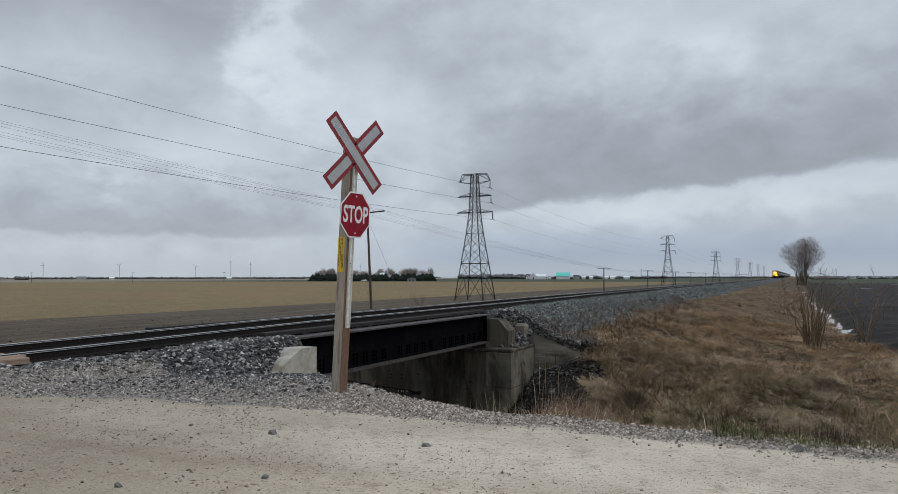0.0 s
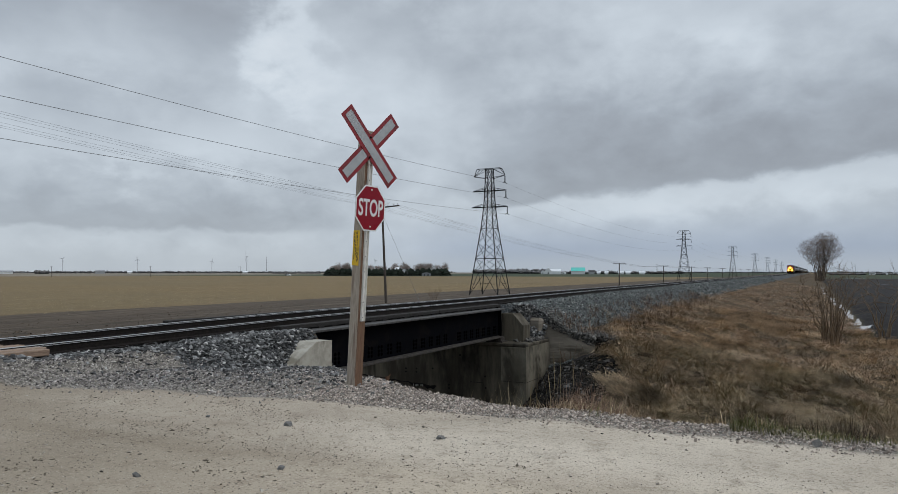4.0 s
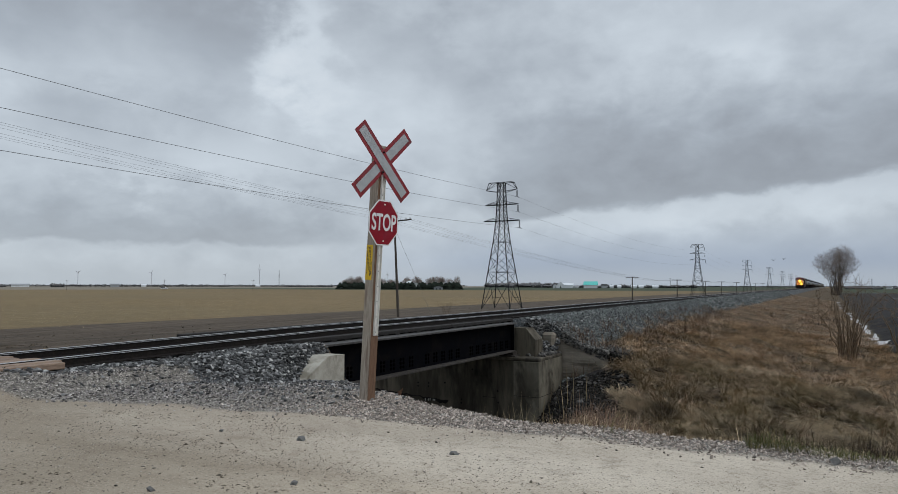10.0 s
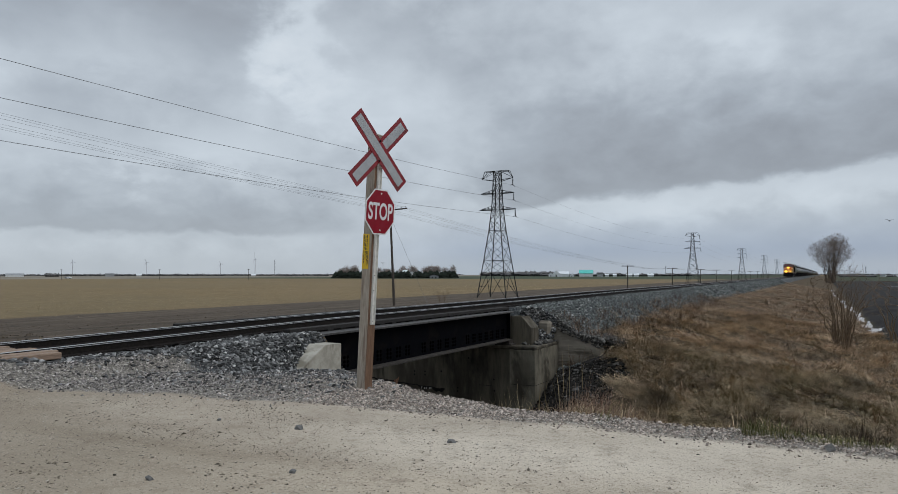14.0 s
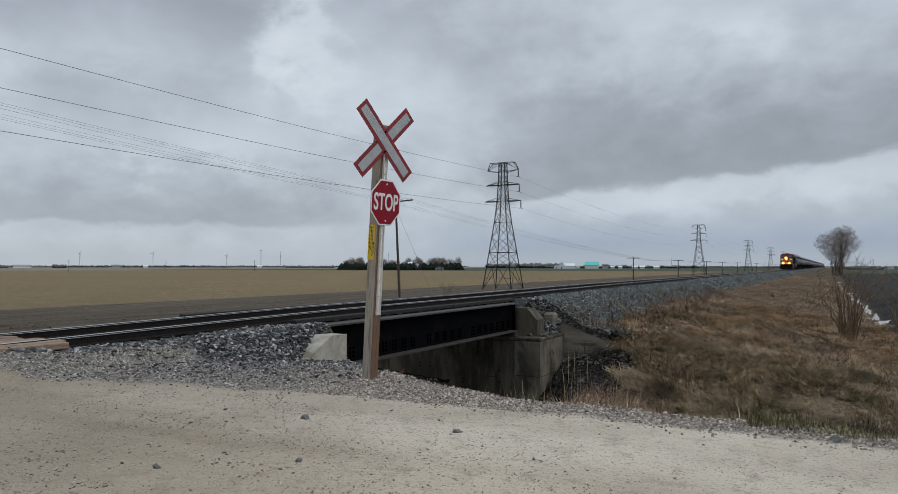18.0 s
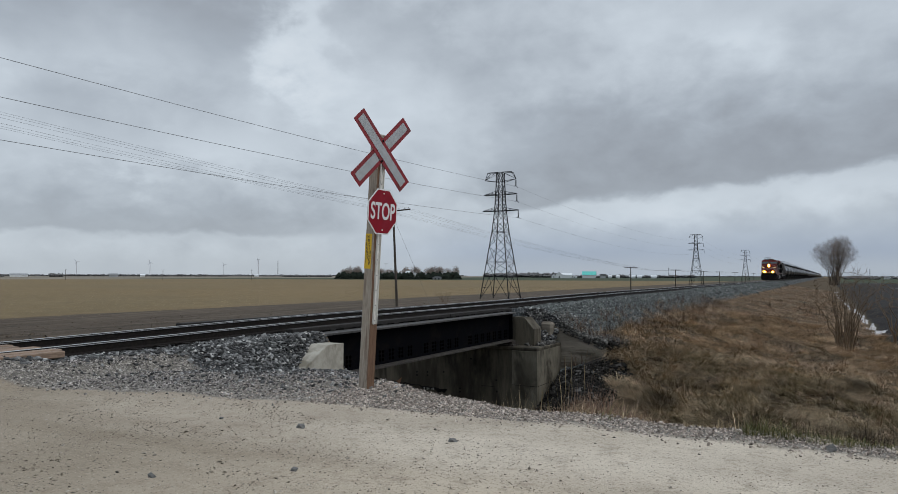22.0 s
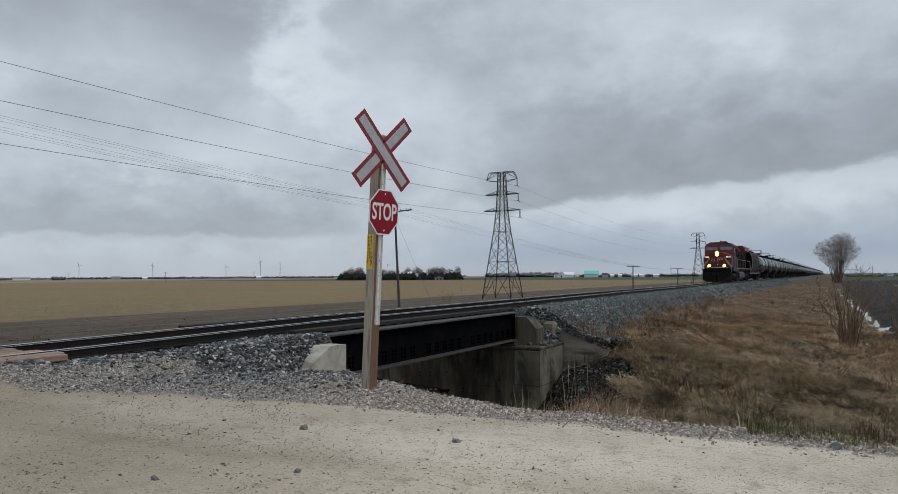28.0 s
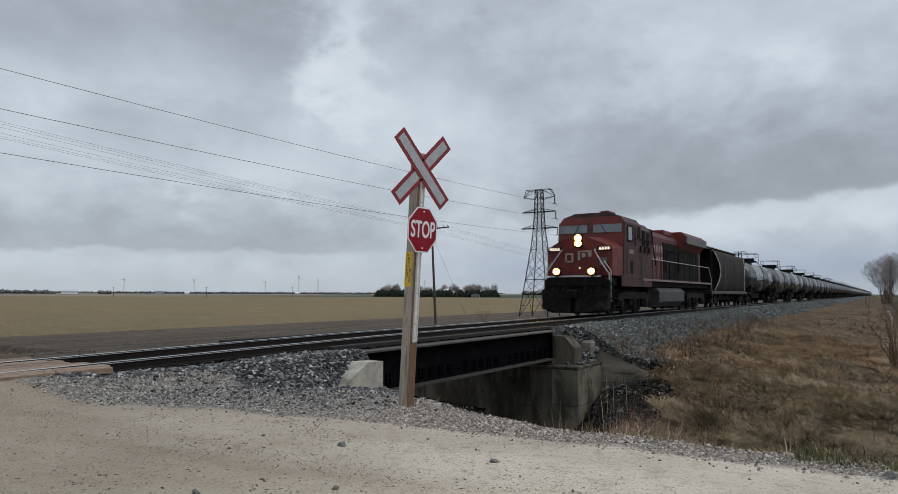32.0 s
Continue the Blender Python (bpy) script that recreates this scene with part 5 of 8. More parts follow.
        for z in (0.5, 0.85, 1.2):
            part("step", MB().box((s * 1.38, 20.2, z), (0.28, 0.5, 0.04)), loco_dark, en)
    # hood behind the cab
    blower = part("blower_hood", MB().prism([(-1.5, 1.7), (-1.5, 3.9), (-1.15, 4.25), (1.15, 4.25), (1.5, 3.9), (1.5, 1.7)], "y", 4.5, 6.4), loco_side, en, "dusty red equipment cabinet")
    for s in (-1, 1):
        for y, w, z, h in ((4.95, 0.4, 3.5, 0.72), (5.65, 0.36, 3.45, 0.72)):
            part("air_grille", MB().box((s * 1.505, y, z), (0.05, w, h)), loco_dark, blower, "black air intake grille")
        for y in (4.4, 5.1, 5.8):
            part("bracket", MB().prism([(y - 0.16, 2.86), (y + 0.16, 2.86), (y + 0.05, 3.12), (y - 0.05, 3.12)], "x", s * 1.5, s * 1.56), loco_dark, blower)
        part("conduit", MB().path([(s * 1.53, 6.2, 4.0), (s * 1.53, 6.5, 3.2), (s * 1.53, 6.9, 2.3)], 0.03, 5), loco_dark, blower)
        for y in (4.52, 5.6):
            part("seam", MB().box((s * 1.503, y, 2.6), (0.012, 0.03, 1.7)), loco_dark, blower)
        part("side_panel", MB().box((s * 1.507, 5.3, 2.25), (0.03, 1.6, 0.95), bevel=0.008), loco_side, blower)
    hood = part("long_hood", MB().prism([(-1.0, 1.7), (-1.0, 3.9), (-0.78, 4.18), (0.78, 4.18), (1.0, 3.9), (1.0, 1.7)], "y", 6.4, 19.4), loco_hood, en, "dirty red engine hood")
    for s in (-1, 1):
        for k2 in range(12):
            part("hood_door", MB().box((s * 1.008, 6.85 + k2 * 0.8, 2.65), (0.03, 0.72, 1.75), bevel=0.008), loco_hood, hood)
            part("door_latch", MB().box((s * 1.03, 6.58 + k2 * 0.8, 2.6), (0.03, 0.05, 0.12)), loco_dark, hood)
        for row, (z, h) in enumerate(((3.28, 0.36), (2.78, 0.20))):
            y = 6.9
            for k2 in range(8):
                w = (0.34, 0.4, 0.3, 0.42, 0.36, 0.3, 0.4, 0.34)[k2]
                part("lettering_bar", MB().box((s * 1.028, y + w / 2, z), (0.006, w * 0.55, h)), lettering_pale, hood)
                y += w + 0.12
        for y in (10.75, 11.9, 13.03):
            part("screen", MB().box((s * 1.03, y, 2.72), (0.06, 1.08, 1.95), bevel=0.01), loco_dark, hood, "black ventilated engine door")
            for q in range(7):
                part("louvre", MB().box((s * 1.065, y, 2.0 + q * 0.22), (0.03, 0.86, 0.05)), loco_grime, hood)
        part("pipe_rail", MB().path([(s * 1.1, 10.5, 2.2), (s * 1.14, 10.6, 3.3), (s * 1.14, 13.1, 3.3), (s * 1.1, 13.3, 2.2)], 0.03, 6), loco_grime, hood)
    part("exhaust_box", MB().box((0, 9.5, 4.26), (1.0, 1.6, 0.26), bevel=0.04), loco_dark, en)
    part("roof_rack", MB().box((0, 12.0, 4.3), (1.7, 1.8, 0.3), bevel=0.05), loco_red, en, "red roof hatch")
    # radiator with its overhanging wings
    rad = part("radiator", MB().prism([(-1.45, 3.95), (-1.48, 4.25), (-1.2, 4.5), (1.2, 4.5), (1.48, 4.25), (1.45, 3.95), (1.0, 3.45), (-1.0, 3.45)], "y", 13.6, 19.0), loco_red, en, "red radiator cabin with overhanging wings")
    for s in (-1, 1):
        part("wing_edge", MB().box((s * 1.495, 16.3, 4.06), (0.04, 5.3, 0.46), bevel=0.01), loco_grey, rad, "pale grey wing edge")
        # tall black grilles: the openings, with the shade under the wings put in
        for k2 in range(6):
            part("radiator_grille", MB().box((s * 1.012, 14.1 + k2 * 0.85, 2.62), (0.04, 0.78, 1.75)), loco_dark, rad)
    part("rear_step", MB().box((0, LENGTH - 0.35, 1.4), (2.9, 0.4, 0.4), bevel=0.03).box((0, LENGTH - 0.05, 0.95), (0.4, 0.5, 0.34), bevel=0.05), loco_dark, en)
    # fuel tank
    tank = MB().prism([(-1.3, 1.25), (-1.5, 1.05), (-1.5, 0.55), (-1.15, 0.28), (1.15, 0.28), (1.5, 0.55), (1.5, 1.05), (1.3, 1.25)], "y", 7.6, 12.8)
    part("fuel_tank", tank, fuel_grey, en, "grey fuel tank")
    sets = bogie(en, 4.1, 3, 1.85, 0.53, 1.5, loco_dark) + bogie(en, LENGTH - 4.1, 3, 1.85, 0.53, 1.5, loco_dark)
    return en, sets


def car_trucks(car, length, inset):
    for y in (inset, length - inset):
        bogie(car, y, 2, 1.75, 0.42, 1.35, loco_dark)


def build_hopper():
    L = HOPPER
    car = thing("hopper_car", pose(TRACK, FRONT + LENGTH + 0.6, RAIL), "dark grey covered hopper car with curved sides", "rail car", "cars of the train")
    # half a cross-section from the sill over the belly to the roof; the side sheets end in a hollow curve
    half = [(1.30, 1.22)] + [(1.30 + 0.29 * math.sin(math.pi * (k + 0.6) / 11.2) ** 0.7, 1.3 + 2.75 * k / 10) for k in range(11)] + [(1.2, 4.18), (0.9, 4.28), (0.45, 4.33), (0.0, 4.34)]
    prof = half + [(-x, z) for x, z in reversed(half[:-1])]
    hollow = [1.0 + 1.25 * math.sin(math.pi * min(max((z - 1.2) / 3.0, 0), 1)) for x, z in prof]
    k = len(prof)
    body = MB()
    rings = [[(x, y if j == 0 else (L - 0.5 - y if j == 3 else (2.6 if j == 1 else L - 3.1)), z) for (x, z), y in zip(prof, hollow)] for j in range(4)]
    vs = [p for r in rings for p in r]
    fs = [(j * k + i, j * k + i + 1, (j + 1) * k + i + 1, (j + 1) * k + i) for j in range(3) for i in range(k - 1)]
    inner = [(x * 0.985, y, z - 0.02) for x, y, z in vs]
    n4 = len(vs)
    body.add(vs + inner, fs + [tuple(n4 + q for q in reversed(f)) for f in fs])
    part("body", body, hopper_grey, car, "dark grey curved hopper body", smooth=True)
    part("end_wall", MB().prism([(-1.3, 1.2), (-1.52, 2.6), (-1.3, 4.0), (1.3, 4.0), (1.52, 2.6), (1.3, 1.2)], "y", 2.35, L - 2.85), loco_dark, car)
    for side in (1, -1):
        arc = MB()
        for e in (0, 1):
            band = [((x * 1.006 + 0.004) * side, (y + 0.02) if e == 0 else (L - 0.5 - y - 0.02), z) for (x, z), y in zip(half[1:12], hollow[1:12])]
            w = 0.36 if e == 0 else -0.36
            m2 = len(band)
            arc.add(band + [(x, y + w, z) for x, y, z in band], [(i, i + 1, m2 + i + 1, m2 + i) for i in range(m2 - 1)])
            arc.add([(x * 0.995, y, z) for x, y, z in band] + [(x * 0.995, y + w, z) for x, y, z in band], [(m2 + i, m2 + i + 1, i + 1, i) for i in range(m2 - 1)])
        part("end_arc", arc, hopper_pale, car, "pale worn curved edge of the side sheet")
        for y in (0.95, L - 1.45):
            part("corner_post", MB().box((side * 1.2, y, 2.7), (0.1, 0.1, 3.0)), loco_dark, car)
    part("roof_walk", MB().box((0, L / 2, 4.42), (0.7, L - 2.4, 0.05)).box((0, L / 2, 4.36), (0.5, L - 3.5, 0.1)), loco_dark, car)
    for k in range(8):
        part("roof_hatch", MB().lathe([(0.34, 4.34), (0.34, 4.5), (0.2, 4.54)], "z", 12, (0.55, 2.4 + k * 1.55, 0)), hopper_grey, car)
    part("end_platform", MB().box((0, 0.75, 1.16), (2.6, 0.9, 0.12)).box((0, L - 1.2, 1.16), (2.6, 0.9, 0.12)), loco_dark, car)
    part("sill", MB().box((0, L / 2 - 0.2, 1.12), (2.9, L - 1.2, 0.22), bevel=0.02).box((0, L / 2, 0.95), (0.5, L, 0.3)), fuel_grey, car, "dusty side sill")
    for k in range(4):
        y = 4.0 + k * 2.7
        part("discharge_hopper", MB().add([(-1.0, y - 1.1, 1.1), (1.0, y - 1.1, 1.1), (1.0, y + 1.1, 1.1), (-1.0, y + 1.1, 1.1), (-0.4, y - 0.3, 0.4), (0.4, y - 0.3, 0.4), (0.4, y + 0.3, 0.4), (-0.4, y + 0.3, 0.4)], [(0, 1, 2, 3), (7, 6, 5, 4), (0, 4, 5, 1), (1, 5, 6, 2), (2, 6, 7, 3), (3, 7, 4, 0)]), loco_dark, car)
    for s in (-1, 1):
        for y in (0.75, L - 1.25):
            lad = MB().tube((s * 1.3, y, 0.7), (s * 1.3, y, 4.1), 0.025, 5).tube((s * 1.3, y + 0.45, 0.7), (s * 1.3, y + 0.45, 4.1), 0.025, 5)
            for k in range(9):
                lad.tube((s * 1.3, y, 0.8 + k * 0.38), (s * 1.3, y + 0.45, 0.8 + k * 0.38), 0.018, 5)
            part("ladder", lad, loco_dark, car)
    # one black block fills the underside, for its gear and the shade
    part("brake_gear", MB().box((0, L / 2, 0.8), (1.3, L - 1.6, 0.6), bevel=0.05), loco_dark, car)
    car_trucks(car, L, 2.1)
    return car


def build_tank(detail, material, label):
    L = TANK
    car = thing("tank_car", pose(TRACK, 0, RAIL), label, "rail car", "cars of the train")
    r, zc = 1.5, 2.62
    n = 28 if detail else 14
    prof = [(0.25, 0.85), (0.8, 0.93), (1.2, 1.08), (1.4, 1.24), (r, 1.5), (r, 4.8), (r + 0.012, 4.82), (r + 0.012, 4.9), (r, 4.92), (r, L - 5.0), (r + 0.012, L - 4.98), (r + 0.012, L - 4.9), (r, L - 4.88), (r, L - 1.6), (1.4, L - 1.34), (1.2, L - 1.18), (0.8, L - 1.03), (0.25, L - 0.95)]
    part("tank", MB().lathe(prof, "y", n, (0, 0, zc)), material, car, "round ended tank shell", smooth=True)
    ym = L / 2
    part("dome", MB().lathe([(0.5, zc + r - 0.1), (0.5, zc + r + 0.4), (0.4, zc + r + 0.5)], "z", 14 if detail else 8, (0, ym, 0)), material, car, smooth=True)
    pl = part("platform", MB().box((0, ym, zc + r + 0.16), (1.9, 2.3, 0.06)).box((0, ym - 1.1, zc + r + 0.3), (1.7, 0.04, 0.36)), loco_dark, car, "dark top platform")
    z1 = zc + r + 0.98
    for s in (-1, 1):
        for y in (ym - 1.15, ym + 1.15):
            part("rail_post", MB().tube((s * 0.95, y, zc + r), (s * 0.95, y, z1), 0.025, 4), loco_dark, pl)
        for z in (z1, z1 - 0.38):
            part("platform_rail", MB().tube((s * 0.95, ym - 1.15, z), (s * 0.95, ym + 1.15, z), 0.023, 4), loco_dark, pl)
    for y in (ym - 1.15, ym + 1.15):
        part("platform_rail", MB().tube((-0.95, y, z1), (0.95, y, z1), 0.025, 4), loco_dark, pl)
    part("sill", MB().box((0, L / 2, 0.95), (0.6, L - 0.3, 0.4)).box((0, 1.3, 1.1), (2.7, 1.9, 0.1)).box((0, L - 1.4, 1.1), (2.7, 1.9, 0.1)), loco_dark, car)
    if detail:
        for s in (-1, 1):
            lad = MB()
            for y in (ym - 0.25, ym + 0.25):
                lad.line([(s * 1.2, y, 1.0), (s * 1.56, y, 1.8), (s * 1.58, y, 3.0), (s * 1.2, y, 3.95), (s * 0.95, y, 4.15)], 0.022, 4)
            for k in range(6):
                lad.tube((s * 1.57, ym - 0.25, 1.5 + k * 0.35), (s * 1.57, ym + 0.25, 1.5 + k * 0.35), 0.016, 4)
            part("ladder", lad, loco_dark, car)
            part("side_rail", MB().tube((s * 1.55, 1.2, 1.75), (s * 1.55, L - 1.3, 1.75), 0.02, 4), loco_dark, car)
            for y in (0.5, L - 0.6):
                part("hand_rail", MB().line([(s * 1.32, y, 1.1), (s * 1.32, y, 2.0), (s * 0.3, y, 2.0)], 0.02, 4), loco_dark, car)
        for y in (2.4, L - 2.5):
            part("saddle", MB().prism([(-1.3, 1.1), (-1.38, 1.9), (-0.8, 1.3), (0.8, 1.3), (1.38, 1.9), (1.3, 1.1)], "y", y - 0.3, y + 0.3), loco_dark, car)
        part("brake_gear", MB().box((0, L / 2, 0.78), (0.9, 9.0, 0.36), bevel=0.05).box((0, 2.0, 0.75), (1.3, 2.6, 0.6)).box((0, L - 2.0, 0.75), (1.3, 2.6, 0.6)).tube((0.5, 6.6, 0.8), (0.5, 7.6, 0.8), 0.25, 10), loco_dark, car)
        car_trucks(car, L, 1.95)
    else:
        for y in (1.95, L - 1.95):
            part("truck", bogie_frame(2, 1.75, 1.35), loco_dark, car, at=pose(0, y, 0))
            part("wheels", MB().box((0, 0.9, 0.42), (1.9, 0.8, 0.8), bevel=0.2).box((0, -0.9, 0.42), (1.9, 0.8, 0.8), bevel=0.2), wheel_steel, car, at=pose(0, y, 0))
    return car


ENGINE, WHEELSETS = build_engine()
ENGINE.scale = (BIG, BIG, BIG)
TRAIN = [(ENGINE, 0.0), (build_hopper(), LENGTH * BIG + 0.4)]
start = LENGTH * BIG + 0.4 + HOPPER
kinds = [build_tank(True, tank_grey, "grey round tank car dulled by dust, with a top platform"), build_tank(True, tank_black, "glossy black round tank car with a top platform"), build_tank(False, tank_black, "black round tank car far back in the train")]
used = [False] * 3
for i in range(64):
    k = 2 if i >= 14 else (0 if i in (0, 2) else 1)
    if used[k]:
        car = copy_thing(kinds[k], pose(TRACK, 0, RAIL))
    else:
        car, used[k] = kinds[k], True
    car.matrix_basis = pose(TRACK, FRONT + start + i * TANK, RAIL)
    TRAIN.append((car, start + i * TANK))


# ---- trees ----
bark = mat("bark", (0.11, 0.085, 0.07), (0.075, 0.06, 0.05), 8, 0.9, 0, 0.3)
twig_bark = mat("twig_bark", (0.25, 0.195, 0.165), (0.19, 0.15, 0.125), 8, 0.9, 0, 0)
bush_bark = mat("bush_bark", (0.18, 0.125, 0.078), (0.115, 0.082, 0.053), 8, 0.9, 0, 0.2)
needle = pieces("needle", [(0.0, (0.012, 0.02, 0.014)), (1.0, (0.03, 0.045, 0.028))])
# far woods, their colour greyed and lightened for distance haze
woods = pieces("woods", [(0.0, (0.08, 0.08, 0.084)), (0.6, (0.125, 0.123, 0.127)), (1.0, (0.18, 0.175, 0.17))])


class Limbs:
    """Branches as thin tapered tubes, gathered into one array."""

    def __init__(self, rng, least=0.0):
        self.rng, self.v, self.f, self.least = rng, [], [], least

    def tube(self, a, b, ra, rb, n):
        d = b - a
        d = d / (np.linalg.norm(d) + 1e-9)
        u = np.cross(d, (0.3, 0.9, 0.31) if abs(d[2]) > 0.8 else (0, 0, 1.0))
        u /= np.linalg.norm(u) + 1e-9
        w = np.cross(d, u)
        k = len(self.v) * 1
        for p, r in ((a, ra), (b, rb)):
            r = max(r, self.least)
            for i in range(n):
                t = 6.2831853 * i / n
                self.v.append(p + (u * math.cos(t) + w * math.sin(t)) * r)
        for i in range(n):
            self.f.append((k + i, k + (i + 1) % n, k + n + (i + 1) % n, k + n + i))

    def grow(self, a, d, length, r, level, top, spread, bend, kids, n=4):
        rng = self.rng
        steps = 3 if level > 1 else 2
        p = a
        for s in range(steps):
            d = d + rng.normal(0, bend, 3) + np.array((0, 0, 0.06))
            d /= np.linalg.norm(d)
            q = p + d * length / steps
            r2 = r * (0.82 if s < steps - 1 else 0.7)
            self.tube(p, q, r, r2, n if level > 1 else 3)
            if level > 0 and (s > 0 or level < top):
                for _ in range(kids):
                    e = d + rng.normal(0, spread, 3)
                    e[2] = e[2] * 0.8 + 0.18
                    e /= np.linalg.norm(e)
                    self.grow(q, e, length * rng.uniform(0.5, 0.78), r2 * rng.uniform(0.45, 0.7), level - 1, top, spread, bend, kids, n)
            p, r = q, r2

    def mesh(self, name, material):
        return soup(name, np.array(self.v), np.array(self.f), material, True)


def bare_tree(name, x, y, label, rng, stems, height, spread, levels, kids, lean, r0, material, category="tree", group="", z=None, least=0.0):
    z0 = float(land(x, y)) - 0.1 if z is None else z
    tr = thing(name, pose(x, y, z0), label, category, group)
    lim, tw = Limbs(rng, least), Limbs(rng, least)
    for s in range(stems):
        a = 6.2831853 * (s + rng.uniform(-0.3, 0.3)) / max(stems, 1)
        d = np.array((math.cos(a) * lean, math.sin(a) * lean, 1.0)) * rng.uniform(0.9, 1.1)
        off = np.array((math.cos(a), math.sin(a), 0)) * (r0 * 1.6 if stems > 1 else 0)
        d /= np.linalg.norm(d)
        h = height * rng.uniform(0.42, 0.55)
        p, r = off, r0 * rng.uniform(0.7, 1.1)
        for k in range(4):
            d = d + rng.normal(0, 0.05, 3)
            d /= np.linalg.norm(d)
            q = p + d * h / 4
            lim.tube(p, q, r, r * 0.86, 7)
            if k > 0:
                for _ in range(2 if k < 3 else 4):
                    e = d + rng.normal(0, spread, 3)
                    e[2] = e[2] * 0.8 + 0.25
                    e /= np.linalg.norm(e)
                    tw.grow(q, e, height * rng.uniform(0.16, 0.27), r * 0.42, levels, levels, spread * 0.85, 0.10, kids)
            p, r = q, r * 0.86
        tw.grow(p, d, height * 0.26, r * 0.8, levels, levels, spread * 0.8, 0.08, kids)
    part("trunk", lim.mesh("trunk", material), material, tr)
    part("crown", tw.mesh("crown", twig_bark if material is bark else material), material, tr, "crown of bare twigs")
    return tr


def full_tree(name, x, y, label, rng, stems, foot, goals, twig, twigs, twig_len, material, thin_material, category="tree", group="", z=None, stem_r=0.2, least=0.0):
    """Stems rise from the foot; every goal in the crown is joined to the nearest branch below it; thickness follows what it carries."""
    z0 = float(land(x, y)) - 0.1 if z is None else z
    tr = thing(name, pose(x, y, z0), label, category, group)
    pos, par, up = [], [], []
    for s in stems:
        last = -1
        for k, q in enumerate(s):
            up.append(k / (len(s) - 1))
            pos.append(np.array(q, float))
            par.append(last)
            last = len(pos) - 1
    goals = goals[np.argsort(np.linalg.norm(goals - (0, 0, foot), axis=1))]
    base = len(pos)
    P = np.zeros((base + 2 * len(goals), 3))
    P[:base] = pos
    n = base
    for g in goals:
        d = np.linalg.norm(P[:n] - g, axis=1) + 0.9 * np.maximum(P[:n, 2] - g[2] + 0.1, 0)
        i = int(np.argmin(d))
        mid = P[i] * 0.45 + g * 0.55 + rng.normal(0, 0.06, 3) * d[i] + (0, 0, 0.06 * d[i])
        P[n], P[n + 1] = mid, g
        par += [i, n]
        n += 2
    load_ = np.ones(n)
    for i in range(n - 1, -1, -1):
        if par[i] >= 0:
            load_[par[i]] += load_[i]
    lim, tw = Limbs(rng, least), Limbs(rng, least)
    for i in range(n):
        if par[i] < 0:
            continue
        ra, rb = twig * load_[par[i]] ** 0.34, twig * load_[i] ** 0.34
        ra = min(ra, rb * 1.3)
        if i < base:
            ra, rb = max(ra, stem_r * (1 - up[par[i]]) ** 1.2), max(rb, stem_r * (1 - up[i]) ** 1.2)
        (lim if i < base else tw).tube(P[par[i]], P[i], ra, rb, 6 if rb > 2.5 * twig else 3)
    for i in range(base, n):
        if load_[i] < 4:
            d = P[i] - P[par[i]]
            d = d / (np.linalg.norm(d) + 1e-6)
            for _ in range(twigs):
                e = d + rng.normal(0, 0.55, 3) + (0, 0, 0.15)
                e /= np.linalg.norm(e)
                tw.tube(P[i], P[i] + e * twig_len * rng.uniform(0.5, 1.2), twig * 0.8, twig * 0.4, 3)
    part("trunk", lim.mesh("trunk", material), material, tr)
    part("crown", tw.mesh("crown", thin_material), thin_material, tr, "crown of bare twigs")
    return tr


def in_ball(rng, n, c, r, shell=0.45):
    d = rng.normal(0, 1, (n, 3))
    d /= np.linalg.norm(d, axis=1)[:, None]
    return np.array(c) + d * np.array(r) * (rng.uniform(0, 1, (n, 1)) ** shell)


rng = np.random.default_rng(11)


def fan(rng, ends, foot, upright, bend, steps=7):
    """Stems from a foot of some width that rise, then lean out to their ends."""
    out = []
    for e in ends:
        a = math.atan2(e[1], e[0]) + rng.normal(0, 0.4)
        f = foot * rng.uniform(0.3, 1.0)
        b = np.array((math.cos(a) * f, math.sin(a) * f, 0))
        pts = []
        for k in range(steps):
            t = k / (steps - 1)
            q = b + (np.array(e) - b) * np.array((t ** upright, t ** upright, t))
            pts.append(q + rng.normal(0, bend, 3) * (t * (1 - t) * 4))
        out.append(pts)
    return out


ends = np.concatenate([in_ball(rng, 24, (0.2, 0, 13.6), (7.2, 5.6, 4.6), 0.35), in_ball(rng, 10, (2.4, 0, 17.4), (3.4, 3.4, 2.6), 0.35)])
goals = np.concatenate([in_ball(rng, 1650, (0.2, 0, 13.2), (8.7, 7.0, 5.7), 0.45), in_ball(rng, 430, (2.6, 0, 17.0), (4.4, 4.2, 3.9), 0.45), in_ball(rng, 360, (0.2, 0, 8.8), (5.6, 5.0, 3.2), 0.45)])
full_tree("tree", 2.3, 338, "tall bare leafless tree with a rounded crown of fine twigs", rng, fan(rng, ends, 2.0, 1.7, 0.15), 0.0, goals, 0.015, 4, 1.5, bark, twig_bark, stem_r=0.2, least=0.011)


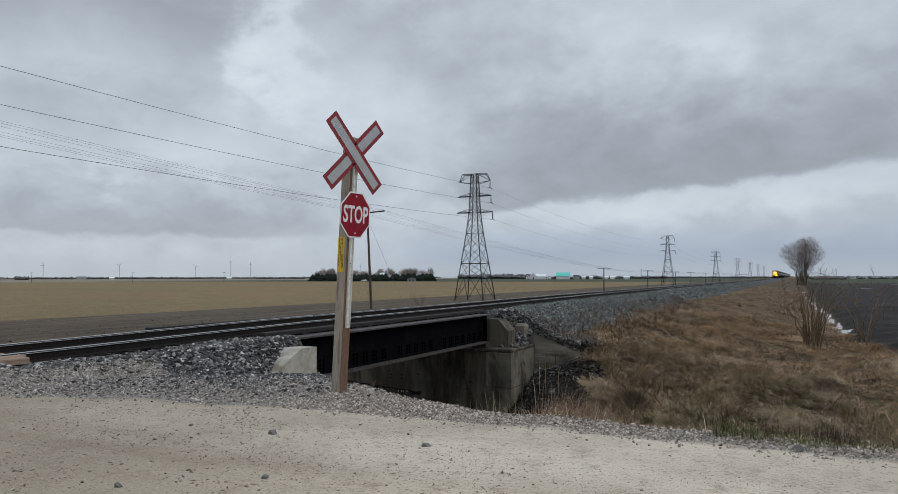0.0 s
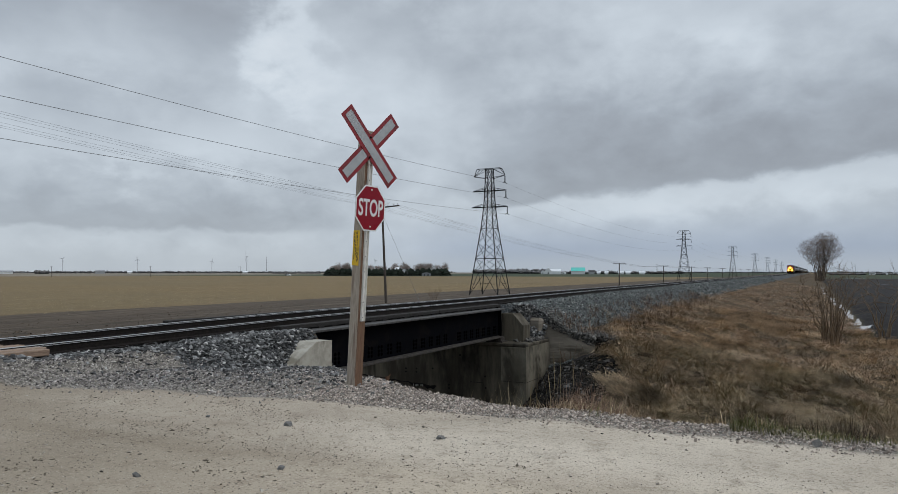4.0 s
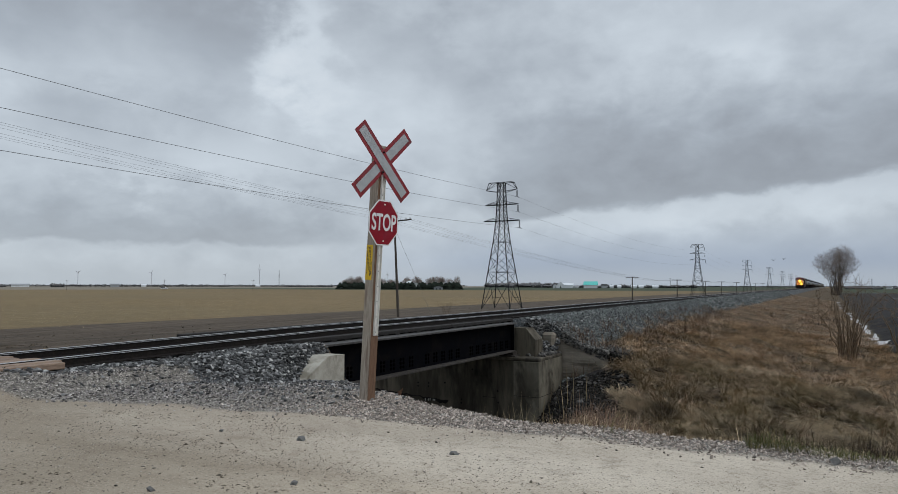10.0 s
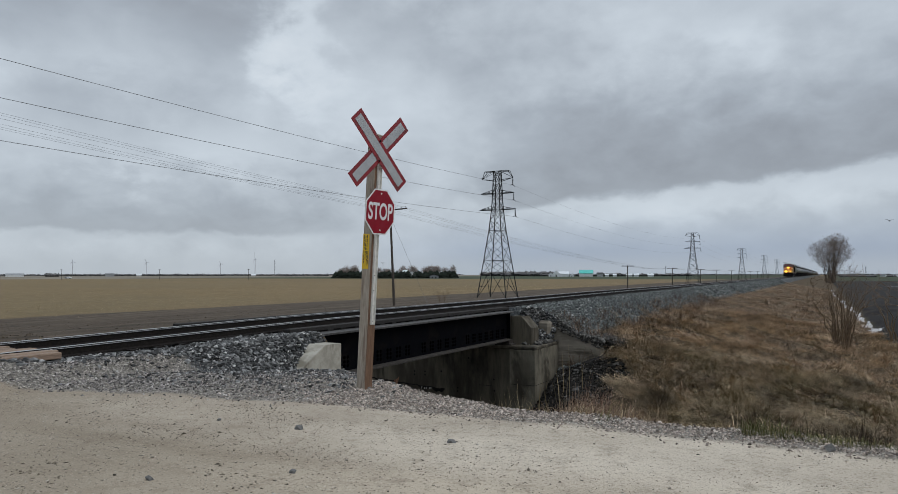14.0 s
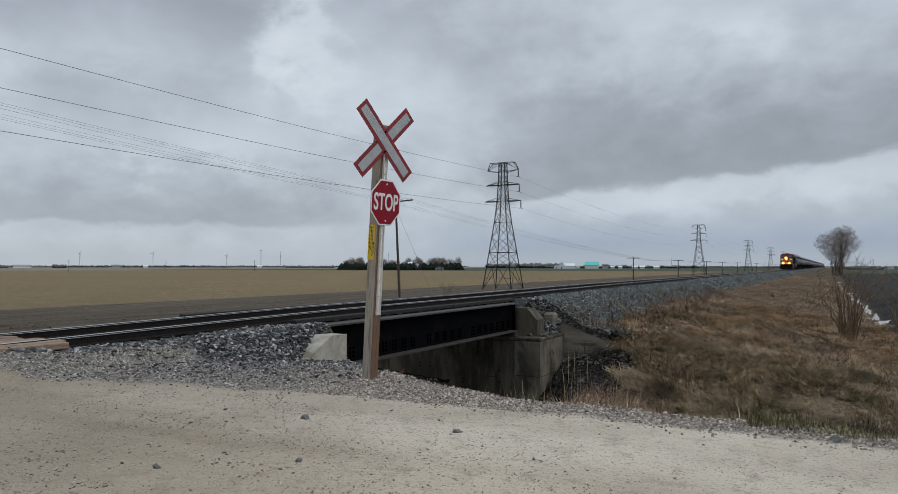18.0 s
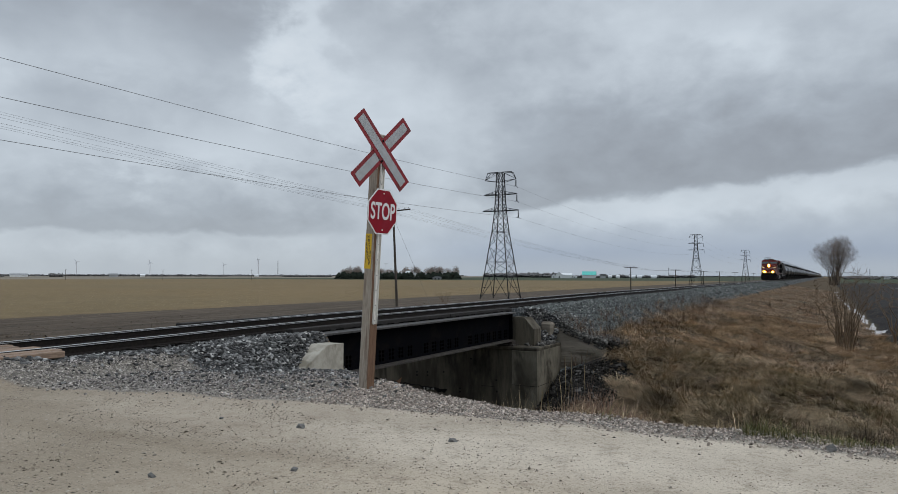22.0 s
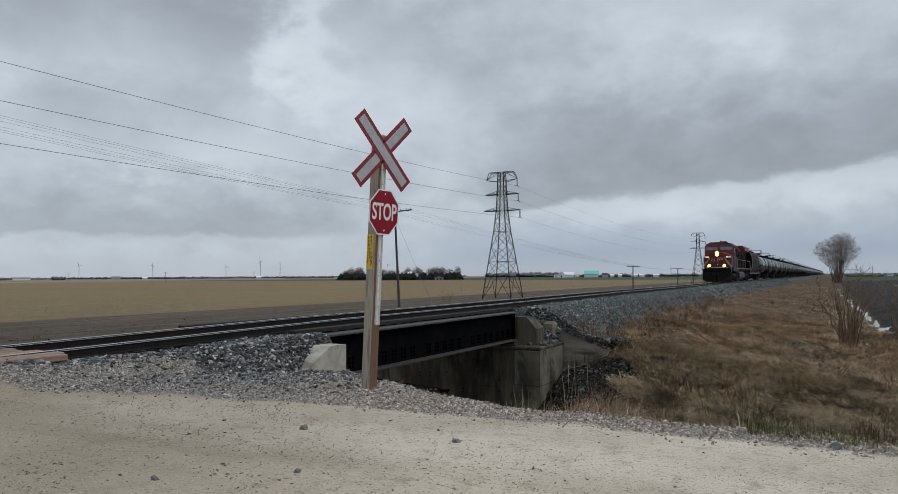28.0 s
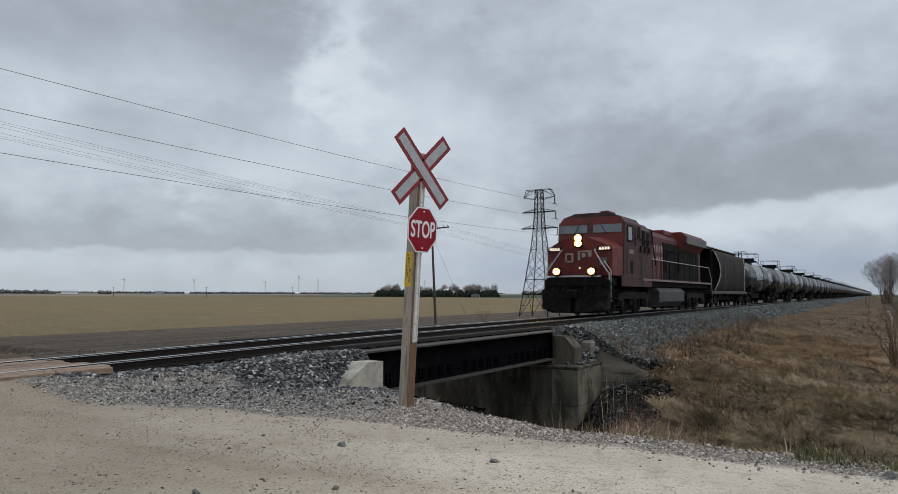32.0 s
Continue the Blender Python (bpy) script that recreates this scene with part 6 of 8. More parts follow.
def shrub(x, y, label, count, height, wide, lean, n):
    ends = in_ball(rng, count, (0, 0, height * 0.74), (wide * lean, wide * lean, height * 0.26), 0.4)
    stems = fan(rng, ends, 0.42, 1.5, 0.05)
    g = in_ball(rng, n, (0, 0, height * 0.68), (wide, wide, height * 0.42), 0.5)
    keep = np.linalg.norm(g[:, :2], axis=1) < 0.25 + g[:, 2] * wide / height * 1.1
    full_tree("shrub", x, y, label, rng, stems, 0.0, g[keep], 0.0065, 2, 0.6, bush_bark, bush_bark, "shrub", stem_r=0.06)


shrub(0.68, 39.2, "bare brown shrub of many thin stems in dry grass", 30, 3.7, 1.9, 0.85, 300)
shrub(3.4, 46.0, "bare brown shrub with long arching boughs in dry grass", 9, 3.6, 2.9, 1.0, 90)
bare_tree("shrub", -36.5, 66.5, "low bare shrub beside a line pole", rng, 6, 2.4, 0.4, 2, 2, 0.4, 0.02, bush_bark, "shrub")


def conifer_mesh(rng, h, r):
    """A dense evergreen of drooping sprays."""
    v, f = [], []
    for k in range(150):
        t = rng.uniform(0.03, 1.0) ** 0.9
        rad = r * (1 - t) ** 0.75 * rng.uniform(0.75, 1.1)
        a = rng.uniform(0, 6.2831853)
        tip = np.array((math.cos(a) * rad, math.sin(a) * rad, h * t - rng.uniform(0.2, 0.6)))
        root = np.array((math.cos(a) * rad * 0.2, math.sin(a) * rad * 0.2, h * min(t + 0.06, 1)))
        side = np.array((-math.sin(a), math.cos(a), 0)) * (0.25 + 0.42 * (1 - t)) * r * 0.5
        i = len(v)
        v += [root, tip + side, tip - np.array((0, 0, 0.5)), tip - side]
        f += [(i, i + 1, i + 2, i + 3)]
    return soup("crown", np.array(v), np.array(f), needle)


CONIFERS = [conifer_mesh(rng, 8.5, 2.6) for _ in range(4)]
CTRUNK = MB().tube((0, 0, 0), (0, 0, 7), 0.2, 6, 0.05).mesh("trunk", bark)


def conifer(x, y, s, label="dark green evergreen in a farm shelter belt", group="shelter belt evergreens"):
    t = thing("evergreen", pose(x, y, FIELD, 0, 0, random.uniform(0, 360)), label, "tree", group)
    t.scale = (s * 1.7, s * 1.7, s * 0.7)
    part("trunk", CTRUNK, bark, t)
    part("crown", random.choice(CONIFERS), needle, t)


FARM_A, FARM_B = Vector((-395, 515)), Vector((-298, 565))
for i in range(170):
    p = FARM_A.lerp(FARM_B, i / 169)
    if 0.62 < i / 169 < 0.67 or random.random() < 0.06:
        continue
    conifer(p.x + random.uniform(-4, 4), p.y + random.uniform(-6, 6), random.uniform(0.75, 1.25))
proto = full_tree("shelter_tree", -350, 560, "bare deciduous tree in a farm shelter belt", rng, [[(0, 0, 0), (0.1, 0.1, 2), (0.0, 0.3, 4.5)], [(0.2, 0, 0), (0.9, 0.1, 2.5), (1.4, -0.3, 5)]], 0, in_ball(rng, 170, (0.4, 0, 7.4), (3.6, 3.6, 3.8)), 0.045, 2, 1.1, twig_bark, twig_bark, "tree", "shelter belt trees", FIELD, 0.2, 0.04)
for i in range(46):
    p = FARM_A.lerp(FARM_B, random.uniform(-0.05, 1.0))
    t = copy_thing(proto, pose(p.x + random.uniform(-8, 2), p.y + 14 + random.uniform(-4, 12), FIELD, 0, 0, random.uniform(0, 360)))
    t.scale = (1, 1, random.uniform(0.75, 1.15))

# ---- farm buildings ----
wall_white = mat("wall_white", (0.72, 0.74, 0.75), (0.64, 0.66, 0.67), 0.8, 0.7, 0, 0.05, spread=0.1)
wall_grey = mat("wall_grey", (0.36, 0.37, 0.38), (0.3, 0.31, 0.32), 0.8, 0.7, 0, 0.05, spread=0.1)
roof_white = mat("roof_white", (0.70, 0.73, 0.76), (0.62, 0.65, 0.68), 0.6, 0.6, 0, 0.05)
roof_grey = mat("roof_grey", (0.23, 0.24, 0.25), (0.19, 0.2, 0.21), 0.6, 0.7, 0, 0.05, spread=0.2)
roof_teal = mat("roof_teal", (0.09, 0.52, 0.46), (0.075, 0.45, 0.4), 0.5, 0.5, 0, 0.05)
dark_door = mat("dark_door", (0.03, 0.032, 0.035), (0.04, 0.042, 0.045), 1, 0.7, 0, 0)


def barn(x, y, w, d, h, ridge, turn, walls, roof, label, category="barn", doors=2):
    b = thing("barn", pose(x, y, FIELD, 0, 0, turn), label, category, "farm buildings")
    part("wall", MB().prism([(-w / 2, 0), (-w / 2, h), (0, h + ridge * 0.97), (w / 2, h), (w / 2, 0)], "y", -d / 2, d / 2), walls, b)
    for s in (-1, 1):
        n = Vector((s * ridge, 0, w / 2)).normalized() * 0.2
        a, c = Vector((0, 0, h + ridge)), Vector((s * (w / 2 + 0.5), 0, h - ridge * 1.0 / w))
        pts = [a, c, c + n, a + n]
        part("roof", MB().add([(p.x, -d / 2 - 0.4, p.z) for p in pts] + [(p.x, d / 2 + 0.4, p.z) for p in pts], [(0, 1, 2, 3), (7, 6, 5, 4), (0, 4, 5, 1), (1, 5, 6, 2), (2, 6, 7, 3), (3, 7, 4, 0)]), roof, b)
    for k in range(doors):
        yy = (k - (doors - 1) / 2) * d / max(doors, 1)
        part("door", MB().box((w / 2 + 0.05, yy, h * 0.38), (0.12, min(4.0, d * 0.2), h * 0.76)), dark_door, b)
        part("door", MB().box(((k - (doors - 1) / 2) * w * 0.4, -d / 2 - 0.05, h * 0.33), (w * 0.16, 0.12, h * 0.66)), dark_door, b)
    return b


def dome_bin(x, y, r, h, label):
    s = thing("grain_bin", pose(x, y, FIELD), label, "silo", "farm buildings")
    part("wall", MB().lathe([(r, 0), (r, h)], "z", 20), wall_white, s, smooth=True)
    part("dome", MB().lathe([(r * 1.03, h), (r * 0.9, h + r * 0.35), (r * 0.55, h + r * 0.62), (r * 0.2, h + r * 0.72)], "z", 20), roof_white, s, smooth=True)


dome_bin(-342, 552, 3.1, 5.6, "white domed grain bin among the trees")
barn(-337, 556, 7, 10, 4.2, 2.2, 30, wall_white, roof_grey, "white farmhouse beside the shelter belt", "house")
barn(-312, 553, 8, 12, 2.2, 1.2, 30, roof_grey, dark_door, "low dark shed at the end of the shelter belt", "shed")
barn(-378, 1043, 6.8, 9, 3.8, 2, 20, wall_white, roof_white, "small white farm shed", "shed", 1)
barn(-370, 1046, 10.5, 13.5, 4.9, 4.9, 18, wall_white, roof_white, "white barn with a high rounded roof", "barn", 1)
barn(-360, 1050, 12, 18, 4.5, 3.4, 105, wall_white, roof_white, "long white machinery barn")
barn(-348, 1056, 6, 6.8, 2.2, 1.5, 10, wall_white, roof_white, "small white farm shed", "shed", 1)
barn(-328, 1066, 15, 21, 5.2, 5.2, 105, wall_white, roof_teal, "white barn with a bright teal metal roof")
barn(-309, 1075, 7.5, 9, 4.5, 1.9, 105, wall_grey, dark_door, "dark lean-to beside the teal barn", "shed", 1)
for x, y, w in ((-299, 1080, 9), (-288, 1085, 9), (-268, 1096, 14), (-258, 1100, 12), (-238, 1109, 15)):
    barn(x, y, 6, w * 0.6, 2.8, 1.7, 100, wall_white, roof_white, "far white farm building on the horizon", "barn", 1)
for x, y, w in ((-1298, 748, 28),):
    barn(x, y, 12, w, 3.4, 2.4, -32, wall_white, roof_grey, "long white barn far across the field", "barn", 0)
barn(-1215, 880, 9, 16, 4, 2.2, -35, wall_grey, roof_grey, "grey barn far across the field", "barn", 0)
for x, y in ((-1250, 1302), (-1420, 1105)):
    barn(x, y, 7, 11, 3.2, 2.0, -38, wall_white, roof_white, "white building on the far horizon", "barn", 0)
for x, y in ((80, 1045), (93, 1052), (109, 1060), (66, 1038)):
    barn(x, y, 5, 6, 2.2, 1.6, random.uniform(0, 90), wall_white, roof_grey, "white farmhouse on the far horizon", "house", 1)


# ---- far woods along the horizon ----
def far_woods():
    rng = np.random.default_rng(5)
    V, F = [], []
    ico = np.array([(0, 0, 0.62), (0.9, 0, 0.1), (0.28, 0.85, 0.1), (-0.72, 0.5, 0.1), (-0.72, -0.5, 0.1), (0.28, -0.85, 0.1), (0, 0, -1)])
    tri = [(0, 1, 2), (0, 2, 3), (0, 3, 4), (0, 4, 5), (0, 5, 1), (6, 2, 1), (6, 3, 2), (6, 4, 3), (6, 5, 4), (6, 1, 5)]

    def clump(x, y, w, h):
        k = len(V)
        s = np.array((w * 1.4, w * 1.4, h * 0.6)) * rng.uniform(0.7, 1.3, 3)
        for p in ico + rng.normal(0, 0.18, ico.shape):
            q = p * s + (x, y, FIELD + h * 0.5)
            V.append(q)
        F.extend([(a + k, b + k, c + k) for a, b, c in tri])

    def belt(a0, a1, dist, h, count, wide=0.6):
        for _ in range(count):
            a = radians(rng.uniform(a0, a1))
            d = dist * rng.uniform(0.97, 1.06)
            clump(math.sin(a) * d, math.cos(a) * d, h * wide, h * rng.uniform(0.55, 1.0))

    belt(-75, -40, 2300, 5, 1300)
    belt(-75, -27, 3300, 8, 1100)
    belt(-25.5, -19.5, 1500, 11, 260)
    belt(-21, -9, 1350, 6.5, 260)
    belt(-14, 20, 2600, 6, 900)
    belt(-41.8, -38, 1500, 5, 160, 0.35)
    belt(-58.2, -57.35, 1400, 6.5, 160, 0.28)
    belt(-62.5, -60.9, 1500, 6, 120, 0.3)
    belt(-64.5, -61.3, 1500, 8.5, 120, 0.3)
    belt(-57.2, -46.0, 1900, 6.5, 260, 0.4)
    belt(1.0, 3.2, 900, 3.2, 90)
    belt(3.8, 7.5, 1000, 3.0, 60)
    for a in (-23.6, -21.4, -14.6, -17.4):
        belt(a - 0.2, a + 0.25, 1300, 7, 16)
    ob = new("far_woods", soup("far_woods", np.array(V), np.array(F), woods))
    tagged(ob, "grey leafless woods and hedges along the horizon", "woods", kind="stuff")


far_woods()


# ---- wind turbines and masts ----
turbine_white = mat("turbine_white", (0.56, 0.58, 0.61), (0.52, 0.54, 0.57), 1, 0.5, 0, 0)
SPINNERS = []


def turbine(az, dist, hub, blade, turn, start, rate):
    x, y = math.sin(radians(az)) * dist, math.cos(radians(az)) * dist
    t = thing("wind_turbine", pose(x, y, FIELD, 0, 0, turn), "distant pale wind turbine on the horizon", "wind turbine", "wind turbines")
    part("tower", MB().tube((0, 0, 0), (0, 0, hub), 1.8, 10, 1.2), turbine_white, t, smooth=True)
    part("nacelle", MB().box((0, 1.5, hub + 1), (3.2, 8, 3.2), bevel=0.5), turbine_white, t)
    rotor = part("rotor", MB().lathe([(1.4, -3.6), (1.2, -4.6), (0.4, -5.2)], "y", 10), turbine_white, t, at=pose(0, 0, hub + 1, 0, start, 0))
    for k in range(3):
        b = MB().prism([(-1.1, 1.0), (-1.9, blade * 0.22), (-0.25, blade), (0.25, blade), (1.2, blade * 0.2), (1.0, 1.0)], "y", -4.4, -3.8)
        part("blade", b, turbine_white, rotor, at=pose(0, 0, 0, 0, 120 * k, 0))
    if rate:
        SPINNERS.append((rotor, hub + 1, start, rate))


turbine(-43.7, 3300, 74, 32, -40, 20, 50)
turbine(-56.5, 3900, 66, 17, 40, 0, 42)
turbine(-51.6, 3900, 66, 17, 35, 50, 46)
turbine(-46.3, 4100, 62, 16, 45, 80, 44)
turbine(-33.6, 4200, 70, 17, 30, 30, 45)
for az, dist, h in ((-42.2, 2800, 62), (1.6, 2600, 30), (2.6, 2600, 28), (-11.0, 2500, 32)):
    x, y = math.sin(radians(az)) * dist, math.cos(radians(az)) * dist
    m = thing("radio_mast", pose(x, y, FIELD), "distant thin lattice mast on the horizon", "mast", "far masts")
    lat = MB()
    for k in range(3):
        a = 2.0944 * k
        lat.tube((1.4 * math.cos(a), 1.4 * math.sin(a), 0), (1.2 * math.cos(a), 1.2 * math.sin(a), h), 0.2, 4)
    for k in range(14):
        lat.tube((-1.4, 0, h * k / 14), (1.4, 0, h * (k + 1) / 14), 0.16, 4)
    part("lattice", lat, lattice_steel, m)
# lone poles of the far road
for x, y in ((-470, 303), (-408, 334), (-352, 362)):
    p = thing("line_pole", pose(x, y, FIELD), "far wooden pole beside a country road", "utility pole", "far road poles")
    part("shaft", MB().tube((0, 0, 0), (0, 0, 7.5), 0.14, 6, 0.1), pole_wood, p)
    part("crossarm", MB().box((0, 0, 7.0), (1.4, 1.4, 0.14)), pole_wood, p)


# ---- a pickup on the far road ----
def pickup():
    c = thing("pickup_truck", pose(-500, 300, FIELD), "white and dark pickup truck on a far country road", "truck")
    part("body", MB().box((0, 0, 0.75), (1.9, 5.4, 0.75), bevel=0.12), wall_white, c)
    part("cab", MB().prism([(-1.6, 1.1), (-0.9, 1.85), (0.7, 1.85), (1.1, 1.1)], "x", -0.85, 0.85), wall_white, c)
    part("bed_cover", MB().box((0, 1.85, 1.35), (1.9, 1.9, 0.9), bevel=0.1), dark_door, c, "dark box in the bed")
    part("window", MB().prism([(-1.35, 1.2), (-0.85, 1.75), (0.6, 1.75), (0.85, 1.2)], "x", -0.87, 0.87), loco_glass, c)
    for x in (-0.85, 0.85):
        for y in (-1.7, 1.7):
            part("wheel", MB().lathe([(0.2, -0.12), (0.38, -0.12), (0.38, 0.12), (0.2, 0.12)], "x", 14, (x, y, 0.38)), dark_door, c)
    return c


PICKUP = pickup()

# ---- snow left in the ditch, puddles on the ploughed field ----
snow_white = mat("snow_white", (0.5, 0.5, 0.51), (0.38, 0.37, 0.37), 3, 0.8, 0, 0.3, c3=(0.22, 0.19, 0.16), stain=1.6)
ice_grey = mat("ice_grey", (0.5, 0.52, 0.55), (0.42, 0.44, 0.47), 0.5, 0.15, 0, 0.02)


def patch(name, x, y, rx, ry, material, label, category, seed, lift=0.05):
    r = np.random.default_rng(seed)
    n, rings = 40, 4
    ph = r.uniform(0, 6.28, 4)
    v, f = [], []
    for j in range(rings + 1):
        for i in range(n):
            a = 6.2831853 * i / n
            e = 1 + 0.28 * math.sin(3 * a + ph[0]) + 0.2 * math.sin(5 * a + ph[1]) + 0.14 * math.sin(9 * a + ph[2])
            px, py = x + rx * e * math.cos(a) * j / rings, y + ry * e * math.sin(a) * j / rings
            v.append((px, py, float(land(px, py)) + lift * (1 - (j / rings) ** 2) + (0.02 if j < rings else -0.05)))
    for j in range(rings):
        f += [(j * n + i, j * n + (i + 1) % n, (j + 1) * n + (i + 1) % n, (j + 1) * n + i) for i in range(n)]
    tagged(new(name, soup(name, v, f, material, True)), label, category, name + " patches")


srng = np.random.default_rng(77)
k = 0
for y in (51, 56, 60, 63, 67, 71, 76, 82, 88, 95, 103, 112, 124, 140, 160, 185):
    for j in range(2):
        yy = y + srng.uniform(-2, 2)
        patch("snow", float(np.interp(yy, [50, 60, 80, 120, 190], [3.1, 2.85, 2.5, 2.0, 1.6])) + srng.uniform(-0.28, 0.28), yy, srng.uniform(0.1, 0.24) * (1 + yy / 250) * (1.3 if yy < 62 else 1.0), srng.uniform(0.9, 2.3) * yy / 60, snow_white, "strip of dirty melting snow in the ditch", "snow", k)
        k += 1
for x, y, rx, ry in ((1.35, 49.5, 0.09, 0.8), (1.2, 52, 0.08, 0.7), (1.1, 55, 0.1, 1.2)):
    patch("snow", x, y, rx, ry, snow_white, "strip of dirty melting snow in the ditch", "snow", k)
    k += 1
for k, (x, y, rx, ry) in enumerate(((19, 403, 5, 4), (17, 226, 2.0, 1.2), (41, 350, 5, 3))):
    patch("puddle", x, y, rx, ry, ice_grey, "shallow pale puddle on the dark ploughed field", "puddle", 40 + k, 0.0)


# ---- loose stone and grass ----
ICO_V = np.array([(0, 0, 1), (0.894, 0, 0.447), (0.276, 0.851, 0.447), (-0.724, 0.526, 0.447), (-0.724, -0.526, 0.447), (0.276, -0.851, 0.447), (0.724, 0.526, -0.447), (-0.276, 0.851, -0.447), (-0.894, 0, -0.447), (-0.276, -0.851, -0.447), (0.724, -0.526, -0.447), (0, 0, -1)])
ICO_F = np.array([(0, 1, 2), (0, 2, 3), (0, 3, 4), (0, 4, 5), (0, 5, 1), (1, 6, 2), (2, 7, 3), (3, 8, 4), (4, 9, 5), (5, 10, 1), (6, 7, 2), (7, 8, 3), (8, 9, 4), (9, 10, 5), (10, 6, 1), (11, 7, 6), (11, 8, 7), (11, 9, 8), (11, 10, 9), (11, 6, 10)])


OCT_V = np.array([(1, 0, 0), (-1, 0, 0), (0, 1, 0), (0, -1, 0), (0, 0, 1), (0, 0, -1)], float)
OCT_F = np.array([(0, 2, 4), (2, 1, 4), (1, 3, 4), (3, 0, 4), (2, 0, 5), (1, 2, 5), (3, 1, 5), (0, 3, 5)])


def rocks(name, pts, size, material, label, category, rng, flat=0.7, sink=0.2, shape=0.28, simple=False):
    """Angular stones, one island each, lying on the ground at the points (n, 2) or (n, 3)."""
    n = len(pts)
    s = size[0] + (size[1] - size[0]) * rng.uniform(0, 1, n) ** 2.2
    V0, F0 = (OCT_V, OCT_F) if simple else (ICO_V, ICO_F)
    k = len(V0)
    v = V0[None] * (1 + rng.normal(0, shape, (n, k, 1))) + rng.normal(0, 0.22 if simple else 0.10, (n, k, 3))
    v = v * rng.uniform(0.6, 1.25, (n, 1, 3)) * (1, 1, flat)
    a = rng.uniform(0, 6.283, n)
    b = rng.normal(0, 0.5, n)
    ca, sa, cb, sb = np.cos(a)[:, None], np.sin(a)[:, None], np.cos(b)[:, None], np.sin(b)[:, None]
    x, y, z = v[..., 0], v[..., 1], v[..., 2]
    y, z = y * cb - z * sb, y * sb + z * cb
    x, y = x * ca - y * sa, x * sa + y * ca
    v = np.stack([x, y, z], -1) * s[:, None, None] * 0.5
    z0 = land(pts[:, 0], pts[:, 1]) if pts.shape[1] == 2 else pts[:, 2]
    v += np.stack([pts[:, 0], pts[:, 1], z0 + s * (0.5 * flat - sink)], -1)[:, None]
    f = (F0[None] + np.arange(n)[:, None, None] * k).reshape(-1, 3)
    ob = new(name, soup(name, v.reshape(-1, 3), f, material))
    return tagged(ob, label, category, kind="stuff")


ballast_mix = pieces("ballast_mix", [(0.0, (0.016, 0.016, 0.016)), (0.4, (0.056, 0.057, 0.058)), (0.72, (0.14, 0.141, 0.141)), (0.9, (0.27, 0.272, 0.27)), (1.0, (0.55, 0.54, 0.52))])
ballast_blue = pieces("ballast_blue", [(0.0, (0.046, 0.052, 0.051)), (0.5, (0.118, 0.131, 0.128)), (0.9, (0.21, 0.223, 0.216)), (1.0, (0.42, 0.42, 0.4))])
gravel_mix = pieces("gravel_mix", [(0.0, (0.128, 0.106, 0.092)), (0.4, (0.298, 0.25, 0.214)), (0.75, (0.485, 0.412, 0.355)), (1.0, (0.69, 0.61, 0.54))])
gravel_grey = pieces("gravel_grey", [(0.0, (0.047, 0.042, 0.041)), (0.4, (0.148, 0.135, 0.129)), (0.75, (0.285, 0.26, 0.246)), (1.0, (0.64, 0.595, 0.565))])
road_mix = pieces("road_mix", [(0.0, (0.07, 0.062, 0.055)), (0.3, (0.19, 0.165, 0.135)), (0.7, (0.31, 0.275, 0.23)), (1.0, (0.48, 0.44, 0.38))])
road_grit = pieces("road_grit", [(0.0, (0.085, 0.068, 0.052)), (0.6, (0.18, 0.146, 0.11)), (0.85, (0.26, 0.22, 0.17)), (1.0, (0.5, 0.45, 0.38))])
riprap = pieces("riprap", [(0.0, (0.006, 0.006, 0.006)), (0.75, (0.024, 0.022, 0.02)), (0.95, (0.065, 0.06, 0.055)), (1.0, (0.16, 0.155, 0.15))], 0.95, 0.04)

rubble_dark = pieces("rubble_dark", [(0.0, (0.02, 0.019, 0.018)), (0.6, (0.07, 0.066, 0.06)), (1.0, (0.22, 0.21, 0.19))])


def scatter(n, x0, x1, y0, y1, keep, rng):
    p = np.stack([rng.uniform(x0, x1, n), rng.uniform(y0, y1, n)], -1)
    return p[keep(p[:, 0], p[:, 1])]


rng = np.random.default_rng(21)
# ballast beside the near rail and between the rails
p = scatter(17000, -10.5, -8.7, 5.6, 12.2, lambda x, y: (x < -9.05 - 0.3 * rng.normal(0, 0.5, len(x)) - 1.2 * smooth(y, 9.4, 7.6)) & (y > road_edge(x) + 0.55), rng)
rocks("ballast", p, (0.032, 0.12), ballast_mix, "dark angular track ballast with some white stones", "ballast", rng, flat=0.55)
p = scatter(9000, -13.6, -10.3, 6.6, 12.2, lambda x, y: y > 6.9, rng)
rocks("ballast", p, (0.035, 0.08), ballast_mix, "dark angular track ballast between the rails", "ballast", rng, sink=0.3, simple=True)
p = scatter(34000, -10.4, -7.9, 24.7, 62, lambda x, y: rng.uniform(0, 1, len(x)) < np.clip(26 / y, 0, 1), rng)
rocks("ballast", p, (0.05, 0.12), ballast_blue, "blue-grey crushed stone ballast on the dam", "ballast", rng, simple=True)
p = scatter(16000, -10.4, -8.0, 60, 190, lambda x, y: rng.uniform(0, 1, len(x)) < np.clip(70 / y, 0, 1), rng)
rocks("ballast", p, (0.12, 0.26), ballast_blue, "blue-grey crushed stone ballast farther along the dam", "ballast", rng, simple=True)
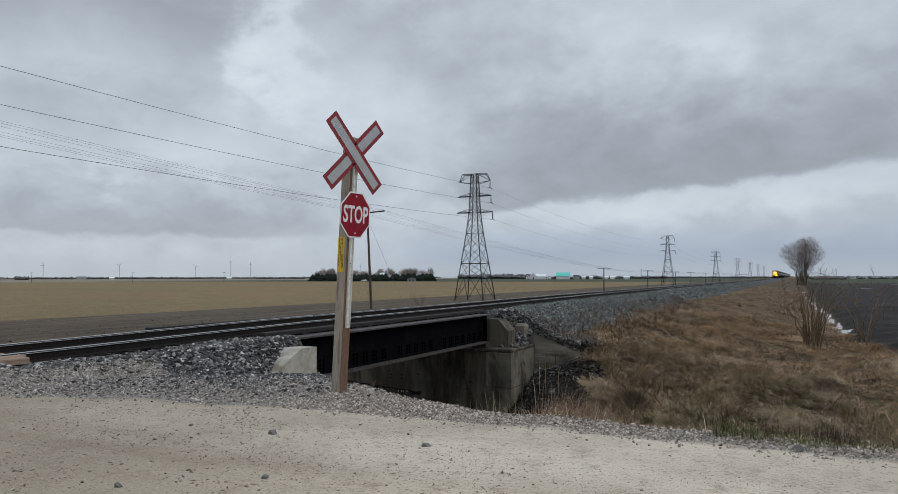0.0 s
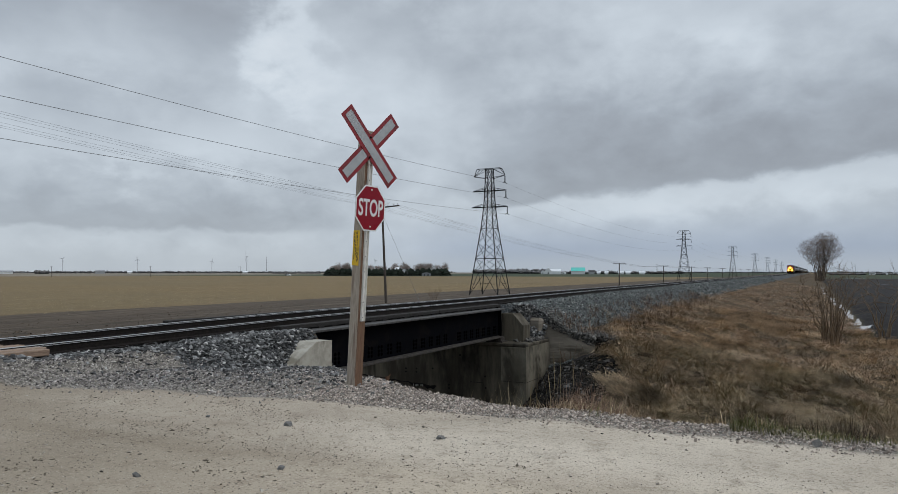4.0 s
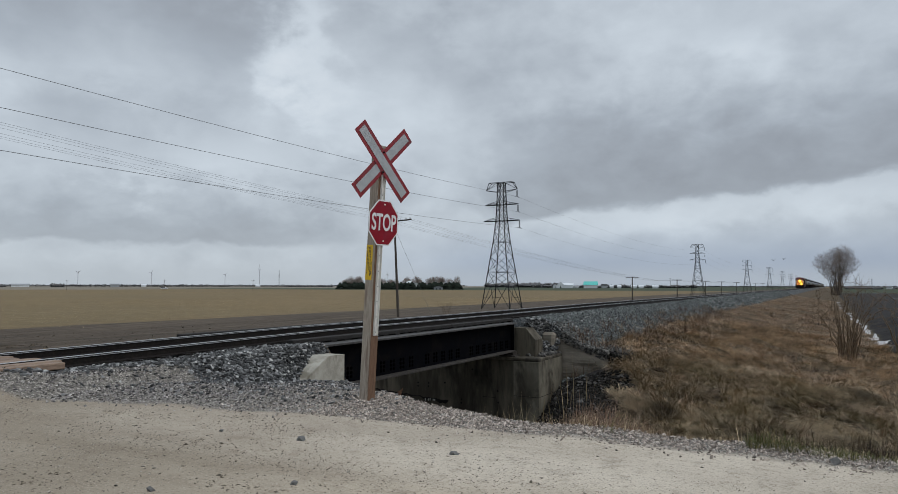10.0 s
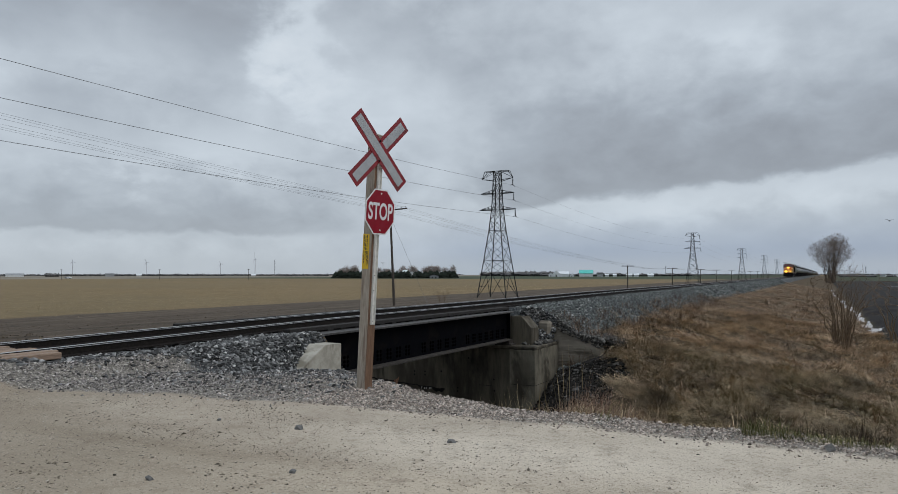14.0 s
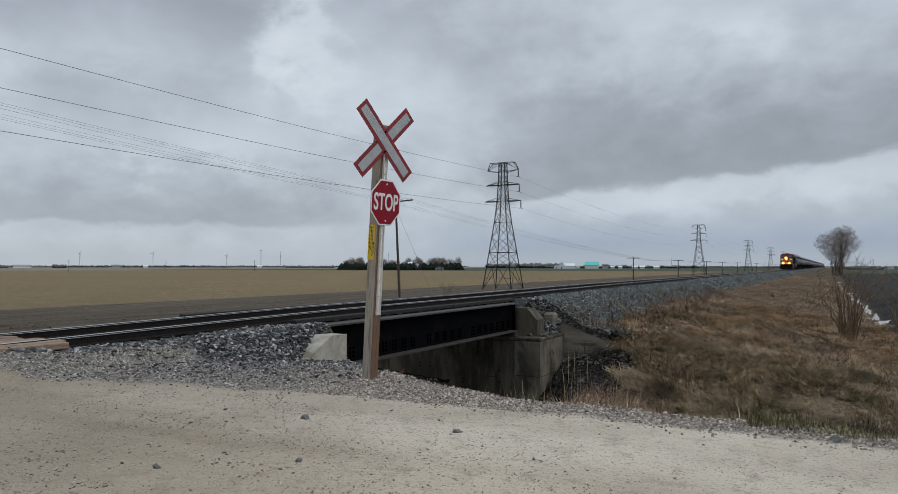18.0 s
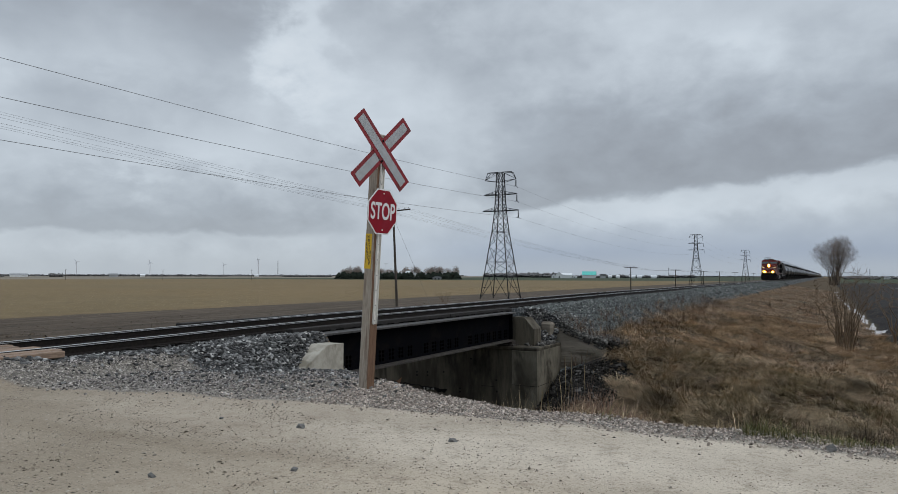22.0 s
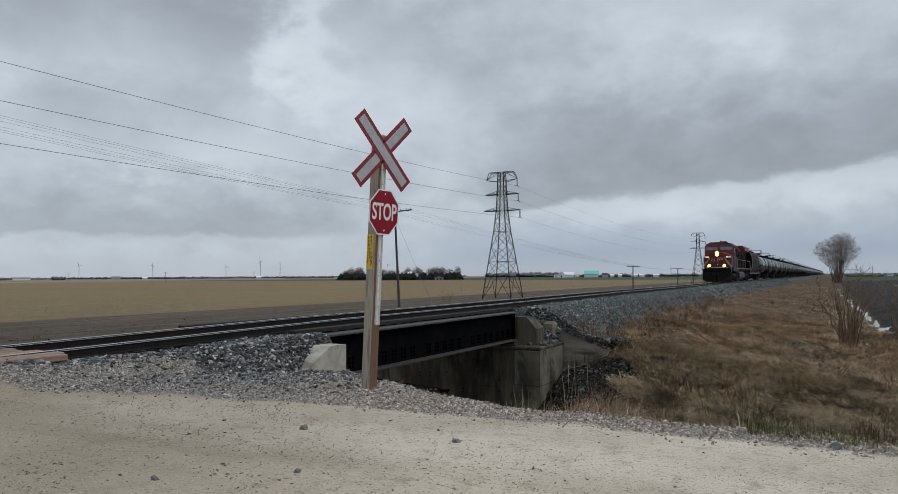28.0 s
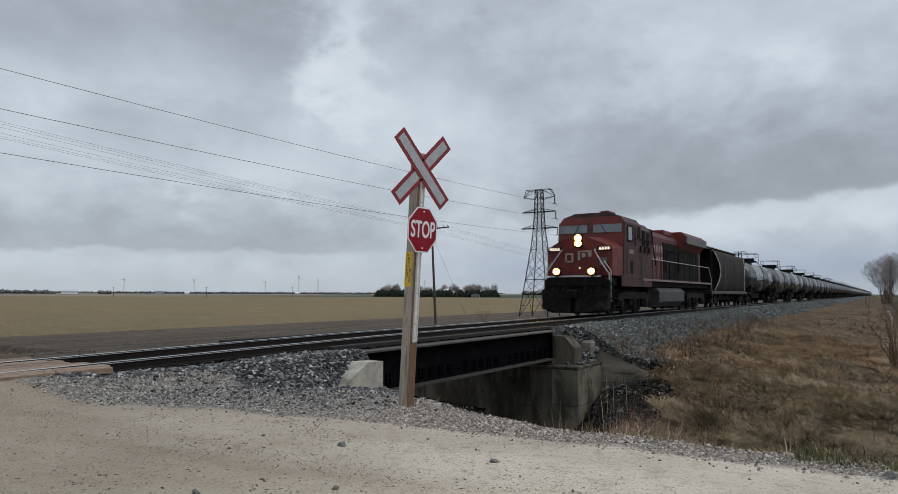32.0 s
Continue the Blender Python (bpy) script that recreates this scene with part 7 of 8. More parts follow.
# the grey gravel apron and the road's shoulder
p = scatter(76000, -13.5, 3.2, 4.6, 12.4, lambda x, y: (y > road_edge(x) + rng.normal(0.12, 0.22, len(x))) & (y < crest(x) + rng.normal(0.05, 0.12, len(x))) & ((x > -9.4 - 0.8 * smooth(y, 9.4, 7.6)) | (y < road_edge(x) + 1.3)), rng)
far_end = p[:, 0] < -6.2 + rng.normal(0, 0.7, len(p))
rocks("gravel", p[far_end], (0.015, 0.05), gravel_grey, "loose dark grey gravel beside the track", "gravel", rng, sink=0.2, simple=True)
rocks("gravel", p[~far_end], (0.014, 0.046), gravel_mix, "loose pale grey gravel along the road", "gravel", rng, sink=0.2, simple=True)
p = scatter(4500, -9.8, -4.8, 5.6, 12.3, lambda x, y: (y < crest(x)) & (rng.uniform(0, 1, len(x)) < smooth(y - road_edge(x), 0.2, 2.2) * 0.8), rng)
rocks("gravel", p, (0.025, 0.075), ballast_mix, "scattered dark stones at the dam's foot", "gravel", rng)
p = scatter(30000, -5.5, 3.2, 6.5, 8.4, lambda x, y: (y > road_edge(x) + rng.normal(0.05, 0.14, len(x))) & (y < crest(x) + rng.normal(0.0, 0.1, len(x))), rng)
rocks("gravel", p, (0.012, 0.04), gravel_mix, "loose pale grey gravel along the road", "gravel", rng, sink=0.2, simple=True)
# pebbles on the road
p = scatter(9000, -10, 2.5, 3.2, 7.0, lambda x, y: (y < road_edge(x)) & (np.sin(x * 1.7 + 0.6 * np.sin(y * 2.3)) + np.sin(y * 2.9 + x * 0.7) + rng.normal(0, 0.8, len(x)) > 0.2), rng)
rocks("pebbles", p, (0.005, 0.02), road_mix, "small pebbles on the packed road", "pebbles", rng, sink=0.3, simple=True)
# crumbs of soil and dark grit on the worn part of the road
p = scatter(34000, -10, 2.0, 2.6, 6.0, lambda x, y: waves(x, y * 2.2, 50, 0.4, 3.0) * 0.7 + rng.normal(0, 0.6, len(x)) > 0.2 + 0.35 * np.clip(y - 4.2, 0, 3) + 0.12 * np.clip(x + 4, 0, 6), rng)
rocks("grit", p, (0.004, 0.018), road_grit, "brown grit and crumbs on the packed road", "grit", rng, sink=0.2, simple=True)
p = scatter(16000, -11, 1.5, 2.6, 6.4, lambda x, y: waves(x, y * 2.6, 53, 0.5, 3.5) + rng.normal(0, 0.45, len(x)) > 0.85 + 0.16 * np.clip(x + 5, 0, 8) + 0.2 * np.clip(y - 5, 0, 2), rng)
rocks("grit", p, (0.01, 0.034), road_grit, "flat brown crumbs of soil pressed into the road", "grit", rng, flat=0.45, sink=0.18, simple=True)
p = scatter(170, -10, 2.5, 3.2, 7.0, lambda x, y: y < road_edge(x), rng)
rocks("pebbles", p, (0.012, 0.04), road_mix, "small pebbles on the packed road", "pebbles", rng, sink=0.25, shape=0.4)
# riprap by the wing wall
p = scatter(10000, -8.9, -5.5, 17.0, 25.1, lambda x, y: (y > 24.2 - (x + 8.6) * 1.0 - 5.0) & (y < 24.2 - np.clip(x + 6.6, 0, 5) * 1.6), rng)
rocks("riprap", p, (0.05, 0.2), riprap, "dark wet riprap stones beneath the wing wall", "rocks", rng, sink=0.3)
p = np.array([(x, y, -0.98) for x, y in scatter(260, -9.6, -8.9, 23.3, 25.05, lambda x, y: x > -9.55, rng)])
rocks("rubble", p, (0.05, 0.26), rubble_dark, "loose stones lying on the bridge seat", "rubble", rng)
p = scatter(1500, -10.0, -8.95, 24.1, 25.6, lambda x, y: x > -10, rng)
p = np.column_stack([p, -1.0 + 0.85 * smooth(p[:, 1], 24.3, 25.5) - 0.25 * smooth(p[:, 0], -9.5, -8.9)])
rocks("rubble", p, (0.05, 0.17), ballast_mix, "loose stones spilled down behind the bridge seat", "rubble", rng)
p = scatter(4200, -9.3, -6.4, 25.3, 27.4, lambda x, y: rng.uniform(0, 1, len(x)) < smooth(y - 0.3 * (x + 8.5), 27.2, 25.6), rng)
rocks("ballast", p, (0.05, 0.13), rubble_dark, "coarse dark stones behind the wing wall", "ballast", rng)
stone_grey = mat("stone_grey", (0.10, 0.098, 0.095), (0.16, 0.155, 0.15), 20, 0.85, 0, 0.4)
for k, (x, y, s) in enumerate(((-4.62, 5.44, 0.10), (-3.01, 5.63, 0.085), (-3.62, 4.19, 0.06), (0.02, 6.85, 0.12), (-4.46, 3.57, 0.07), (-5.6, 5.34, 0.05), (-4.85, 7.29, 0.07))):
    r2 = np.random.default_rng(100 + k)
    v = ICO_V * (1 + r2.normal(0, 0.33, (12, 1))) * (s * 0.5, s * 0.34, s * 0.30) + (x, y, float(land(x, y)) + s * 0.16)
    tagged(new("stone", soup("stone", v, ICO_F, stone_grey)), "dark grey angular stone lying on the gravel road", "stone", "stones on the road")

# dark stones and soil where the bank meets the end of the wing wall
p = scatter(2200, -9.8, -9.55, 23.7, 25.35, lambda x, y: x > -10, rng)
q = scatter(1800, -9.75, -8.95, 25.2, 25.36, lambda x, y: x > -10, rng)
top = np.concatenate([land(np.full(len(p), -10.0), p[:, 1]), land(q[:, 0], np.full(len(q), 25.7))])
p = np.concatenate([p, q])
p = np.column_stack([p, -1.0 + (top + 1.0) * rng.uniform(0, 1, len(p))])
rocks("rubble", p, (0.05, 0.13), ballast_mix, "grey stones spilling from the track bed behind the cheek wall", "rubble", rng)
p = scatter(1500, -8.9, -6.5, 25.12, 25.36, lambda x, y: x > -9, rng)
lo, hi = -0.5 - 0.385 * (p[:, 0] + 9.1), land(p[:, 0], p[:, 1] + 0.45)
p = np.column_stack([p, lo + (hi - lo) * rng.uniform(0, 1, len(p))])
rocks("rubble", p, (0.05, 0.15), rubble_dark, "dark rubble and soil heaped behind the wing wall", "rubble", rng)
p = scatter(700, -7.0, -6.2, 24.9, 25.6, lambda x, y: x > -9, rng)
lo, hi = land(p[:, 0], p[:, 1] - 0.5), land(p[:, 0], p[:, 1] + 0.5)
p = np.column_stack([p, lo + (hi - lo) * rng.uniform(0, 1, len(p))])
rocks("riprap", p, (0.08, 0.22), riprap, "dark stones at the end of the wing wall", "rocks", rng)

grass_dry = pieces("grass_dry", [(0.0, (0.12, 0.083, 0.043)), (0.4, (0.268, 0.194, 0.108)), (0.75, (0.475, 0.367, 0.226)), (1.0, (0.8, 0.665, 0.475))], 0.8, patchy=(0.17, 0.133, 0.062))
# browner, darker copy of the bank's grass, for the shade low on it
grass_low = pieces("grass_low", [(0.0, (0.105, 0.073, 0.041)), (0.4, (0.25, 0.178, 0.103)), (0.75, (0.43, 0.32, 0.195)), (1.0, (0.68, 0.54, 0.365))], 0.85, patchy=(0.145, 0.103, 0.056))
# grass beneath the locks, the shade of their gaps put into its colour
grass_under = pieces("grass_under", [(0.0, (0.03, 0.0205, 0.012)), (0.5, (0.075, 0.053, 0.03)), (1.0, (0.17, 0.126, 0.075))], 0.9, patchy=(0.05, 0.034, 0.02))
grass_mid = pieces("grass_mid", [(0.0, (0.32, 0.215, 0.125)), (0.4, (0.54, 0.388, 0.236)), (0.75, (0.7, 0.53, 0.35)), (1.0, (0.88, 0.71, 0.5))], 0.8, patchy=(0.27, 0.182, 0.1))
grass_dam = pieces("grass_dam", [(0.0, (0.32, 0.225, 0.15)), (0.5, (0.42, 0.305, 0.207)), (1.0, (0.52, 0.395, 0.28))], 0.8, patchy=(0.32, 0.19, 0.105))
grass_reed = pieces("grass_reed", [(0.0, (0.22, 0.135, 0.085)), (0.5, (0.38, 0.255, 0.17)), (1.0, (0.58, 0.44, 0.31))], 0.8)
grass_pink = pieces("grass_pink", [(0.0, (0.2, 0.115, 0.08)), (0.5, (0.36, 0.235, 0.165)), (1.0, (0.52, 0.39, 0.29))], 0.8)
grass_red = pieces("grass_red", [(0.0, (0.065, 0.041, 0.029)), (0.5, (0.13, 0.083, 0.058)), (1.0, (0.27, 0.185, 0.125))], 0.8)
grass_green = pieces("grass_green", [(0.0, (0.05, 0.055, 0.018)), (0.6, (0.115, 0.115, 0.04)), (1.0, (0.27, 0.22, 0.1))], 0.8)
weed_dark = pieces("weed_dark", [(0.0, (0.02, 0.014, 0.011)), (0.7, (0.05, 0.035, 0.026)), (1.0, (0.13, 0.09, 0.06))], 0.85)
straw = pieces("straw", [(0.0, (0.25, 0.19, 0.105)), (0.6, (0.34, 0.265, 0.15)), (1.0, (0.56, 0.46, 0.29))], 0.85)


def blades(name, pts, length, width, droop, comb, material, label, rng, spread=0.8):
    """Bent grass blades: two pieces and a tip each. Points carry their tuft's own direction, length and bend."""
    n = len(pts)
    L = rng.uniform(*length, n)
    w = rng.uniform(*width, n) * 0.5
    a = comb + rng.normal(0, spread, n)
    dr = rng.normal(droop, 0.18, n)
    if pts.shape[1] > 2:
        a, L, dr = a + pts[:, 2], L * pts[:, 3], dr + pts[:, 4]
    dr = np.clip(dr, 0.03, 1.5)
    dirs = np.stack([np.cos(a), np.sin(a)], -1)
    side = np.stack([-np.sin(a), np.cos(a)], -1)
    base = np.column_stack([pts[:, :2], land(pts[:, 0], pts[:, 1]) - 0.03])
    rows_v = []
    for k, (t, ww) in enumerate(((0, 0.8), (0.5, 1.0), (1.0, 0.0))):
        out = L * t * np.sin(dr * (0.35 + 0.65 * t))
        up = L * (t - 0.3 * t * t * dr) * np.cos(np.minimum(dr * (0.35 + 0.65 * t), 1.5))
        c = base + np.column_stack([dirs * out[:, None], up])
        if k < 2:
            o = np.column_stack([side * (w * ww)[:, None], np.zeros(n)])
            rows_v += [c - o, c + o]
        else:
            rows_v.append(c)
    v = np.stack(rows_v, 1)
    k = np.arange(n)[:, None, None] * 5
    tri = np.array([(0, 1, 3), (0, 3, 2), (2, 3, 4)])
    f = (tri[None] + k).reshape(-1, 3)
    ob = new(name, soup(name, v.reshape(-1, 3), f, material))
    return tagged(ob, label, "grass", kind="stuff")


def tufted(n, x0, x1, y0, y1, keep, rng, per=22, size=0.22, swirl=0.0, flow=1.0):
    """Points in tufts, each with a direction, a length and a bend of its own."""
    c = scatter(n // per, x0, x1, y0, y1, keep, rng)
    way = waves(c[:, 0], c[:, 1], 31, 0.5, 2.4) * flow + rng.normal(0, swirl, len(c))
    long_ = np.clip(1 + 0.28 * waves(c[:, 0], c[:, 1], 32, 0.4, 2.0) + rng.normal(0, 0.18, len(c)), 0.4, 1.7)
    p = np.repeat(np.column_stack([c, way, long_, rng.normal(0, 0.22, len(c))]), per, 0)
    p[:, :2] += rng.normal(0, size, (len(p), 2))
    return p[keep(p[:, 0], p[:, 1])]


def locks(name, centres, per, length, width, rise, fall, radius, material, label, rng, spread=0.5, step=3):
    """Fallen grass in locks: blades of one lock rise together, arch over and lie down along its own direction. centres: x, y, direction, size."""
    c = np.repeat(centres, per, 0)
    n = len(c)
    size = c[:, 3]
    at = c[:, :2] + rng.normal(0, 1, (n, 2)) * (radius * size)[:, None]
    way = c[:, 2] + rng.normal(0, spread, n)
    L = rng.uniform(*length, n) * size
    w = rng.uniform(*width, n) * 0.5
    a0 = np.abs(rng.normal(rise, 0.25, n))
    a1 = rng.normal(fall, 0.25, n)
    d = np.stack([np.cos(way), np.sin(way)], -1)
    side = np.stack([-np.sin(way), np.cos(way)], -1)
    q = np.column_stack([at, land(at[:, 0], at[:, 1]) - 0.02])
    rows_v = []
    for k in range(step + 1):
        if k:
            a = a0 + (a1 - a0) * (k - 0.5) / step
            q = q + np.column_stack([d * np.sin(a)[:, None], np.cos(a)]) * (L / step)[:, None]
            q[:, 2] = np.maximum(q[:, 2], land(q[:, 0], q[:, 1]) + 0.012 + 0.02 * rng.uniform(0, 1, n))
        if k < step:
            o = np.column_stack([side * (w * (1.0 - 0.25 * k / step))[:, None], np.zeros(n)])
            rows_v += [q - o, q + o]
        else:
            rows_v.append(q)
    m = 2 * step + 1
    v = np.stack(rows_v, 1)
    tri = [t for k in range(step - 1) for t in ((2 * k, 2 * k + 1, 2 * k + 3), (2 * k, 2 * k + 3, 2 * k + 2))] + [(2 * step - 2, 2 * step - 1, 2 * step)]
    f = (np.array(tri)[None] + np.arange(n)[:, None, None] * m).reshape(-1, 3)
    ob = new(name, soup(name, v.reshape(-1, 3), f, material))
    return tagged(ob, label, "grass", kind="stuff")


def lock_centres(n, x0, x1, y0, y1, keep, rng, down=-1.5, swirl=0.9):
    """Where locks grow, with a flow that swirls over the bank and a size of their own."""
    c = scatter(n, x0, x1, y0, y1, keep, rng)
    way = down + swirl * 1.1 * waves(c[:, 0], c[:, 1], 31, 0.6, 2.2) + rng.normal(0, 0.45, len(c))
    size = np.clip(1 + 0.25 * waves(c[:, 0], c[:, 1], 32, 0.5, 2.0) + rng.normal(0, 0.25, len(c)), 0.45, 1.4)
    return np.column_stack([c, way, size])


# the bank: a mat of grass coloured dark as the shade between locks, and locks of pale fallen grass over it; then the
# dam's grass, thinning out into the ballast
bank = lambda x, y: (x > -6.5 + 0.55 * np.clip(23.4 - y, 0, 5) + 0.5 * waves(x, y, 40, 1, 4)) & (x < 4.6) & (y > 14.2)
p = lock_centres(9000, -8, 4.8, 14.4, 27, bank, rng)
locks("dry_grass", p, 8, (0.16, 0.4), (0.006, 0.014), 0.8, 1.7, 0.12, grass_under, "matted grass under the locks on the bank, coloured dark as their shade", rng, 1.0, 2)
p = lock_centres(4200, -8, 4.8, 14.4, 27, lambda x, y: bank(x, y) & (waves(x, y, 46, 1.2, 4.5) > -0.45 + rng.normal(0, 0.3, len(x))), rng)
# low locks take the shade-darkened grass
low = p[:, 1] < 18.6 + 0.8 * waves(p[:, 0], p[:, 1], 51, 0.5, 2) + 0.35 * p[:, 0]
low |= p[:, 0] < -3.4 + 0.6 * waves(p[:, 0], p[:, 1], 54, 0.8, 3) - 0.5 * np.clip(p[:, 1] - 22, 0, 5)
locks("dry_grass", p[~low], 56, (0.4, 0.85), (0.005, 0.011), 0.95, 1.8, 0.09, grass_dry, "locks of fallen tan grass on the bank", rng, 0.3)
locks("dry_grass", p[low], 50, (0.35, 0.75), (0.005, 0.011), 0.6, 1.95, 0.085, grass_low, "brown fallen grass low on the bank, toned darker for shade", rng, 0.35)
verge = lambda x, y: ((y > 26.0) | (x > -6.4)) & (x > -7.9 + 0.45 * waves(x, y, 41, 0.5, 3) + rng.exponential(0.35, len(x)) * np.sign(rng.uniform(-0.35, 0.65, len(x)))) & (x < np.interp(y, [38, 46], [4.6, 3.0]))
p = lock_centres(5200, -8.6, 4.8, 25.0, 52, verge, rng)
locks("dry_grass", p, 7, (0.2, 0.5), (0.01, 0.02), 0.8, 1.6, 0.16, grass_under, "matted grass under the locks on the dam, coloured dark as their shade", rng, 1.2, 2)
p = lock_centres(6400, -8.6, 4.8, 25.0, 52, lambda x, y: verge(x, y) & (waves(x, y, 52, 0.8, 3.2) > -0.5 + rng.normal(0, 0.3, len(x))), rng)
locks("dry_grass", p, 34, (0.3, 0.75), (0.0045, 0.01), 1.05, 1.7, 0.16, grass_mid, "locks of fallen tan grass on the railway dam", rng, 0.5, 2)
p = tufted(130000, -9, 3.0, 44, 190, lambda x, y: (x > -8.1 + 0.4 * waves(x, y, 42, 0.2, 1.5)) & (x < np.interp(y, [46, 80, 190], [2.9, 2.2, 1.2])) & (rng.uniform(0, 1, len(x)) < np.clip(80 / y, 0, 1)), rng, 14, 0.35, 0.9, 0.5)
blades("dry_grass", p, (0.3, 0.65), (0.008, 0.02), 1.15, -1.2, grass_dam, "rusty dry grass far along the railway dam", rng, 1.0)
# dead weeds in dark clumps, at the ballast's edge and over the dam
p = tufted(5200, -9.0, -6.6, 24.9, 60, lambda x, y: x > -9, rng, 13, 0.12, 1.5)
blades("weeds", p, (0.2, 0.6), (0.008, 0.02), 0.6, 0, grass_red, "brown dead weeds at the ballast's edge", rng, 1.5)
p = tufted(1700, -6.5, 1.5, 42, 105, lambda x, y: waves(x, y, 44, 0.1, 0.5) > 0.5, rng, 17, 0.22, 1.5)
blades("weeds", p, (0.3, 0.75), (0.02, 0.05), 0.5, 0, weed_dark, "dark dead weed heads in the dry grass", rng, 1.5)
# dead weeds at the bank's foot, thickened to carry the shade there
p = tufted(34000, -4.0, 4.8, 14.4, 19.2, lambda x, y: waves(x, y, 45, 0.5, 1.6) > 0.35 - 0.22 * np.clip(x, -3, 4) + 0.25 * (y - 16.5), rng, 17, 0.2, 1.5)
blades("weeds", p, (0.4, 0.9), (0.006, 0.014), 0.6, 0, weed_dark, "dark dead weeds at the foot of the bank", rng, 1.2)
# dark blades stand in for shadow under the dam's overhanging grass
p = tufted(5200, -6.0, 4.0, 26, 42, lambda x, y: waves(x, y * 1.8, 47, 0.4, 1.3) > 0.75, rng, 17, 0.16, 1.5)
blades("weeds", p, (0.15, 0.5), (0.008, 0.018), 0.7, 0, weed_dark, "dark blades in hollows of the dam, put there as shadow", rng, 1.2)
p = tufted(2400, -6.5, 4.5, 19, 40, bank, rng, 9, 0.05, 1.6)
blades("dry_grass", p, (0.7, 1.4), (0.008, 0.016), 1.35, -1.2, grass_reed, "long bright straws lying on the bank", rng, 0.4)
p = tufted(15000, -7.9, -3.6, 15.2, 18.8, lambda x, y: (x > -8.1) & (x + 8.1 > (y - 16.5) * 0.9), rng, 12, 0.16, 0.8, 0.3)
blades("reeds", p, (0.4, 1.0), (0.006, 0.012), 0.45, -0.6, grass_pink, "upright pale dry reeds beside the abutment", rng, 0.7)
p = tufted(8000, -3.6, 4.6, 13.5, 17.5, lambda x, y: x > -9, rng, 14, 0.2, 0.8, 0.3)
blades("reeds", p, (0.5, 1.15), (0.006, 0.013), 0.45, -0.6, grass_red, "reddish dry weeds along the drain", rng, 0.9)
p = tufted(7000, -3.4, 4.2, 7.0, 8.4, lambda x, y: (y > crest(x) - 0.12) & (y < crest(x) + 0.4), rng, 16, 0.10, 1.5)
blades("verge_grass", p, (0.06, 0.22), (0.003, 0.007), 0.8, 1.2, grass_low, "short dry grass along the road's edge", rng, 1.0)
p = tufted(17000, -2.0, 3.4, 7.0, 8.0, lambda x, y: (y > crest(x) - 0.3 + 0.08 * waves(x, y, 49, 1.5, 5)) & (y < crest(x) + 0.2) & (waves(x, y, 48, 0.8, 2.5) > -0.35), rng, 22, 0.09, 1.5)
blades("verge_grass", p, (0.06, 0.2), (0.004, 0.008), 0.7, 1.2, grass_green, "short green grass along the road's edge", rng, 1.2)
# single tall stalks before the abutment
p = scatter(70, -9.0, -6.4, 15.5, 21.5, lambda x, y: x > -9.0, rng)
blades("reeds", p, (0.9, 1.8), (0.012, 0.02), 0.3, -0.4, straw, "single tall dry stalks in the drain", rng, 1.5)
# stubble of the near part of the field
p = scatter(80000, -150, -54, 18, 200, lambda x, y: (x < -58 + rng.normal(0, 1.5, len(x))) & (rng.uniform(0, 1, len(x)) < np.clip(70 / -x, 0, 1) ** 2), rng)
blades("stubble", p, (0.14, 0.32), (0.02, 0.045), 1.2, 0.0, straw, "cut tan corn stubble in the field", rng, 3)
# clods of the ploughed strip beyond the track
clod = pieces("clod", [(0.0, (0.032, 0.025, 0.018)), (0.6, (0.08, 0.061, 0.044)), (1.0, (0.17, 0.13, 0.09))])
p = scatter(30000, -51, -17, 8, 110, lambda x, y: rng.uniform(0, 1, len(x)) < np.clip(28 / np.hypot(x, y), 0, 1) ** 1.5, rng)
rocks("clods", p, (0.04, 0.13), clod, "brown clods on the ploughed strip", "soil", rng, sink=0.3, simple=True)


# ---- two birds that cross the sky over the track ----
feather = mat("feather", (0.05, 0.046, 0.042), (0.03, 0.028, 0.026), 20, 0.8, 0, 0)


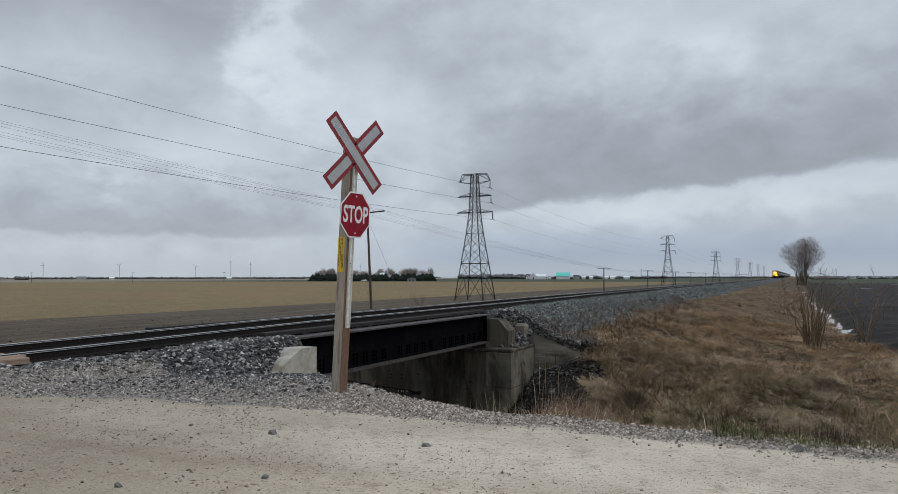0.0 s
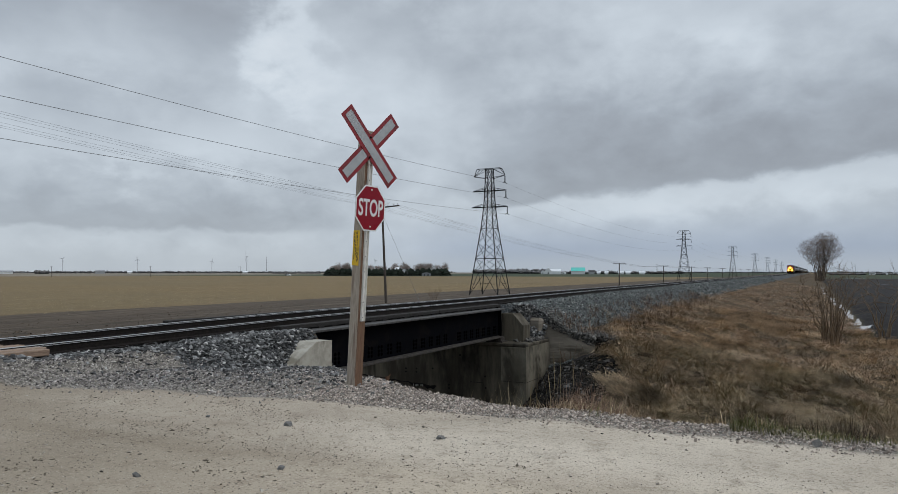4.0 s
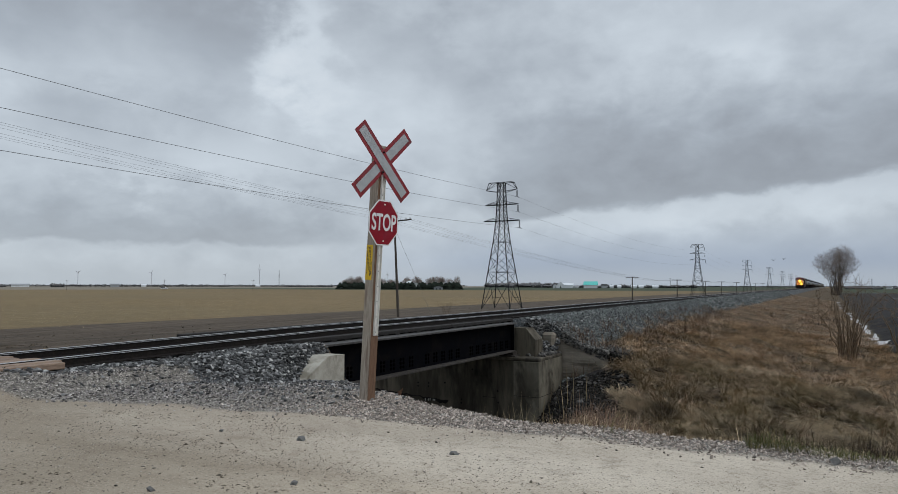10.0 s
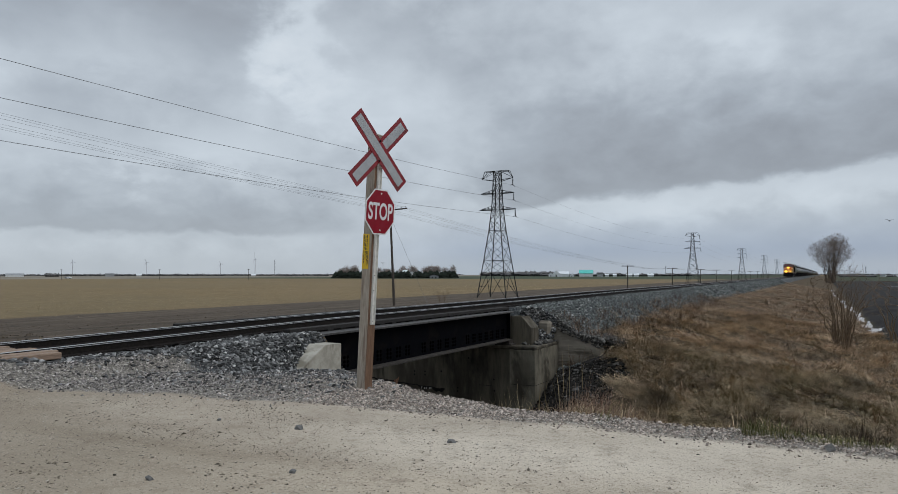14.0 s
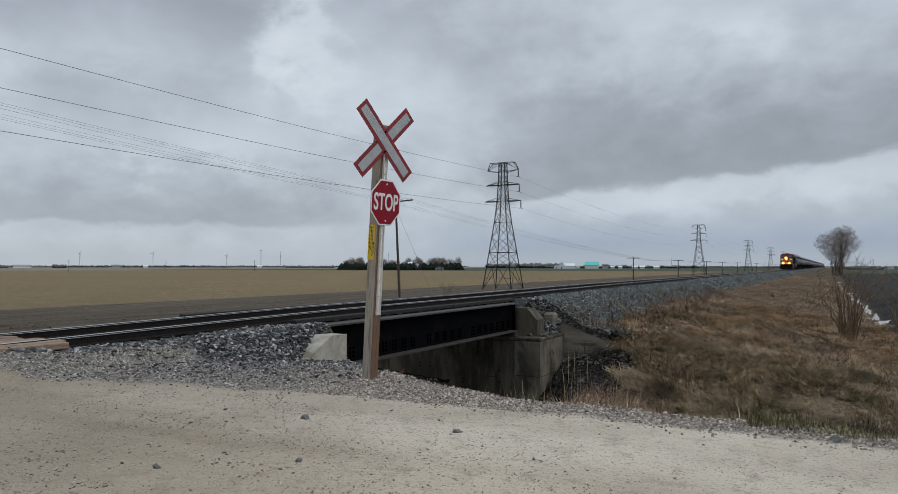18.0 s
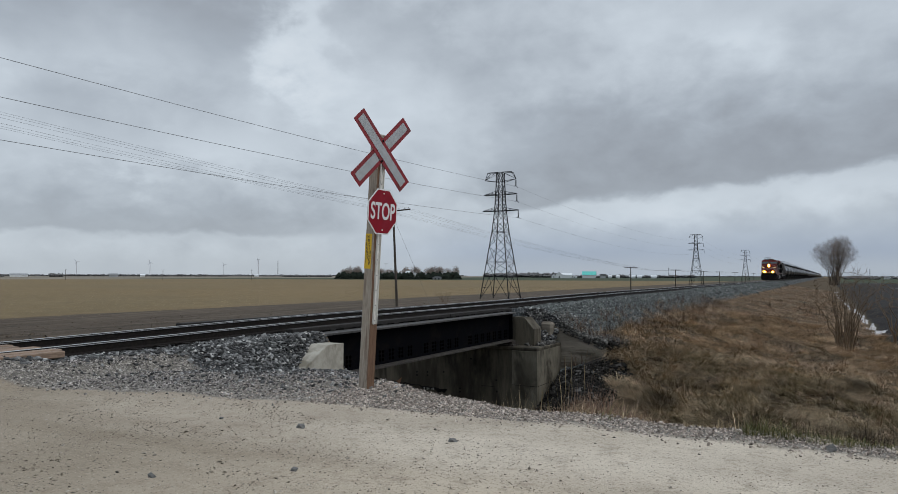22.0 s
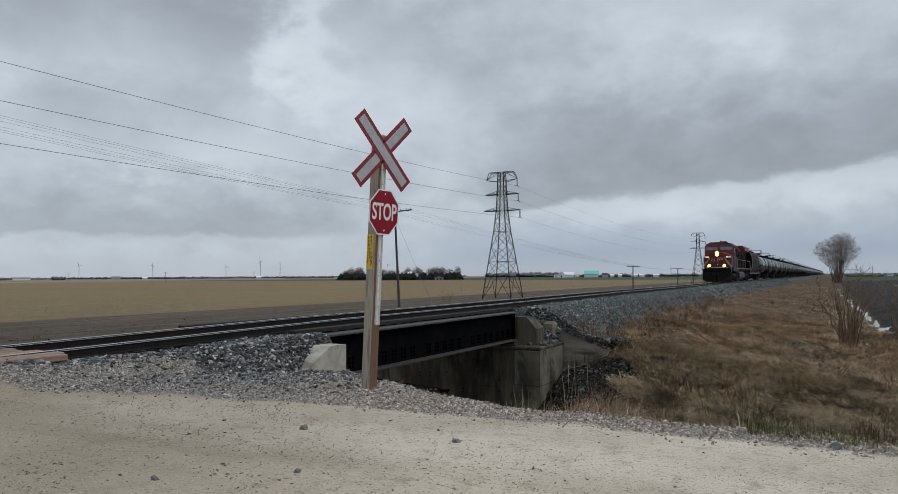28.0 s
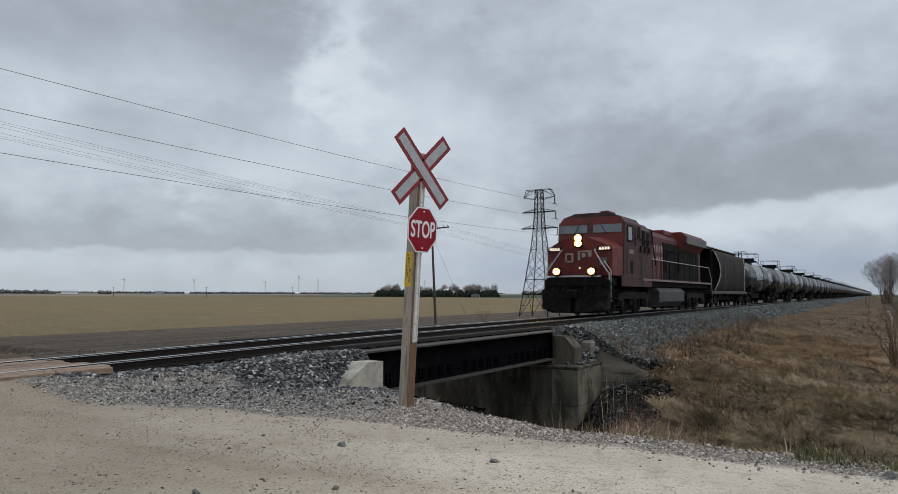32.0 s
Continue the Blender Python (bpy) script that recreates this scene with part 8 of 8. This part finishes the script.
def bird():
    b = thing("bird", pose(0, 0, 30), "dark bird in flight on outspread wings", "bird", "birds over the track")
    part("body", MB().lathe([(0.01, -0.28), (0.05, -0.22), (0.085, -0.05), (0.08, 0.1), (0.03, 0.24), (0.045, 0.33)], "y", 10), feather, b, smooth=True)
    wings = []
    for side in (-1, 1):
        w = MB().add([(side * x, y, z + h) for h in (0.0, 0.02) for x, y, z in ((0.05, -0.14, 0.03), (0.3, -0.18, 0.08), (0.62, -0.02, 0.05), (0.3, 0.06, 0.08), (0.05, 0.1, 0.03))], [(0, 1, 2, 3, 4), (9, 8, 7, 6, 5)] + [(i, 5 + i, 5 + (i + 1) % 5, (i + 1) % 5) for i in range(5)])
        wings.append((part("wing", w, feather, b), side))
    return b, wings


BIRDS = [(bird(), (0.0, 0.0, 0.0), 0.0), (bird(), (2.4, -1.2, 0.25), 0.9)]


def motions():
    """The train comes on at a steady pace, its engine's wheels roll, birds cross, a pickup passes on the far road."""
    for ob, back in TRAIN:
        walk(ob, [(t, pose(TRACK, FRONT + SPEED * (32.0 - t) + back, RAIL)) for t in (0.0, 16.0, 32.0)])
    for w, o, r in WHEELSETS:
        walk(w, [(k / FPS, pose(0, o, r, math.degrees(SPEED * k / FPS / r) % 360)) for k in range(int(32 * FPS) + 1)])
    for rotor, z, start, rate in SPINNERS:
        walk(rotor, [(float(t), pose(0, 0, z, 0, (start + rate * t) % 360, 0)) for t in range(33)])
    for (b, wings), off, beat in BIRDS:
        walk(b, [(t, pose(-14.67 + 5.14 * (t - 9.5) + off[0], 199.4 - 17.93 * (t - 9.5) + off[1], 7.65 + 0.346 * (t - 9.5) + off[2], 0, 0, 16)) for t in (0.0, 16.0, 32.0)])
        for w, side in wings:
            walk(w, [(k / 10, pose(0, 0, 0, 0, side * (-8 - 28 * math.sin(beat + 2.4 * k)), 0)) for k in range(321)])
    turn = math.degrees(math.atan2(-17.6, 9.8))
    walk(PICKUP, [(t, pose(-344 - 17.6 * t, 524 - 9.8 * t, FIELD, 0, 0, turn + 180)) for t in (0.0, 16.0, 32.0)])


motions()
